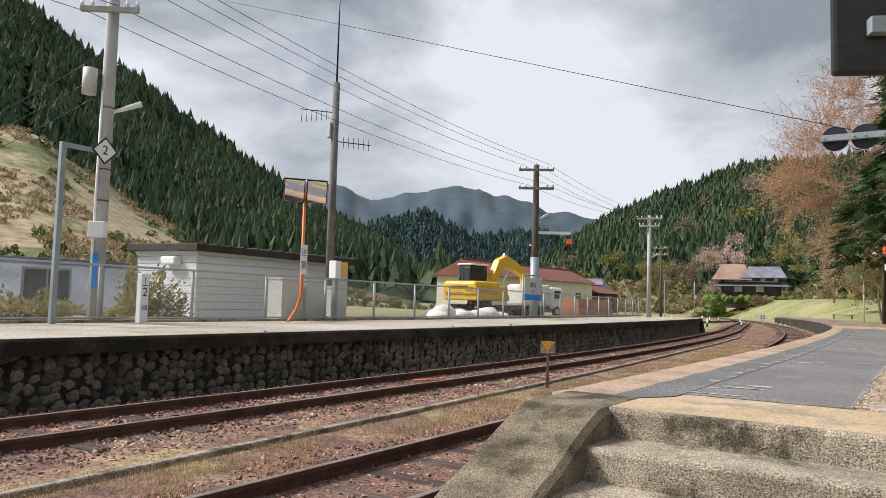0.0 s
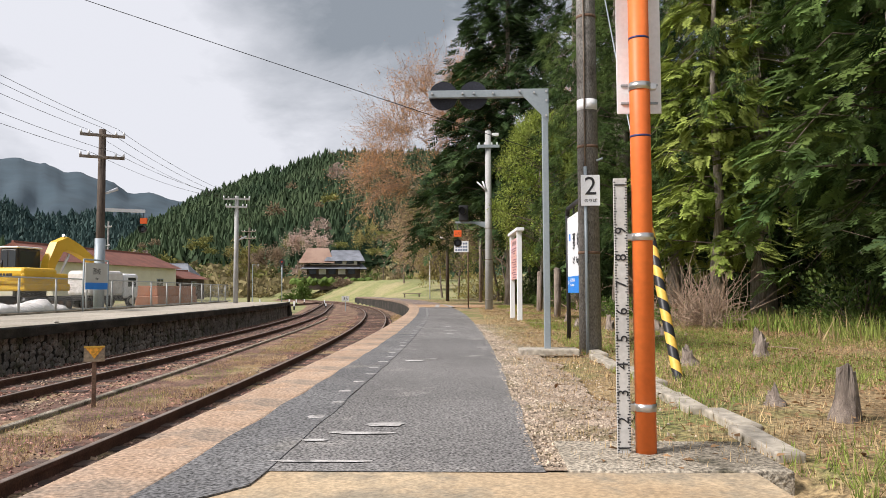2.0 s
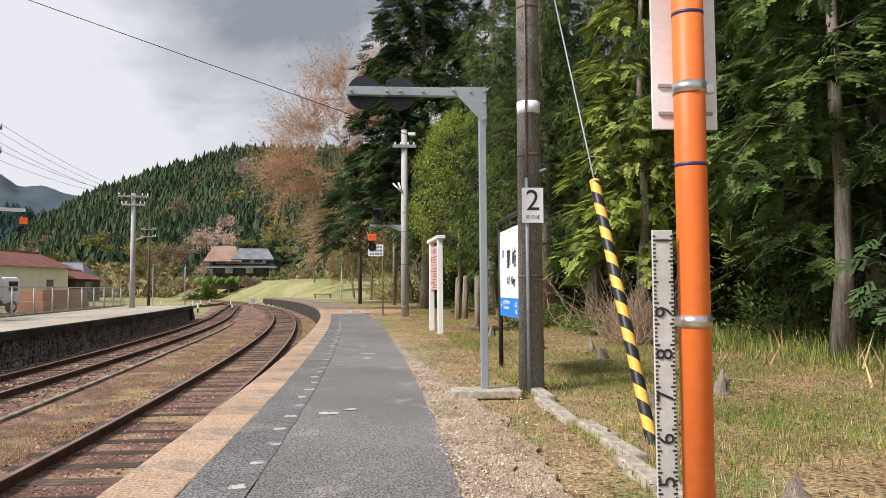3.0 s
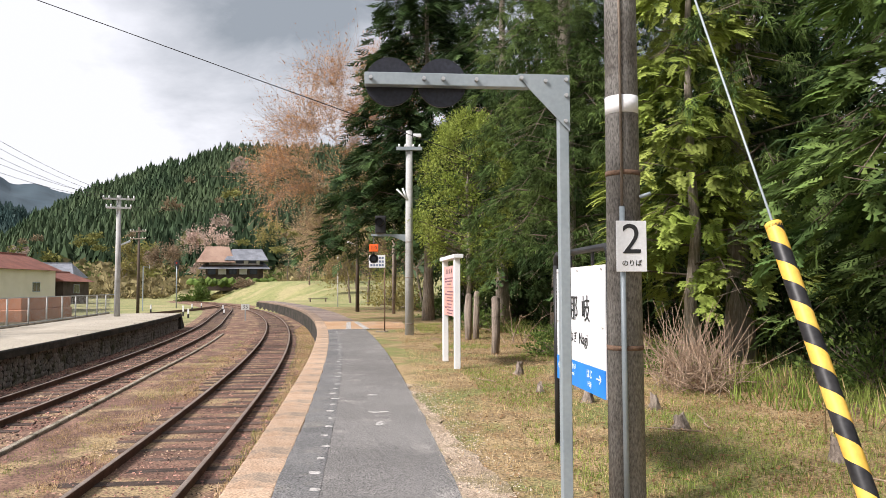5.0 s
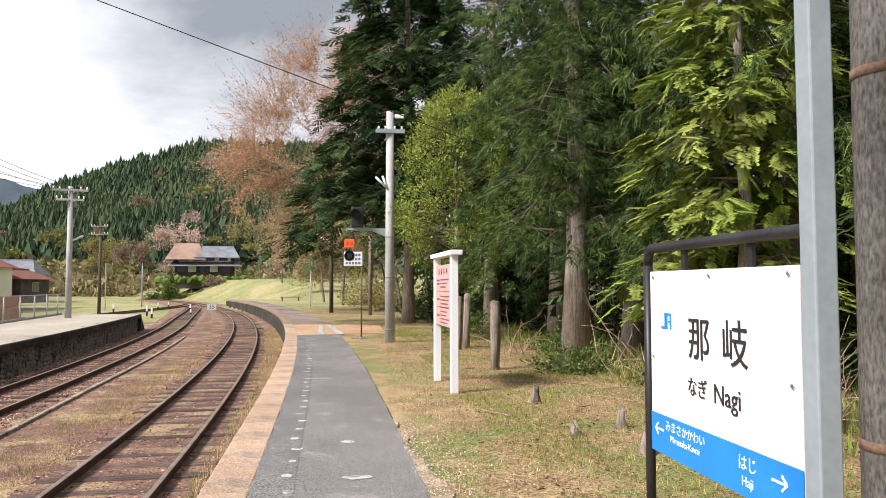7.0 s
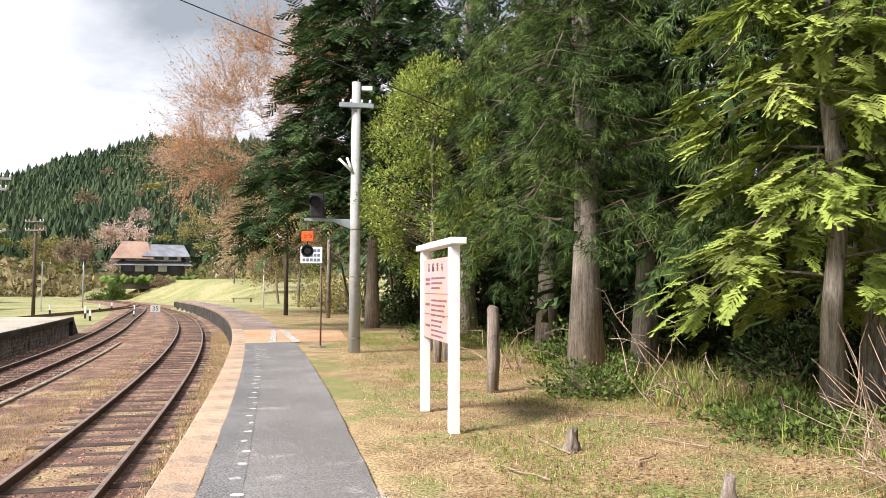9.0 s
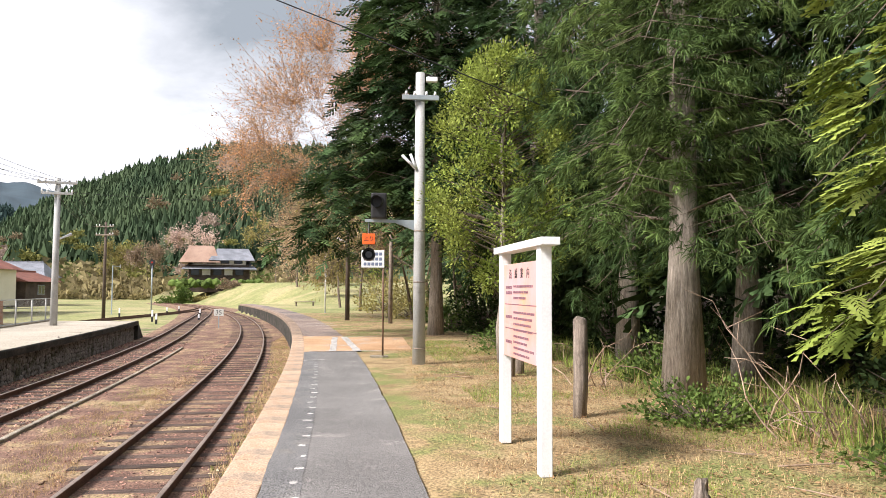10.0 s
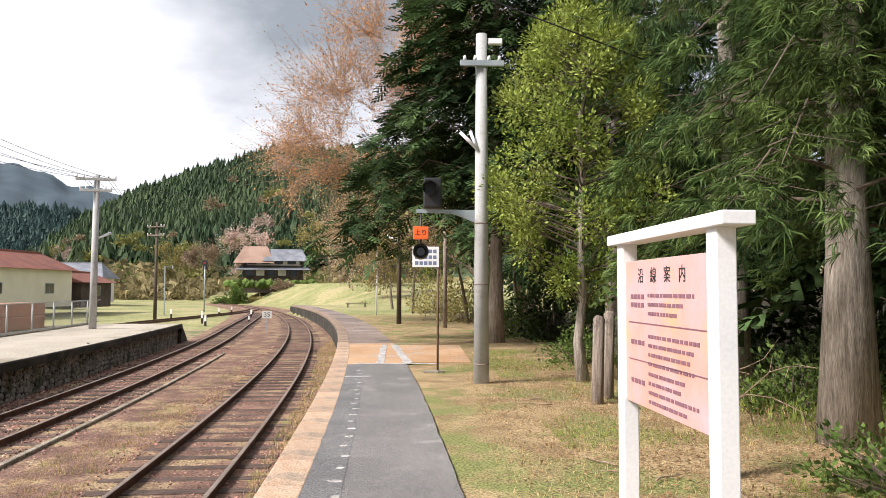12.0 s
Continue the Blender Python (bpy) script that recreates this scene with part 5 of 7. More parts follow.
for x, y, sx, sy, sz, m_, n, leaf, words in (
        (-14.2, 10.2, 1.1, 1.0, 1.35, M_OLIVE, 3500, 0.10, "olive shrub behind the wire fence"), (-15.0, 8.0, 1.2, 1.1, 0.75, M_OLIVE, 2500, 0.10, "green shrub behind the wire fence"),
        (-31.5, 140, 1.7, 1.7, 3.4, M_SHRUB, 2600, 0.35, "clipped green tree in front of the farmhouse"), (-52, 120, 2.5, 2.5, 4.5, M_SHRUB, 2200, 0.4, "dark garden tree by the houses"), (-44, 104, 2.0, 2.0, 4.6, M_SHRUB, 2200, 0.4, "dark pointed garden tree by the houses"),
        (-24.5, 143, 2.2, 1.6, 1.9, M_BUDS, 1500, 0.3, "brown garden shrubs before the farmhouse"), (-34.5, 143, 2.4, 1.6, 1.7, M_SHRUB, 1500, 0.3, "green garden shrubs before the farmhouse"), (-29, 142.5, 2.6, 1.4, 1.3, M_OLIVE, 1500, 0.3, "low olive garden shrubs before the farmhouse"),
        (3.2, 20.2, 1.0, 0.8, 0.5, M_SHRUB, 2200, 0.07, "low green shrub with dry stems at the forest edge"), (4.1, 17.4, 1.1, 1.3, 0.45, M_SHRUB, 2200, 0.07, "low green undergrowth at the forest edge"), (4.4, 24.5, 1.2, 1.2, 0.7, M_SHRUB, 2000, 0.08, "low green undergrowth under the cedars"),
        (2.9, 30.5, 1.1, 1.3, 0.9, M_SHRUB, 2000, 0.08, "low green undergrowth under the cedars"), (6.0, 14.5, 1.0, 1.6, 0.9, M_SHRUB, 2200, 0.08, "low dark undergrowth at the forest edge"), (6.2, 10.0, 1.2, 1.8, 0.9, M_SHRUB, 2200, 0.08, "low dark undergrowth at the forest edge"),
        (6.8, 12, 1.3, 2.0, 1.5, M_UNDER, 2200, 0.11, "undergrowth beneath the cedars with leaves darkened as shade"), (6.9, 16, 1.2, 2.0, 1.5, M_UNDER, 2200, 0.11, "undergrowth beneath the cedars with leaves darkened as shade"), (6.5, 20.5, 1.2, 1.8, 1.3, M_UNDER, 2000, 0.11, "undergrowth beneath the cedars with leaves darkened as shade"),
        (7.2, 8, 1.5, 2.2, 1.7, M_UNDER, 2200, 0.11, "undergrowth beneath the cedars with leaves darkened as shade"), (6.0, 26, 1.3, 2.0, 1.3, M_UNDER, 2000, 0.11, "undergrowth beneath the cedars with leaves darkened as shade"), (8.4, 13.8, 1.6, 3.0, 2.0, M_UNDER, 2200, 0.13, "added undergrowth deep in the woods with leaves darkened as shade"), (8.6, 19.5, 1.6, 3.0, 2.0, M_UNDER, 2200, 0.13, "added undergrowth deep in the woods with leaves darkened as shade"),
        # thickets added to close the gaps and darken the inside of the woods
        (4.9, 34.5, 1.3, 2.2, 3.0, M_UNDER, 2400, 0.16, "added thicket between the cedar trunks with leaves darkened as shade"), (5.6, 30.2, 1.3, 2.0, 3.0, M_UNDER, 2400, 0.16, "added thicket between the cedar trunks with leaves darkened as shade"), (3.6, 38.5, 1.3, 2.0, 3.0, M_UNDER, 2400, 0.16, "added thicket between the cedar trunks with leaves darkened as shade"), (7.0, 18.5, 1.2, 1.8, 2.8, M_UNDER, 2400, 0.15, "added thicket between the cedar trunks with leaves darkened as shade"), (7.2, 23.6, 1.2, 2.0, 2.8, M_UNDER, 2400, 0.15, "added thicket between the cedar trunks with leaves darkened as shade"),
        (10.2, 11, 2.2, 3.2, 4.2, M_UNDER, 2600, 0.26, "tall added thicket deep in the woods with leaves darkened as shade"), (10.4, 17, 2.2, 3.4, 4.4, M_UNDER, 2600, 0.26, "tall added thicket deep in the woods with leaves darkened as shade"), (9.6, 23.5, 2.2, 3.4, 4.2, M_UNDER, 2600, 0.26, "tall added thicket deep in the woods with leaves darkened as shade"), (9.0, 30, 2.2, 3.4, 4.2, M_UNDER, 2600, 0.26, "tall added thicket deep in the woods with leaves darkened as shade"), (10.2, 5.5, 2.2, 3.2, 4.2, M_UNDER, 2600, 0.26, "tall added thicket deep in the woods with leaves darkened as shade"), (6.4, 36.5, 2.0, 3.0, 4.0, M_UNDER, 2400, 0.26, "tall added thicket deep in the woods with leaves darkened as shade"),
        (2.6, 41, 1.5, 2.5, 1.6, M_SHRUB, 2400, 0.12, "thicket of green shrubs beyond the path"), (1.8, 52, 2.0, 4.0, 2.4, M_OLIVE, 2600, 0.14, "thicket of olive shrubs beyond the path"), (0.5, 66, 2.5, 5.0, 2.8, M_OLIVE, 2600, 0.18, "thicket of olive shrubs by the platform end")):
    shrub("shrub", (x, y, ground_z(x, y) - 0.03), (sx, sy, sz), int(abs(x * 7 + y)), m_, n, leaf, words)

# heap of dry brushwood
rng = np.random.default_rng(77)
heap = thing("brushwood_heap", (3.55, 14.9, ground_z(3.55, 14.9)), "tangled heap of dry pale brushwood in the grass", "brushwood")
segs = []
for i in range(420):
    p = np.array([rng.normal(0, 0.26), rng.normal(0, 0.26), rng.uniform(0, 0.35)])
    d = np.array([rng.normal(0, 0.45), rng.normal(0, 0.45), rng.uniform(0.0, 1.3)])
    for k in range(3):
        q = p + d * rng.uniform(0.15, 0.3)
        segs.append((p, q, 0.0065 - 0.0015 * k, 0.005 - 0.0015 * k))
        p, d = q, d + rng.normal(0, 0.25, 3) + [0, 0, -0.12]
tagged(link_mesh("dead_wood", limb_mesh("dead_wood", segs, 4), M_TWIG, heap), kind="stuff")
for hx, hy, seed in ((4.1, 19.4, 5), (2.9, 23.4, 7)):
    rng = np.random.default_rng(seed)
    dead = thing("fallen_branch", (hx, hy, ground_z(hx, hy)), "dead pale forked branch leaning in the undergrowth", "branch")
    segs = []
    for i in range(9):
        p = np.array([rng.normal(0, 0.25), rng.normal(0, 0.25), 0.0])
        d = np.array([rng.normal(-0.3, 0.4), rng.normal(0, 0.5), rng.uniform(0.4, 1.2)])
        for k in range(5):
            q = p + d * 0.26
            segs.append((p, q, 0.013 - 0.002 * k, 0.011 - 0.002 * k))
            if k > 1:
                segs.append((q, q + rng.normal(0, 0.16, 3), 0.005, 0.002))
            p, d = q, d + rng.normal(0, 0.22, 3) + [0, 0, -0.1]
    tagged(link_mesh("dead_wood", limb_mesh("dead_wood", segs, 4), M_TWIG, dead), kind="stuff")


def blades(name, material, n, zone, hmin, hmax, seed, label, keep=None, width=0.05):
    """Tufts of three bent blades strewn over a zone."""
    rng = np.random.default_rng(seed)
    tv, tf = [], []
    for k in range(4):
        a = k * 1.7
        o = np.array([0.25 * math.cos(a), 0.25 * math.sin(a), 0])
        s = np.array([-math.sin(a), math.cos(a), 0]) * width
        b = len(tv)
        tip = o * (2.0 + 0.8 * (k % 2)) + [0, 0, 1.0 - 0.22 * (k % 3)]
        tv += [o - s, o + s, tip]
        tf += [(b, b + 1, b + 2)]
    P = []
    while len(P) < n:
        x, y = rng.uniform(zone[0], zone[1]), zone[2] + (zone[3] - zone[2]) * rng.uniform(0, 1) ** 1.35
        if keep is None or keep(x, y, rng):
            P.append((x, y, (ground_z(x, y) if x > edge(y) else -0.035)))
    h = rng.uniform(hmin, hmax, n)
    me = scatter(name, tv, tf, np.array(P), spin(n, rng, 0.25), np.stack([h * 0.8, h * 0.8, h], 1))
    return tagged(link_mesh(name, me, material), label, "grass", kind="stuff")


def off_walk(x, y):
    return (y > 4.9 or x > 0.8) and x > edge(y) + ASPH_L + asph_w(y) + 0.1


def patch(x, y, k):
    return noise.noise((x * 0.55, y * 0.55, k))


blades("straw_grass", M_STRAW, 38000, (0.0, 6.5, 3.5, 34), 0.02, 0.07, 1, "short dry straw-coloured grass", lambda x, y, r: off_walk(x, y) and patch(x, y, 2) > -0.45 + r.uniform(0, 0.4) - 0.2)
blades("green_grass", M_BLADE, 34000, (0.2, 6.5, 3.5, 34), 0.025, 0.08, 2, "patches of short green grass", lambda x, y, r: off_walk(x, y) and x > 0.75 and patch(x, y, 7) > (-0.12 if y < 12 else 0.08) + r.uniform(-0.15, 0.15))
blades("tall_weeds", M_BLADE, 4500, (3.0, 7.5, 5, 34), 0.12, 0.34, 3, "tall weeds along the forest edge", lambda x, y, r: x > 4.6 - 0.05 * y + patch(x, y, 4), 0.04)
blades("dry_reeds", M_STRAW, 380, (3.2, 7.0, 5, 30), 0.15, 0.45, 4, "dry reeds along the forest edge", lambda x, y, r: x > 4.3 - 0.03 * y + patch(x, y, 9), 0.035)
blades("track_weeds", M_STRAW, 15000, (-6.0, -3.9, 1.5, 44), 0.03, 0.09, 5, "dry weeds between the tracks", lambda x, y, r: t2(y) - 2.1 + 0.5 * patch(x, y, 1) < x < t2(y) - 0.95 + 0.4 * patch(x, y, 1) and patch(x * 2, y * 2, 6) > -0.15)
blades("track_green", M_BLADE, 6000, (-6.5, -2.0, 1.5, 44), 0.02, 0.09, 6, "green weeds beside the tracks", lambda x, y, r: (t2(y) - 2.2 < x < t2(y) - 1.3 or t2(y) + 0.85 < x < edge(y) - 0.05) and patch(x * 2, y * 2, 3) > 0.0)
blades("edge_weeds", M_STRAW, 9000, (-5, -1.6, 8, 60), 0.03, 0.12, 7, "dry weeds at the foot of the platform", lambda x, y, r: t2(y) + 0.9 < x < edge(y) - 0.03)
# fallen dead leaves and chips on the lawn
rng = np.random.default_rng(9)
n = 42000
P = np.stack([0.1 + 5.6 * rng.uniform(0, 1, n) ** 0.75, 3.6 + 28 * rng.uniform(0, 1, n) ** 0.95], 1)
P = P[[off_walk(x, y) for x, y in P]]
P = np.array([(x, y, ground_z(x, y) + rng.uniform(0.01, 0.04)) for x, y in P])
tv, tf = leaf_shape()
me = scatter("leaf_litter", tv, tf, P, along(rng.normal(0, 1, (len(P), 3)) * [1, 1, 0.15], rng, 0.6), rng.uniform(0.02, 0.052, len(P)))
tagged(link_mesh("leaf_litter", me, leaf_mat("dead_leaf", (0.20, 0.11, 0.055), (0.34, 0.22, 0.12), 0.4, through_light=0.1)), "fallen brown needles and dead leaves", "leaf litter", kind="stuff")

# ballast stones
rng = np.random.default_rng(8)
tv = np.array([(1, 0, -0.3), (-0.9, 0.2, -0.3), (0.1, 1, -0.2), (-0.1, -0.9, -0.3), (0.15, 0.1, 0.8)])
tf = np.array([(0, 2, 4), (2, 1, 4), (1, 3, 4), (3, 0, 4)])
P = []
while len(P) < 46000:
    y = 1.0 + 46 * rng.uniform(0, 1) ** 1.9
    x = t1(y) - 1.5 + rng.uniform(0, 7.3)
    if x > edge(y) - 0.05 or x < opp_edge(y) + 0.05:
        continue
    g = noise.noise((x * 0.7, y * 0.5, 4))
    middle = t2(y) - 2.2 < x < t2(y) - 1.2
    if middle and g < 0.1:
        continue
    P.append((x, y, -0.027 + rng.uniform(-0.005, 0.012) - (0.012 if abs(x - t2(y)) < 0.95 else 0)))
P = np.array(P)
me = scatter("ballast", tv, tf, P, spin(len(P), rng, 0.5), np.stack([rng.uniform(0.016, 0.046, len(P)), rng.uniform(0.014, 0.036, len(P)), rng.uniform(0.014, 0.034, len(P))], 1))
tagged(link_mesh("ballast", me, M_STONE), "loose reddish brown ballast stones", "ballast", kind="stuff")

# loose pebbles on the gravel verge
rng = np.random.default_rng(18)
P = []
while len(P) < 7000:
    y = 4.95 + 11 * rng.uniform(0, 1) ** 1.6
    x = edge(y) + ASPH_L + asph_w(y) + abs(rng.normal(0, 0.26)) - 0.03
    P.append((x, y, TOP - 0.002))
P = np.array(P)
me = scatter("pebbles", tv, tf, P, spin(len(P), rng, 0.5), np.stack([rng.uniform(0.004, 0.012, len(P)), rng.uniform(0.004, 0.011, len(P)), rng.uniform(0.003, 0.008, len(P))], 1))
tagged(link_mesh("pebbles", me, mat("pale_pebble", (0.38, 0.30, 0.22), (0.52, 0.44, 0.35), 3, 20, 0.9, 0.1, island=0.5)), "loose pale pebbles along the asphalt edge", "gravel", kind="stuff")

# ---- behind the far platform ----
M_CREAM = mat("cream_wall", (0.62, 0.58, 0.44), (0.70, 0.66, 0.52), 0.6, 12, 0.85, 0.05, spread=0.08)
M_REDROOF = mat("red_iron_roof", (0.15, 0.052, 0.036), (0.23, 0.085, 0.056), 0.8, 14, 0.7, 0.1, spread=0.3)
M_GREYROOF = mat("grey_tile_roof", (0.13, 0.14, 0.16), (0.22, 0.23, 0.26), 0.7, 8, 0.6, 0.2)
M_THATCH = mat("brown_iron_roof", (0.24, 0.15, 0.11), (0.33, 0.22, 0.165), 0.5, 10, 0.8, 0.1)
M_DARKWOOD = mat("dark_house_timber", (0.05, 0.035, 0.028), (0.10, 0.075, 0.06), 1.0, 12, 0.9, 0.1)
M_PLASTER = mat("white_plaster", (0.62, 0.6, 0.56), (0.72, 0.7, 0.66), 0.8, 12, 0.9, 0.05, spread=0.08)
M_SIDING = mat("white_corrugated_siding", (0.66, 0.68, 0.72), (0.74, 0.76, 0.79), 0.6, 30, 0.55, 0.03, spread=0.06)
M_BROWNROOF = mat("dark_brown_roof", (0.028, 0.022, 0.02), (0.055, 0.043, 0.04), 2, 30, 0.7, 0.1)
M_EXC = mat("construction_yellow", (0.68, 0.40, 0.025), (0.76, 0.47, 0.04), 1.2, 20, 0.45, 0.02, spread=0.08, third=(0.45, 0.27, 0.06), third_scale=3, third_at=0.66)
M_GLASS = plain("dark_glass", (0.03, 0.035, 0.04), 0.08)
M_SHEET = mat("white_sheet", (0.66, 0.62, 0.58), (0.80, 0.78, 0.76), 3, 30, 0.8, 0.1, spread=0.15)
M_CABINET = mat("grey_cabinet_paint", (0.50, 0.51, 0.48), (0.58, 0.59, 0.56), 1.5, 30, 0.6, 0.03, spread=0.08)
M_RUSTRED = mat("red_lead_steel", (0.36, 0.16, 0.09), (0.45, 0.22, 0.13), 2, 30, 0.8, 0.05)


M_WIREPOLE = mat("dark_grey_pole", (0.12, 0.115, 0.11), (0.20, 0.19, 0.18), 2, 40, 0.85, 0.2)


def fence_line(y):
    return opp_edge(y) - 3.85


def fence():
    th = thing("fence", (0, 0, 0), "chain-link fence on grey steel posts along the platform back", "fence", kind="structure")
    y, first = 1.8, None
    while y < 50:
        if first is None:
            first = part("post", tube([(0, 0, 0), (0, 0, 1.12)], 0.034, 10), M_FENCE, th)
            ob = first
        else:
            ob = new("post", first.data)
            ob.parent = th
        ob.matrix_local = pose(fence_line(y), y, OPP - 0.02)
        y += 2.1
    for z in (1.09, 0.10):
        sweep("rail_tube", fence_line, [(0.024 * math.cos(k * math.pi / 3), OPP + z + 0.024 * math.sin(k * math.pi / 3)) for k in range(6)], 1.8, 50, 1.0, M_FENCE, th)
    v, f = [], []
    w = 0.0038
    n_ = 0
    for s in (1, -1):
        y = 0.8
        while y < 51:
            y0, y1 = y, y + s * 0.98
            if 1.8 <= y0 <= 49.8 and 1.8 <= y1 <= 49.8:
                k = len(v)
                v += [(fence_line(y0), y0 - w, OPP + 0.1), (fence_line(y0), y0 + w, OPP + 0.1), (fence_line(y1), y1 + w, OPP + 1.08), (fence_line(y1), y1 - w, OPP + 1.08)]
                f += [(k, k + 1, k + 2), (k, k + 2, k + 3)]
            y += 0.07
    tagged(link_mesh("wire_mesh", np_mesh("wire_mesh", v, f), M_FENCE, th), kind="stuff")
    return th


fence()


def crossarm_pole(at, h, r0, r1, arms, material, label, lamp=None, turn=0.0, sleeve=None):
    th = thing("utility_pole", at, label, "utility pole", "poles along the railway", turn=turn)
    part("pole", tube([(0, 0, -0.3), (0, 0, h)], [r0, r1], 16), material, th)
    if sleeve:
        part("sleeve", tube([(0, 0, 0), (0, 0, sleeve)], r0 + 0.012, 16), M_GALV, th, "grey steel sleeve")
    for z, L in arms:
        a = part("crossarm", box(-L, L, -r1 - 0.1, -r1 + 0.0, z - 0.05, z + 0.05, 0.008), M_GREYWOOD if material is M_WOODPOLE else M_POLE2, th)
        for k in (-0.95, -0.6, 0.6, 0.95):
            part("insulator", tube([(L * k, -r1 - 0.05, z + 0.05), (L * k, -r1 - 0.05, z + 0.18)], [0.045, 0.03], 8), M_WHITE, a)
    if lamp:
        part("lamp", tube([(0, 0, lamp), (0.55, 0.25, lamp + 0.28)], [0.03, 0.06], 8), M_WHITE, th, "small white street lamp")
    return th


pole_a = crossarm_pole((-12.85, 8.2, OPP), 8.5, 0.14, 0.105, ((6.0, 0.55), (7.2, 0.7)), M_POLE2, "tall concrete pole with wires, boxes and a lamp", 4.0, 35)
part("control_box", box(-0.1, 0.2, -0.3, -0.12, 1.6, 1.9, 0.015), M_WHITE, pole_a, "white control box")
part("transformer", tube([(-0.32, -0.1, 4.35), (-0.32, -0.1, 4.85)], 0.13, 14), M_CABINET, pole_a)
part("conduit", tube([(-0.05, -0.15, 0.0), (-0.05, -0.13, 4.4)], 0.025, 8), M_WHITE, pole_a)
part("blue_label", box(-0.04, 0.06, -0.158, -0.14, 0.65, 1.3, 0.002), M_BLUE, pole_a, "blue and white label strip")
for z in (2.3, 2.9, 3.4, 4.1):
    part("band", tube([(0, 0, z), (0, 0, z + 0.03)], 0.143 - 0.0042 * z, 16), M_RUST, pole_a)
wire_pole = crossarm_pole((-14.2, 16.2, OPP), 6.95, 0.12, 0.1, (), M_WIREPOLE, "slim grey pole carrying aerials and a tall whip", None)
part("whip", tube([(0, 0, 6.95), (0, 0, 10.6)], [0.028, 0.014], 8), M_BLACK, wire_pole, "thin dark whip aerial")
for z, s, n_ in ((6.05, -1, 6), (5.2, 1, 6)):
    yag = part("aerial_boom", tube([(0, 0, z), (s * 0.95, s * 0.5, z - 0.12 * s * -1 * -1)], 0.014, 6), M_BLACK, wire_pole, "aerial with short rods")
    for k in range(n_):
        q = 0.25 + 0.7 * k / (n_ - 1)
        part("rod", tube([(s * 0.95 * q, s * 0.5 * q, z - 0.12 * q - 0.17), (s * 0.95 * q, s * 0.5 * q, z - 0.12 * q + 0.17)], 0.008, 5), M_BLACK, yag)
part("junction_box", box(-0.2, -0.06, -0.16, 0.02, 5.3, 5.75, 0.01), M_CABINET, wire_pole)
pole_b = crossarm_pole((-13.7, 28.6, OPP), 6.6, 0.17, 0.12, ((6.35, 0.75), (5.55, 0.75)), M_WOODPOLE, "dark timber pole with two crossarms and a signal bracket", 4.2, 28, sleeve=2.6)
part("bracket", box(0.0, 1.5, -0.03, 0.03, 3.60, 3.72, 0.005), M_WHITE, pole_b, "steel bracket arm")
hanging_signal((-12.42, 29.28, OPP + 3.66), False, "orange sign box over a black signal lamp")
crossarm_pole((-13.75, 44.4, OPP), 6.2, 0.15, 0.11, ((6.0, 0.75), (5.55, 0.6)), M_POLE2, "pale concrete pole with crossarms and a lamp", 3.6, 14)
crossarm_pole((-22.5, 76, 0.0), 8.0, 0.15, 0.1, ((7.6, 0.8), (6.9, 0.8)), M_WOODPOLE, "dark timber pole beyond the platform end", None, -15)
crossarm_pole((-45, 92, 0.3), 10.0, 0.15, 0.1, ((9.3, 0.6), (7.0, 0.4)), M_POLE, "grey utility pole by the houses", None, -15)
crossarm_pole((-1.7, 49.3, TOP - 0.05), 6.4, 0.12, 0.085, (), M_WOODPOLE, "dark timber pole beside the platform end", 3.9, 150)
crossarm_pole((0.35, 46.0, TOP - 0.05), 5.6, 0.1, 0.08, (), M_GREYWOOD, "weathered timber pole beside the path", None)
crossarm_pole((-3.5, 62.0, TOP - 0.05), 5.9, 0.055, 0.045, (), M_WHITE, "thin white pole beside the platform end", None)


def wire(a, b, sag, r=0.007):
    a, b = Vector(a), Vector(b)
    pts = []
    for i in range(17):
        t = i / 16
        p = a.lerp(b, t)
        p.z -= sag * 4 * t * (1 - t)
        pts.append(p)
    ob = part("overhead_wire", tube(pts, r, 5), M_BLACK)
    return tagged(ob, "thin dark overhead wire between poles", "wire", "overhead wires")


for dx, z, z2 in ((-0.55, 8.05, 7.45), (0.0, 8.1, 7.5), (0.55, 8.05, 7.45), (-0.4, 6.9, 6.6), (0.4, 6.9, 6.6)):
    wire((-13.0 + dx, 8.1, z), (-13.7 + dx, 28.6, z2), 0.35)
    wire((-13.0 + dx, 8.1, z), (-13.2 + dx, -14, z + 0.4), 0.3)
    wire((-13.7 + dx, 28.6, z2), (-13.75 + dx, 44.4, 6.9), 0.3)
    wire((-13.75 + dx, 44.4, 6.9), (-22.5 + dx, 76, 7.6), 0.6)
wire((-24, 20.0, 13.7), (2.6, 23.75, 5.25), 0.0, 0.010)
wire((-13.75, 44.4, 6.5), (-1.7, 49.3, 7.0), 0.25)
for k in range(3):
    wire((-13.0, 8.1, 6.0 - 0.4 * k), (-30.0, 9.0, 4.6 - 0.5 * k), 0.3)

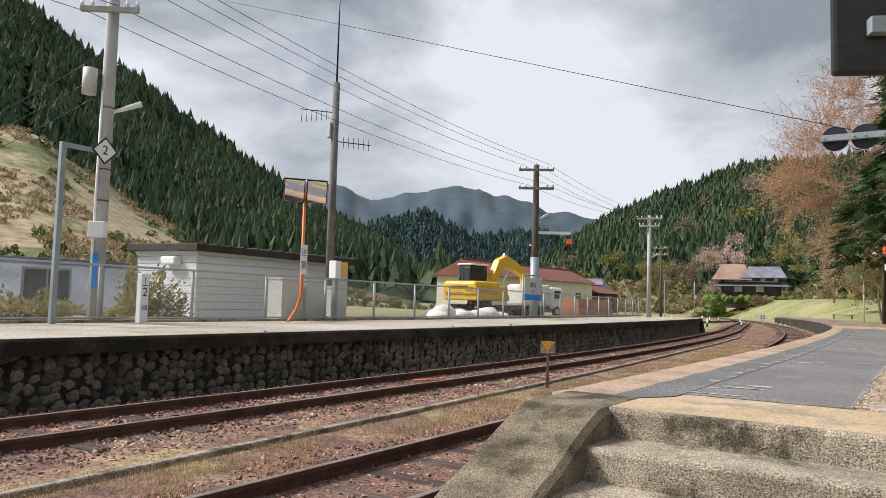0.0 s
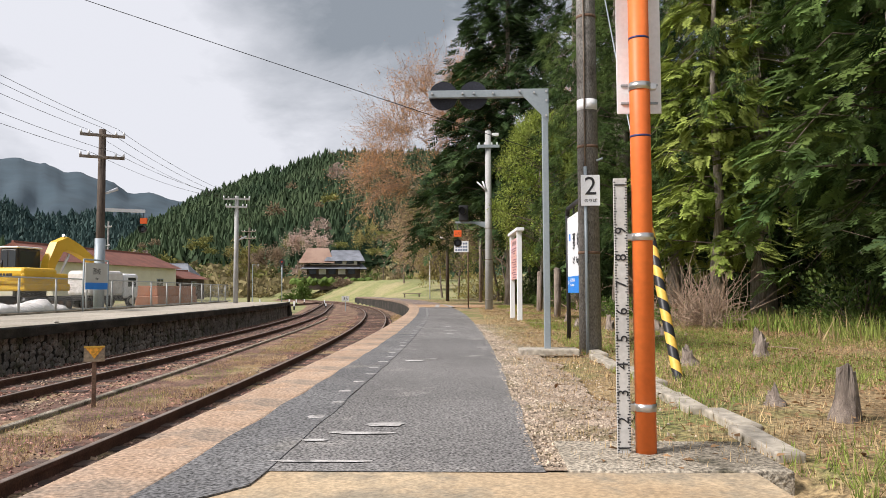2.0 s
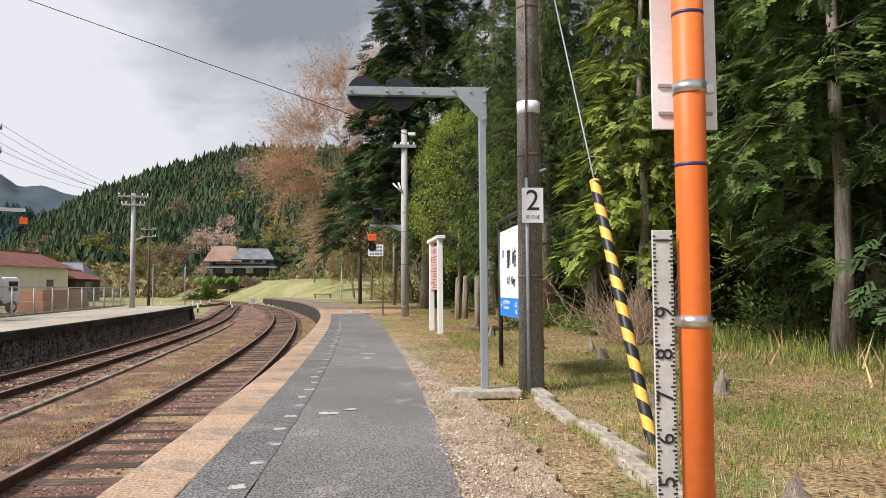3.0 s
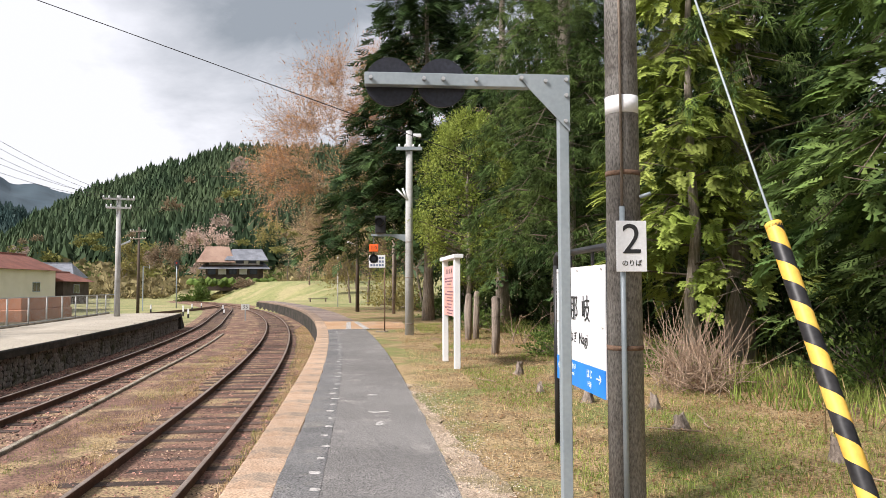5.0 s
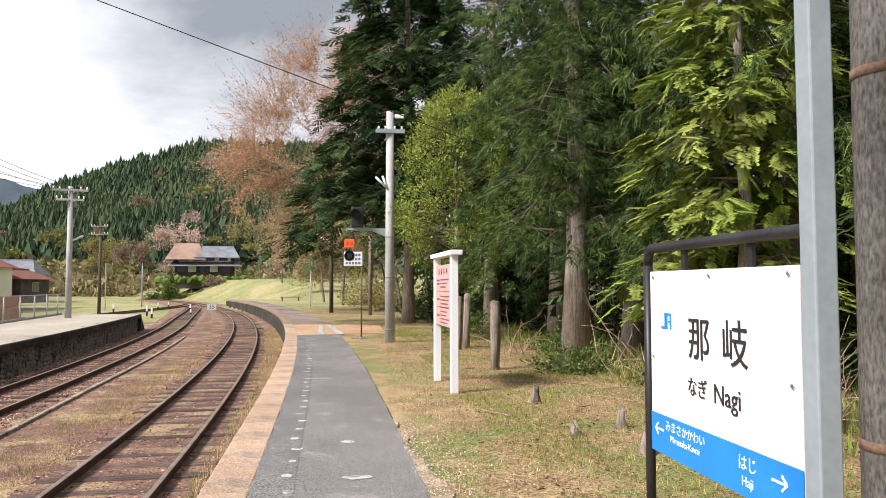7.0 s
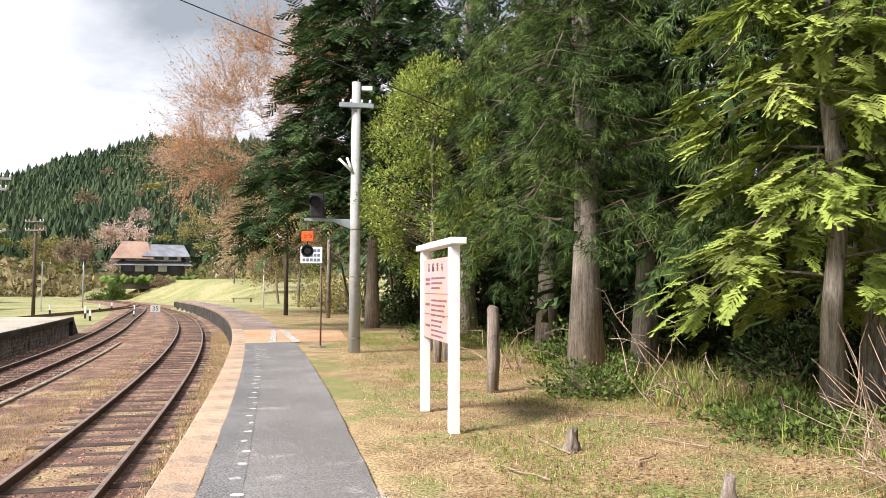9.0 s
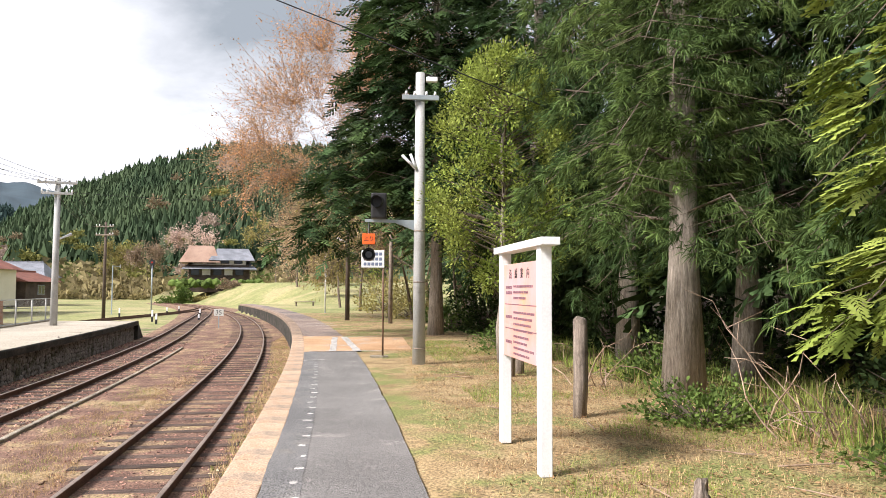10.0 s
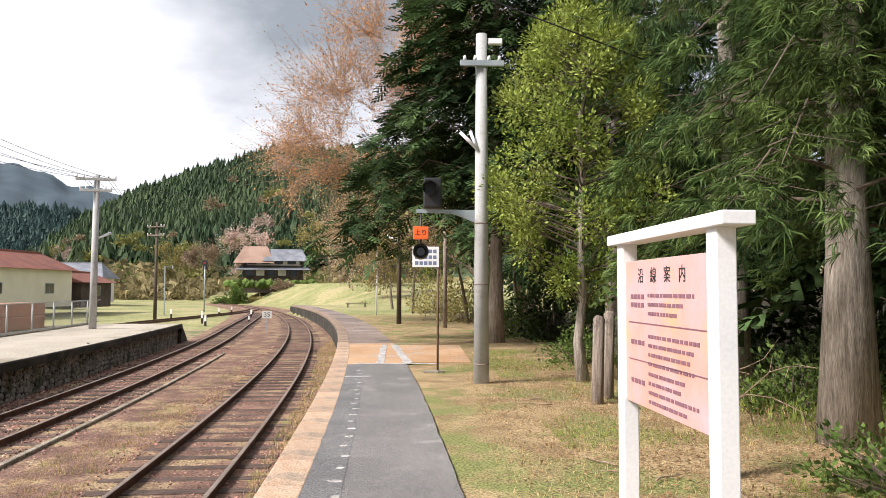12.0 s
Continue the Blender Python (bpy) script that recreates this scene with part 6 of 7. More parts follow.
# the diamond sign on its L-shaped post, the quarter post and cabinets


def diamond_post(at, digit, h, arm, label):
    th = thing("diamond_sign_post", at, label, "railway sign")
    part("post", box(-0.045, 0.045, -0.045, 0.045, 0, h, 0.005), M_GALV, th)
    part("arm", box(-0.03, 0.03, -0.04, arm, h - 0.08, h, 0.005), M_GALV, th)
    d = part("diamond", box(-0.005, 0.005, -0.15, 0.15, -0.15, 0.15, 0.002), M_WHITE, th, "white diamond plate with black border")
    d.matrix_local = pose(0.05, arm + 0.05, h - 0.02, 45)
    e = part("diamond_border", box(-0.004, 0.0, -0.18, 0.18, -0.18, 0.18), M_BLACK, th)
    e.matrix_local = pose(0.045, arm + 0.05, h - 0.02, 45)
    lettering(digit, 0.24, M_INK, "digit", th, pose(0.057, arm + 0.05, h - 0.02) @ pose(0, 0, 0, 90, 0, 90))
    return th


diamond_post((-12.15, 7.0, OPP), "2", 3.15, 0.7, "grey steel post with a white diamond number sign")
diamond_post((-24.5, 84, 0.0), "4", 4.6, 1.9, "grey steel post with a small diamond sign")
qp = thing("quarter_post", (-12.35, 8.85, OPP - 0.02), "white distance post with black figures", "distance post")
part("post", box(-0.07, 0.07, -0.085, 0.085, 0, 0.98, 0.01), M_WHITE, qp)
for w_, z, s_ in (("1", 0.84, 0.17), ("2", 0.62, 0.24), ("38", 0.32, 0.14)):
    lettering(w_, s_, M_INK, "figure", qp, pose(0.0715, 0, z) @ pose(0, 0, 0, 90, 0, 90))
part("bar", box(0.069, 0.073, -0.06, 0.06, 0.745, 0.76), M_INK, qp)


def cabinet(at, w, d, h, label, turn=0):
    th = thing("equipment_cabinet", at, label, "cabinet", turn=turn)
    part("body", box(-d / 2, d / 2, -w / 2, w / 2, 0, h, 0.012), M_CABINET, th)
    part("lid", box(-d / 2 - 0.02, d / 2 + 0.02, -w / 2 - 0.02, w / 2 + 0.02, h, h + 0.04, 0.008), M_CABINET, th)
    part("door", box(d / 2, d / 2 + 0.014, -w / 2 + 0.04, w / 2 - 0.04, 0.06, h - 0.05, 0.004), M_CABINET, th)
    part("handle", box(d / 2 + 0.014, d / 2 + 0.03, w / 2 - 0.16, w / 2 - 0.13, h * 0.45, h * 0.6, 0.004), M_STEEL, th)
    return th


cabinet((-13.3, 13.6, OPP - 0.02), 0.75, 0.5, 1.05, "pale grey steel cabinet behind the fence")
cabinet((-13.3, 14.45, OPP - 0.02), 0.75, 0.5, 1.03, "pale grey steel cabinet behind the fence")
cabinet((-13.5, 15.7, OPP - 0.02), 0.5, 0.4, 0.9, "small pale grey cabinet behind the fence")
yb = thing("yellow_box_post", (-13.0, 15.1, OPP - 0.02), "grey post with a white and yellow box on top", "signal box")
part("post", box(-0.06, 0.06, -0.06, 0.06, 0, 1.15, 0.006), M_GALV, yb)
part("box", box(-0.12, 0.12, -0.12, 0.1, 1.15, 1.62, 0.012), M_WHITE, yb)
part("panel", box(-0.1, 0.13, 0.1, 0.36, 1.22, 1.6, 0.012), M_YELLOW, yb, "yellow panel")


def shed():
    th = thing("shed", (-19.6, 17.2, OPP - 0.05), "long white corrugated shed with a dark roof", "shed", turn=-3)
    part("wall", box(-0.5, 2.5, -3.1, 3.1, 0, 2.0, 0.01), M_CABINET, th)
    n_ = 9
    for k in range(n_):
        z = 0.0 + 2.0 * k / n_
        part("siding_board", box(2.5, 2.53, -3.12, 3.12, z + 0.012, z + 2.0 / n_ - 0.008, 0.006), M_SIDING, th)
        part("siding_board", box(-0.5, 2.5, -3.13, -3.1, z + 0.012, z + 2.0 / n_ - 0.008, 0.006), M_SIDING, th)
    bm = box(-0.75, 2.8, -3.35, 3.4, -0.1, 0.1, 0.01)
    bmesh.ops.transform(bm, matrix=pose(0, 0, 2.02, -0.6, 1.2), verts=bm.verts[:])
    r_ = part("roof", bm, M_BROWNROOF, th, "dark flat roof with a deep edge")
    for k in range(14):
        bm = box(-0.75, 2.84, -0.03, 0.03, 0.1, 0.15, 0.008)
        bmesh.ops.transform(bm, matrix=pose(0, -3.2 + 0.5 * k, 2.02, -0.6, 1.2), verts=bm.verts[:])
        part("roof_rib", bm, M_BROWNROOF, r_)
    part("vent_hood", box(1.1, 1.8, -3.4, -3.12, 1.5, 1.75, 0.05), M_WHITE, th, "white vent hood")
    return th


shed()


def hip_roof(cx0, cx1, cy0, cy1, z0, z1, inset):
    bm = bmesh.new()
    my = (cy0 + cy1) / 2
    a = [bm.verts.new(p) for p in ((cx0, cy0, z0), (cx1, cy0, z0), (cx1, cy1, z0), (cx0, cy1, z0), (cx0 + inset, my, z1), (cx1 - inset, my, z1))]
    for f in ((0, 1, 5, 4), (1, 2, 5), (2, 3, 4, 5), (3, 0, 4), (3, 2, 1, 0)):
        bm.faces.new([a[k] for k in f])
    return bm


def gable_house(at, L, W, H, ridge, wall, roof, label, turn, over=0.5, inset=0.0, windows=2):
    th = thing("house", at, label, "house", turn=turn)
    part("wall", box(-L / 2, L / 2, -W / 2, W / 2, -0.3, H, 0.01), wall, th)
    bm = hip_roof(-L / 2 - over, L / 2 + over, -W / 2 - over, W / 2 + over, H, H + ridge, inset)
    r_ = part("roof", bm, roof, th)
    part("ridge", box(-L / 2 + inset - over, L / 2 - inset + over, -0.12, 0.12, H + ridge - 0.05, H + ridge + 0.12, 0.02), roof, r_)
    for k in range(windows):
        x = -L / 2 + L * (k + 0.5) / windows
        w_ = part("window", box(x - 0.7, x + 0.7, -W / 2 - 0.04, -W / 2 + 0.02, 0.9, 1.9, 0.01), M_GALV, th)
        part("pane", box(x - 0.62, x - 0.03, -W / 2 - 0.05, -W / 2 - 0.035, 0.97, 1.83), M_GLASS, w_)
        part("pane", box(x + 0.03, x + 0.62, -W / 2 - 0.05, -W / 2 - 0.035, 0.97, 1.83), M_GLASS, w_)
    return th


gable_house((-38.7, 76, 1.1), 22, 7, 3.1, 1.7, M_CREAM, M_REDROOF, "long cream storehouse with a red iron roof", 85, 0.5, 0.0, 3)
gable_house((-36.6, 92, 0.9), 6, 5, 2.2, 1.1, M_DARKWOOD, M_REDROOF, "low lean-to with a rusty red roof", 86, 0.5, 0.0, 1)
gable_house((-58, 112, 0.8), 13, 8, 3.6, 2.2, M_PLASTER, M_GREYROOF, "white house with a grey tiled roof", 12, 0.7, 1.2, 3)
gable_house((-51, 122, 0.8), 10, 8, 3.2, 2.2, M_PLASTER, M_GREYROOF, "white house with a grey tiled roof", 8, 0.7, 1.4, 3)
gable_house((-24.2, 13.4, 0.2), 6, 7, 0.6, 1.6, M_PLASTER, M_GREYROOF, "low house with a grey tiled roof behind the fence", 85, 0.6, 0.8, 2)


def farmhouse():
    x, y = -27.6, 151
    z = ground_z(x, y) + 1.7
    th = thing("farmhouse", (x, y, z), "old two-storey farmhouse with tiled and brown iron roofs", "house", turn=8)
    th.scale = (1.0, 1.0, 0.8)
    part("wall", box(-5.2, 5.2, -3.5, 3.5, -3.4, 2.7, 0.02), M_DARKWOOD, th, "dark timber walls")
    part("upper_wall", box(-4.6, 4.6, -3.0, 3.0, 2.7, 4.3, 0.02), M_PLASTER, th, "white plaster upper wall")
    part("eaves_roof", hip_roof(-6.4, 6.6, -5.2, 5.2, 1.7, 3.6, 1.4), M_GREYROOF, th, "grey tiled lower roof")
    part("main_roof", hip_roof(-1.8, 6.2, -4.6, 4.4, 3.7, 6.6, 1.2), M_GREYROOF, th, "grey tiled main roof")
    part("iron_roof", hip_roof(-6.8, 0.2, -4.8, 4.6, 3.2, 7.2, 1.4), M_THATCH, th, "brown iron roof over old thatch")
    for k in range(4):
        w_ = part("window", box(-4.4 + 2.3 * k, -2.9 + 2.3 * k, -3.08, -2.98, 3.0, 3.9, 0.01), M_DARKWOOD, th)
        part("pane", box(-4.3 + 2.3 * k, -3.0 + 2.3 * k, -3.1, -3.07, 3.08, 3.82), M_GLASS, w_)
    for k in range(5):
        part("shoji_panel", box(-4.8 + 1.9 * k, -3.4 + 1.9 * k, -3.58, -3.49, 0.4, 1.9, 0.01), M_PLASTER if k % 2 else M_GLASS, th)
    hedge = bmesh.new()
    for k in range(26):
        own = bmesh.new()
        bmesh.ops.create_icosphere(own, subdivisions=1, radius=1.0)
        for v in own.verts:
            v.co = v.co * 0.9 + Vector(noise.noise_vector(v.co * 2 + Vector((k * 2.7, 0, 0)))) * 0.35
            v.co += Vector((-7.5 + 0.6 * k, -6.2 + 0.5 * math.sin(k * 1.9), -1.5 + 0.35 * math.sin(k * 2.7)))
        join(hedge, own)
    tagged(part("hedge", hedge, M_SHRUB, th, "uneven clipped green hedge"), kind="stuff")
    return th


farmhouse()


def excavator():
    th = thing("excavator", (-19.5, 33.95, 0.70), "yellow hydraulic excavator with raised boom and black cab", "excavator", turn=82)
    # local x: forward; the boom reaches forward
    th.scale = (0.93, 0.93, 0.93)
    for s in (-1, 1):
        tr = part("crawler", box(-1.55, 1.55, s * 0.95 - 0.26, s * 0.95 + 0.26, 0.0, 0.7, 0.2), M_BLACK, th, "black rubber crawler")
        for k in range(5):
            part("roller", tube([(-1.1 + 0.55 * k, s * 0.95 - 0.28, 0.3), (-1.1 + 0.55 * k, s * 0.95 + 0.28, 0.3)], 0.17, 12), M_RUST, tr)
    part("turntable", tube([(0, 0, 0.65), (0, 0, 0.95)], 0.7, 20), M_BLACK, th)
    bm = box(-1.75, 1.25, -1.2, 1.2, 0.92, 1.28, 0.08)
    box(-1.85, 0.35, -1.2, 1.2, 1.2, 1.98, 0.16, bm)
    box(-1.85, 1.1, -1.2, -0.3, 1.2, 1.75, 0.1, bm)
    body = part("body", bm, M_EXC, th, "rounded yellow engine housing")
    bm = bmesh.new()
    for k in range(7):
        box(-1.862, -1.845, -0.6 + 0.17 * k, -0.6 + 0.17 * k + (0.12 if k % 3 else 0.14), 1.55, 1.71, 0, bm)
    part("maker_bars", bm, M_INK, body)
    part("exhaust", tube([(-1.2, 0.5, 1.9), (-1.2, 0.5, 2.35)], 0.05, 10), M_BLACK, body)
    cab = part("cab_frame", box(-0.55, 1.0, 0.25, 1.2, 1.22, 2.95, 0.1), M_BLACK, th, "black cab frame")
    part("cab_roof", box(-0.6, 1.05, 0.2, 1.25, 2.93, 3.02, 0.04), M_WHITE, cab, "pale cab roof")
    for x0, x1 in ((0.33, 0.7), (0.76, 1.12)):
        part("cab_window", box(-0.565, -0.545, x0, x1, 2.0, 2.8, 0.01), M_GLASS, cab, "dark glass")
    part("windscreen", box(-0.4, 0.85, 0.235, 0.252, 1.8, 2.8, 0.01), M_GLASS, cab, "dark glass")

    def beam(name, pts, w, widths, material):
        bm = bmesh.new()
        rows = []
        for i, (x, z) in enumerate(pts):
            a = Vector((x, 0, z))
            d = (Vector((*[pts[min(i + 1, len(pts) - 1)][0]], 0, pts[min(i + 1, len(pts) - 1)][1])) - Vector((pts[max(i - 1, 0)][0], 0, pts[max(i - 1, 0)][1]))).normalized()
            nrm = Vector((-d.z, 0, d.x)) * widths[i]
            rows.append([bm.verts.new(a + nrm + Vector((0, -w, 0))), bm.verts.new(a + nrm + Vector((0, w, 0))), bm.verts.new(a - nrm + Vector((0, w, 0))), bm.verts.new(a - nrm + Vector((0, -w, 0)))])
        for a, b in zip(rows, rows[1:]):
            for k in range(4):
                bm.faces.new((a[k], a[(k + 1) % 4], b[(k + 1) % 4], b[k]))
        bm.faces.new(rows[0][::-1])
        bm.faces.new(rows[-1])
        bmesh.ops.recalc_face_normals(bm, faces=bm.faces[:])
        return part(name, bm, material, th)
    beam("boom", [(0.9, 1.35), (1.25, 2.3), (1.75, 3.1), (2.3, 3.3), (3.2, 3.05), (4.3, 2.55)], 0.2, [0.2, 0.27, 0.33, 0.33, 0.26, 0.17], M_EXC)
    beam("arm", [(4.05, 2.75), (4.35, 2.45), (4.4, 1.5), (4.3, 0.75)], 0.16, [0.14, 0.24, 0.19, 0.12], M_EXC)
    part("boom_cylinder", tube([(1.5, -0.26, 1.35), (2.3, -0.26, 2.75)], 0.07, 10), M_STEEL, th)
    part("arm_cylinder", tube([(2.2, 0, 3.7), (4.1, 0, 2.95)], 0.065, 10), M_STEEL, th)
    bm = box(3.75, 4.55, -0.45, 0.45, 0.0, 0.65, 0.12)
    part("bucket", bm, M_RUST, th, "worn steel bucket")
    return th


excavator()
# heap of white sacks in front of it
rng_b = random.Random(6)
for k in range(9):
    bm = bmesh.new()
    bmesh.ops.create_icosphere(bm, subdivisions=2, radius=0.5)
    for v in bm.verts:
        v.co += Vector(noise.noise_vector(v.co * 2 + Vector((k * 3.1, 0, 0)))) * 0.14
    sk = part("white_sack", bm, M_SHEET, None, "", True)
    sk.matrix_world = pose(-16.6 + rng_b.uniform(-0.8, 0.6), 25.2 + 0.62 * k, 0.80, 0, 0, rng_b.uniform(0, 180)) @ Matrix.Diagonal((rng_b.uniform(0.8, 1.4), rng_b.uniform(0.8, 1.4), rng_b.uniform(0.5, 1.2), 1))
    tagged(sk, "crumpled white sack lying behind the fence", "sack", "white sacks behind the fence")

# name board of the far platform
ns = thing("platform_sign", (-13.1, 27.2, OPP), "weathered name board, white over blue, on the far platform", "station sign", turn=-3)
for y in (-0.75, 0.75):
    part("leg", tube([(0, y, 0), (0, y, 1.75)], 0.03, 10), M_GALV, ns)
part("top_rail", tube([(0, -0.75, 1.75), (0, 0.75, 1.75)], 0.03, 10), M_GALV, ns)
pn = part("panel", box(0.0, 0.03, -0.68, 0.68, 0.75, 1.65, 0.004), M_CABINET, ns, "pale panel")
part("blue_band", box(0.028, 0.034, -0.68, 0.68, 0.75, 0.98), M_BLUE, pn)
lettering("那岐", 0.24, M_INK, "kanji", pn, pose(0.032, 0, 1.35) @ pose(0, 0, 0, 90, 0, 90))
lettering("Nagi", 0.1, M_INK, "letters", pn, pose(0.032, 0, 1.12) @ pose(0, 0, 0, 90, 0, 90))


def van():
    th = thing("van", (-18.3, 38.2, 0.78), "white covered light truck parked behind the fence", "truck", turn=75)
    part("cargo_cover", box(-1.7, 0.5, -0.7, 0.7, 0.55, 1.75, 0.15), M_SHEET, th, "pale cargo cover")
    cb = part("cab", box(0.5, 1.6, -0.7, 0.7, 0.4, 1.65, 0.16), M_WHITE, th, "white cab")
    part("windscreen", box(1.5, 1.62, -0.58, 0.58, 1.0, 1.5, 0.03), M_GLASS, cb)
    part("side_window", box(0.8, 1.35, -0.715, -0.69, 1.0, 1.45, 0.01), M_GLASS, cb)
    part("chassis", box(-1.65, 1.5, -0.6, 0.6, 0.32, 0.56, 0.02), M_BLACK, th)
    for x in (-1.1, 1.05):
        for s in (-1, 1):
            w_ = part("wheel", tube([(x, s * 0.55, 0.28), (x, s * 0.72, 0.28)], 0.28, 18), M_BLACK, th)
            part("rim", tube([(x, s * 0.70, 0.28), (x, s * 0.73, 0.28)], 0.16, 14), M_STEEL, w_)
    return th


van()
# stacked rust-red steel beyond the fence
for k in range(2):
    sb = box(-0.6, 0.6, -3.4, 3.4, 0, 0.55, 0.03)
    ob = part("steel_sheet_pile", sb, M_RUSTRED)
    ob.matrix_world = pose(-17.5 - 0.3 * k, 44.0 + 0.6 * k, 0.74 + 0.55 * k, 0, 0, 4)
    tagged(ob, "stack of rust-red steel sheets behind the fence", "steel stack")

# ---- along the track ----
mk = thing("marker_post", (-5.23, 11.9, -0.12), "short rusty post with a yellow triangle marker plate", "railway marker")
part("post", box(-0.025, 0.025, -0.025, 0.025, 0, 0.72, 0.004), M_RUST, mk)
pl_ = part("plate", box(-0.125, 0.125, -0.034, -0.026, 0.70, 0.90, 0.003), mat("grey_marker", (0.26, 0.2, 0.14), (0.36, 0.29, 0.2), 5, 30, 0.8, 0.05), mk, "weathered plate")
bm = bmesh.new()
a = [bm.verts.new((x, -0.038, z)) for x, z in ((-0.11, 0.885), (0.11, 0.885), (0, 0.74))]
bm.faces.new(a[::-1])
part("triangle", bm, mat("marker_orange", (0.75, 0.33, 0.03), (0.8, 0.4, 0.05), 5, 30, 0.6, 0.02), pl_, "yellow-orange triangle")
part("edge_strip", box(-0.125, 0.125, -0.04, -0.03, 0.885, 0.905), M_YELLOW, pl_)
mk.rotation_euler.z = radians(22)

rod = part("red_rod", tube([(-0.32, 0, 0), (0.32, 0, 0.02)], 0.022, 8), mat("faded_red", (0.55, 0.12, 0.08), (0.62, 0.2, 0.15), 4, 20, 0.7, 0.02))
rod.matrix_world = pose(t1(11) + 0.1, 11.0, 0.03, 0, 0, 35)
tagged(rod, "faded red rod lying between the rails", "rod")

sp = thing("speed_board", (-9.85, 59, -0.08), "white speed board with black figures between the tracks", "speed sign")
part("leg", box(-0.03, 0.03, -0.02, 0.02, 0, 0.85), M_GALV, sp)
pb = part("board", box(-0.29, 0.29, -0.035, -0.02, 0.82, 1.24, 0.004), M_CABINET, sp)
lettering("35", 0.40, M_INK, "figures", pb, pose(0, -0.0365, 1.03, 90))
for x, y, h in ((-15.5, 66, 0.75), (-16.9, 70, 0.9), (-13.9, 72, 0.5), (-16.0, 82, 0.7), (-20.5, 88, 0.7), (-22.5, 80, 0.8), (-21.8, 98, 0.6)):
    st = thing("white_stake", (x, y, -0.08), "short white and black stake beside the rails", "stake", "white stakes beside the rails")
    part("stake", box(-0.06, 0.06, -0.06, 0.06, 0, h, 0.01), M_WHITE, st)
    part("foot", box(-0.065, 0.065, -0.065, 0.065, 0, h * 0.45, 0.01), M_BLACK, st)


def signal(at, h, label):
    th = thing("railway_signal", at, label, "railway signal")
    part("mast", tube([(0, 0, 0), (0, 0, h)], 0.07, 10), M_GALV, th)
    part("head", tube([(0, -0.1, h - 0.3), (0, 0.02, h - 0.3)], 0.33, 18), M_BLACK, th, "round black signal backplate")
    part("head_box", box(-0.2, 0.2, -0.06, 0.1, h - 1.0, h - 0.25, 0.05), M_BLACK, th)
    part("lens", tube([(0, -0.11, h - 0.3), (0, -0.13, h - 0.3)], 0.1, 12), plain("red_lens", (0.35, 0.03, 0.02), 0.2), th)
    return th


signal((-24.0, 95, 0.0), 5.6, "black railway signal on a thin grey mast")
# notice plate on a thin post
nb = thing("notice_plate", (-0.36, 28.9, TOP - 0.05), "small white notice plate on a thin rusty post", "notice sign")
part("base", box(-0.28, 0.12, -0.12, 0.12, 0, 0.06, 0.01), M_CONC, nb)
part("post", tube([(0, 0, 0.05), (0, 0, 2.48)], 0.022, 10), M_RUST, nb)
pp = part("plate", box(-0.5, 0.02, -0.034, -0.024, 2.06, 2.46, 0.004), M_WHITE, nb, "white plate with dark rows of writing")
r_ = random.Random(2)
for q in range(3):
    bm = bmesh.new()
    for c in range(5):
        x = -0.45 + 0.088 * c
        box(x, x + 0.066, -0.0365, -0.033, 2.37 - 0.115 * q - 0.035, 2.37 - 0.115 * q + 0.035, 0, bm)
    part("text_line", bm, plain("blue_grey_ink", (0.16, 0.2, 0.3), 0.6), pp)

# old timber fence posts and stumps


def timber_post(at, h, r, seed, label):
    bm = tube([(0, 0, -0.2), (0.01, 0, h * 0.4), (0, 0.01, h * 0.97), (0, 0, h)], [r, r * 0.97, r * 0.93, r * 0.6], 14)
    for v in bm.verts:
        an = math.atan2(v.co.y, v.co.x)
        v.co += Vector((math.cos(an), math.sin(an), 0)) * r * 0.3 * noise.noise((an * 3, v.co.z * 0.7, seed))
    ob = part("timber_post", bm, M_GREYWOOD)
    ob.matrix_world = pose(*at, random.uniform(-2, 2), random.uniform(-2, 2), seed * 50)
    return tagged(ob, label, "post", "old timber posts")


for k, (x, y, h) in enumerate(((1.84, 20.75, 1.22), (1.8, 24.9, 1.25), (2.08, 25.4, 1.3))):
    timber_post((x, y, ground_z(x, y) - 0.02), h, 0.085, k + 1, "weathered grey split timber post in the grass")


def stump(at, h, r, seed):
    bm = tube([(0, 0, -0.1), (0, 0, 0.02), (0.01, 0, h * 0.5), (0.0, 0.01, h)], [r * 2.0, r * 1.6, r * 1.0, r * 0.8], 20)
    for v in bm.verts:
        an = math.atan2(v.co.y, v.co.x)
        v.co += Vector((math.cos(an), math.sin(an), 0)) * r * 0.6 * noise.noise((an * 3.5, v.co.z * 2, seed))
        if v.co.z > h * 0.9:
            v.co.z += 0.11 * noise.noise((v.co.x * 20, v.co.y * 20, seed))
    ob = part("tree_stump", bm, M_GREYWOOD)
    ob.matrix_world = pose(*at, random.uniform(-6, 6), random.uniform(-6, 6), seed * 40)
    return tagged(ob, "small weathered grey tree stump in the grass", "stump", "stumps in the grass")


for k, (x, y, h, r) in enumerate(((1.46, 5.98, 0.25, 0.045), (1.32, 6.45, 0.07, 0.035), (1.5, 8.6, 0.14, 0.05), (2.4, 9.4, 0.16, 0.05), (2.1, 15.3, 0.2, 0.04), (1.9, 14.2, 0.14, 0.05), (1.5, 15.0, 0.12, 0.04), (2.5, 13.6, 0.15, 0.05), (1.6, 17.0, 0.18, 0.05), (2.3, 12.4, 0.12, 0.06), (3.0, 11.0, 0.18, 0.05))):
    stump((x, y, ground_z(x, y)), h, r, k + 1)

# fallen sticks on the lawn
rng_k = random.Random(12)
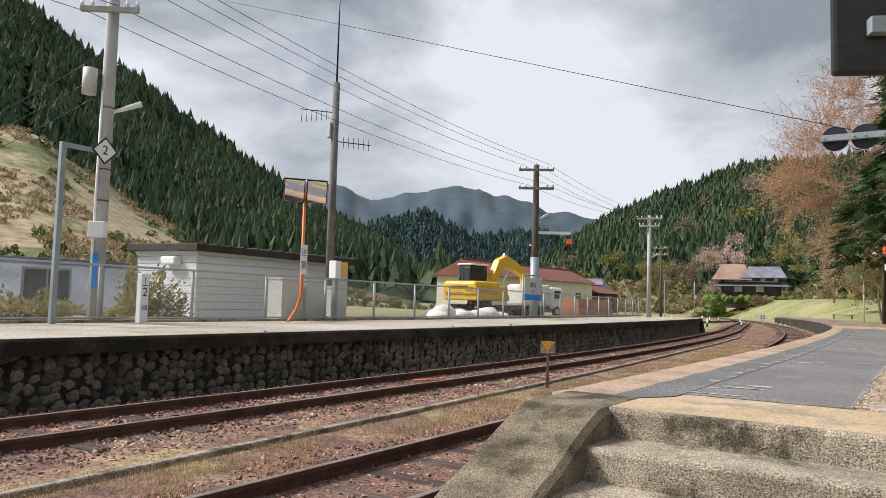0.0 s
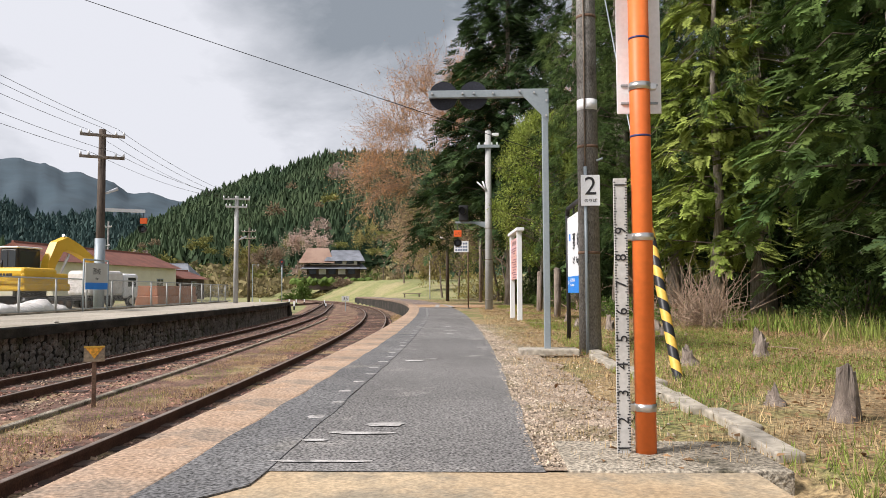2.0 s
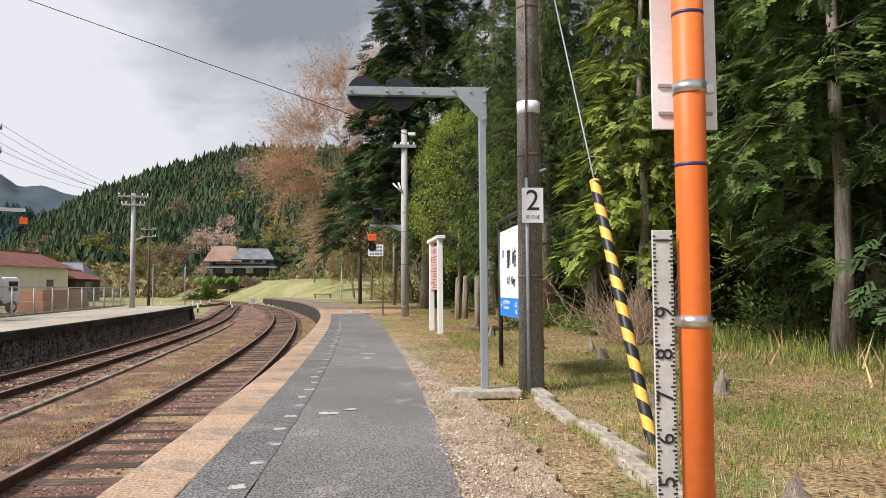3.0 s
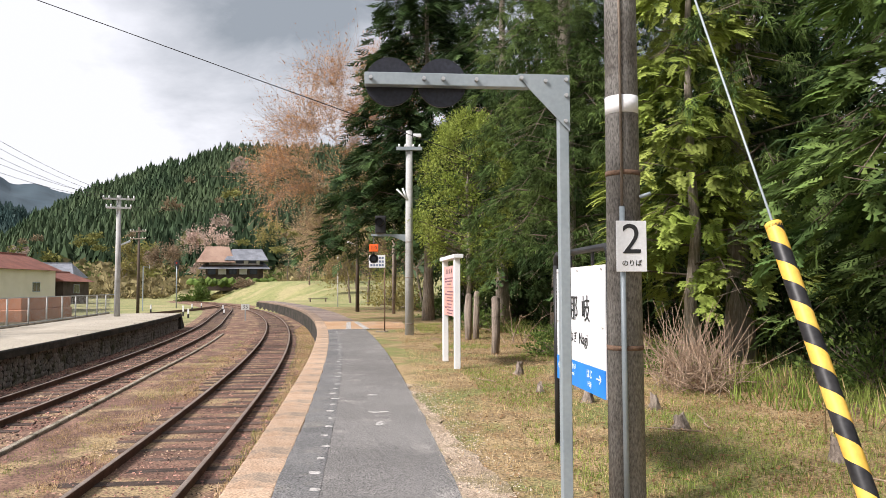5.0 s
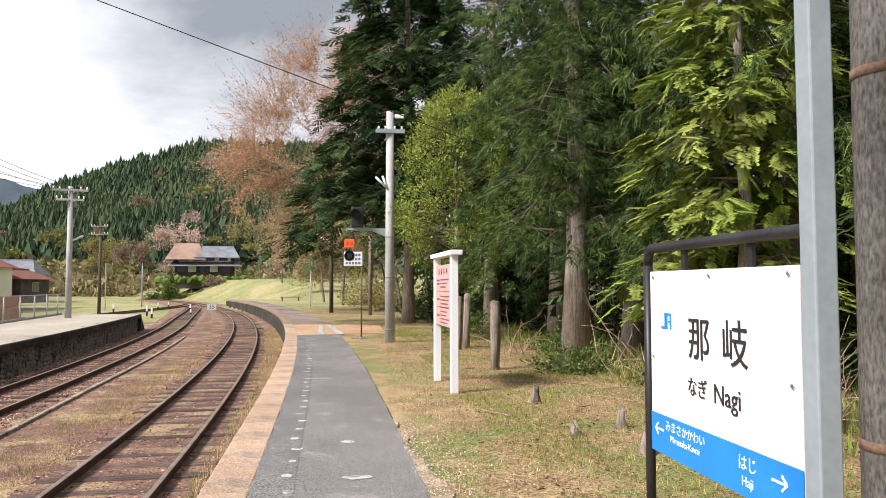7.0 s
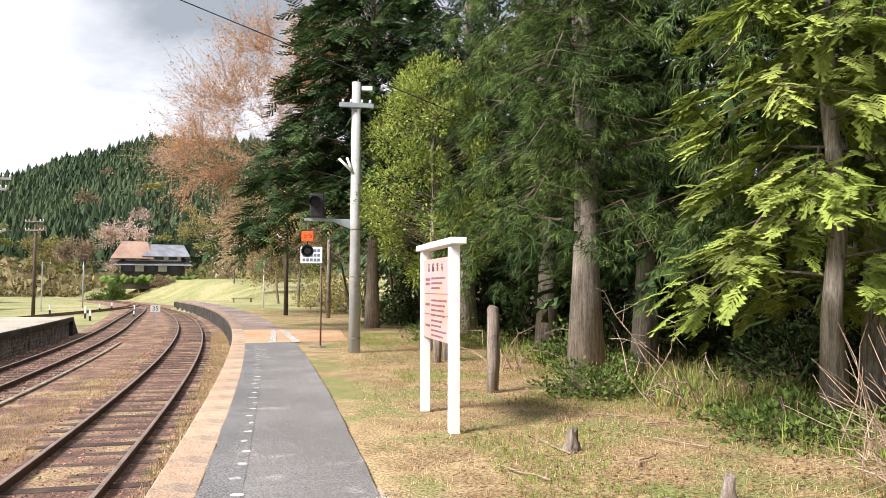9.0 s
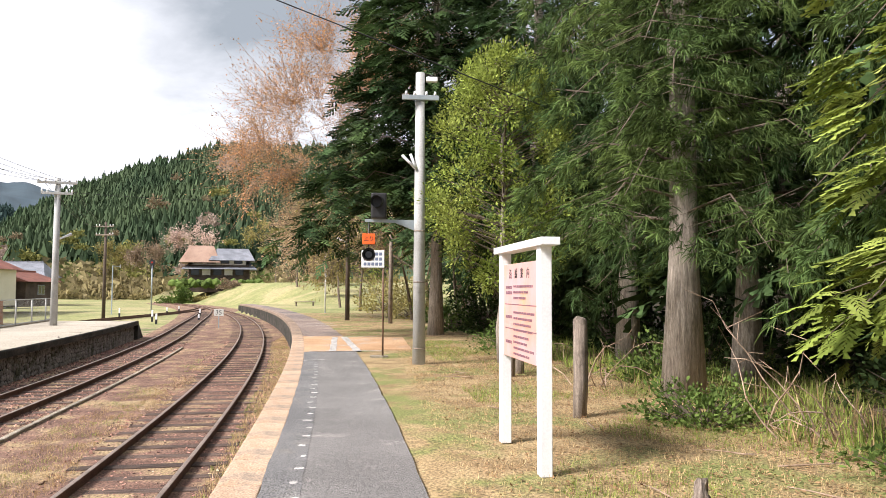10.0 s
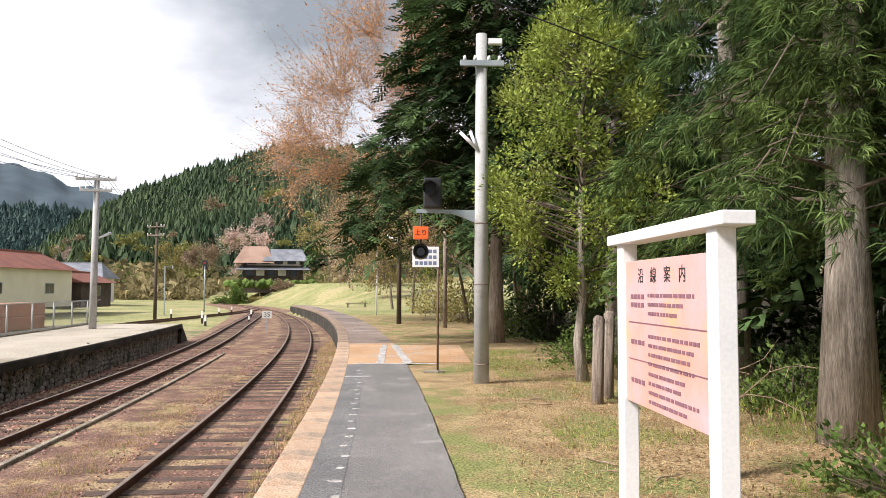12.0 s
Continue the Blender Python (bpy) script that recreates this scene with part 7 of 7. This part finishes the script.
for k in range(22):
    x, y = rng_k.uniform(0.5, 3.2), rng_k.uniform(7, 27)
    L = rng_k.uniform(0.25, 0.9)
    pts = [(L * (i / 4 - 0.5), 0.03 * rng_k.uniform(-1, 1), 0.012 + 0.01 * rng_k.random()) for i in range(5)]
    ob = part("stick", tube(pts, [0.009, 0.009, 0.008, 0.006, 0.003], 6), M_TWIG)
    ob.matrix_world = pose(x, y, ground_z(x, y) + 0.012, 0, 0, rng_k.uniform(0, 180))
    tagged(ob, "thin dry fallen stick on the grass", "stick", "fallen sticks on the grass")

# ---- worn white paint on the platform ----


def blot(name, x, y, sx, sy, seed, z=TOP + 0.0045):
    bm = bmesh.new()
    n_ = 14
    vs = []
    for k in range(n_):
        a = 2 * math.pi * k / n_
        q = 1 + 0.55 * noise.noise((math.cos(a) * 1.3 + seed * 3.1, math.sin(a) * 1.3, seed))
        c, s = math.cos(a), math.sin(a)
        p = 1 / max(abs(c), abs(s)) ** 0.6
        vs.append(bm.verts.new((x + sx * q * p * c, y + sy * q * p * s, z)))
    bm.faces.new(vs)
    ob = part(name, bm, M_LINE, dots)
    return ob


dots = thing("white_marks", (0, 0, 0), "worn white painted marks in a row on the asphalt", "painted marks", kind="structure")
y, k = 5.9, 0
while y < 29:
    blot("painted_mark", shifted(edge, y, 0.60 + 0.02 * math.sin(k * 2.1))[0], y, 0.042 + 0.025 * noise.noise((k * 1.3, 0, 0)), 0.04, k)
    y += 0.46
    k += 1
for x, y, sx, sy in ((-0.78, 5.5, 0.13, 0.03), (-0.72, 5.7, 0.08, 0.04), (-0.95, 5.35, 0.05, 0.025), (-0.6, 12.9, 0.06, 0.1), (-0.62, 13.6, 0.12, 0.05), (-0.8, 8.75, 0.07, 0.06), (-0.66, 8.9, 0.05, 0.04), (-0.7, 14.9, 0.06, 0.05), (-0.85, 4.98, 0.16, 0.015)):
    blot("painted_mark", x, y, sx, sy, x * 9 + y)
lines_ = thing("white_lines", (0, 0, 0), "worn white painted lines across the concrete pad", "painted lines", kind="structure")


def stripe(x0, y0, x1, y1, w, z=TOP + 0.0085):
    d = Vector((x1 - x0, y1 - y0, 0)).normalized()
    nrm = Vector((-d.y, d.x, 0)) * w / 2
    bm = bmesh.new()
    L, R = [], []
    n_ = 14
    for k in range(n_ + 1):
        p = Vector((x0, y0, z)).lerp(Vector((x1, y1, z)), k / n_)
        L.append(bm.verts.new(p + nrm * (1 + 0.25 * noise.noise((k * 1.7, x0, y0)))))
        R.append(bm.verts.new(p - nrm * (1 + 0.25 * noise.noise((k * 1.7, x1, y1)))))
    for k in range(n_):
        bm.faces.new((R[k], R[k + 1], L[k + 1], L[k]))
    part("painted_line", bm, M_LINE, lines_)


stripe(-2.12, 30.25, -0.35, 30.25, 0.14)
stripe(-2.05, 27.9, -1.6, 27.95, 0.12, TOP + 0.0085)
stripe(-1.55, 30.3, -1.72, 35.6, 0.17)
stripe(-0.95, 30.3, -1.45, 35.7, 0.2)
stripe(-1.9, 36.0, -0.4, 36.0, 0.1)
for y in (43, 45, 50):
    stripe(edge(y) + 0.6, y, edge(y) + 1.9, y + 0.3, 0.12)

# bench far off at the field edge
bn = thing("bench", (-6.5, 82, ground_z(-6.5, 82) - 0.05), "low pale timber bench by the field", "bench", turn=15)
part("seat", box(-1.0, 1.0, -0.2, 0.2, 0.4, 0.48, 0.01), M_GREYWOOD, bn)
for x in (-0.8, 0.8):
    part("leg", box(x - 0.05, x + 0.05, -0.15, 0.15, 0, 0.4, 0.01), M_GREYWOOD, bn)

# ---- pieces of walls, floors and tracks ----
# coping blocks along the near platform
coping = thing("platform_coping", (0, 0, 0), "faded orange concrete coping blocks along the platform edge", "coping", kind="structure")
n_cop = 96
L_COP = 0.9
cop_me = None
for i in range(n_cop):
    y = 4.75 + L_COP * i
    x0, y0 = shifted(edge, y, 0.17)
    if cop_me is None:
        bm = box(-0.172, 0.172, -L_COP / 2 + 0.004, L_COP / 2 - 0.004, -0.16, 0, 0.012)
        cop_me = part("coping_block", bm, M_COPING, coping)
        far_me = cop_me.data.copy()
        far_me.materials[0] = M_COPING2
        ob = cop_me
    else:
        ob = new("coping_block", cop_me.data if y < 37 else far_me)
        ob.parent = coping
    d = (edge(y + 0.1) - edge(y - 0.1)) / 0.2
    ob.matrix_local = pose(x0, y0, TOP + random.uniform(-0.002, 0.002), 0, 0, math.degrees(math.atan(-d)) + random.uniform(-0.2, 0.2))

# sleepers
for line, tr in tracks:
    first = None
    lo = 2.0 if line is t2 else 2.3
    for i in range(150):
        y = lo + 0.62 * i
        if first is None:
            first = part("sleeper", box(-1.03, 1.03, -0.1, 0.1, -0.16, -0.018, 0.012), M_SLEEPER, tr)
            ob = first
        else:
            ob = new("sleeper", first.data)
            ob.parent = tr
        d = (line(y + 0.1) - line(y - 0.1)) / 0.2
        ob.matrix_local = pose(line(y) + random.uniform(-0.05, 0.05), y, random.uniform(-0.012, 0.008) + (0.006 if line is t1 else 0.002), 0, random.uniform(-0.4, 0.4), math.degrees(math.atan(-d)) + random.uniform(-1.2, 1.2))

# rubble stones of the far platform's face
stone_me = []
for k in range(6):
    bm = bmesh.new()
    bmesh.ops.create_icosphere(bm, subdivisions=1, radius=0.5)
    for v in bm.verts:
        v.co += Vector(noise.noise_vector(v.co * 2.2 + Vector((k * 7.3, 0, 0)))) * 0.27
        v.co.x *= 0.5
    me = bpy.data.meshes.new("stone")
    bm.to_mesh(me)
    bm.free()
    me.materials.append(M_WALLSTONE)
    stone_me.append(me)
facing = thing("stone_facing", (0, 0, 0), "dark rubble stones facing the far platform wall", "stone wall", kind="structure")
rng_s = random.Random(5)
count, far_v = 0, []
y = 2.0
while y < 49:
    w = rng_s.uniform(0.15, 0.22)
    z = -0.12
    while z < OPP - 0.2:
        h = rng_s.uniform(0.13, 0.22)
        if y < 24 and count < 330:
            ob = new("stone", rng_s.choice(stone_me))
            ob.parent = facing
            ob.matrix_local = pose(*shifted(opp_edge, y + rng_s.uniform(-0.06, 0.06), -0.075), z + h / 2, rng_s.uniform(-40, 40), rng_s.uniform(-12, 12), rng_s.uniform(-12, 12)) @ Matrix.Diagonal((0.22, w * 1.08, h * 1.12, 1))
            count += 1
        else:
            far_v.append((*shifted(opp_edge, y + rng_s.uniform(-0.06, 0.06), -0.075), z + h / 2, w, h))
        z += h * 0.86
    y += w * 0.93
far_v = np.array(far_v)
tv = np.array([v.co[:] for v in stone_me[0].vertices])
tf = np.array([p.vertices[:] for p in stone_me[0].polygons])
rng = np.random.default_rng(3)
n = len(far_v)
a = rng.uniform(-0.6, 0.6, n)
ax = np.zeros((n, 3, 3))
ax[:, 0, 0] = 1
ax[:, 1, 1], ax[:, 1, 2], ax[:, 2, 1], ax[:, 2, 2] = np.cos(a), -np.sin(a), np.sin(a), np.cos(a)
me = scatter("far_stones", tv, tf, far_v[:, :3], ax, np.stack([np.full(n, 0.22), far_v[:, 3] * 1.08, far_v[:, 4] * 1.12], 1))
tagged(link_mesh("far_stones", me, M_WALLSTONE, facing), kind="stuff")
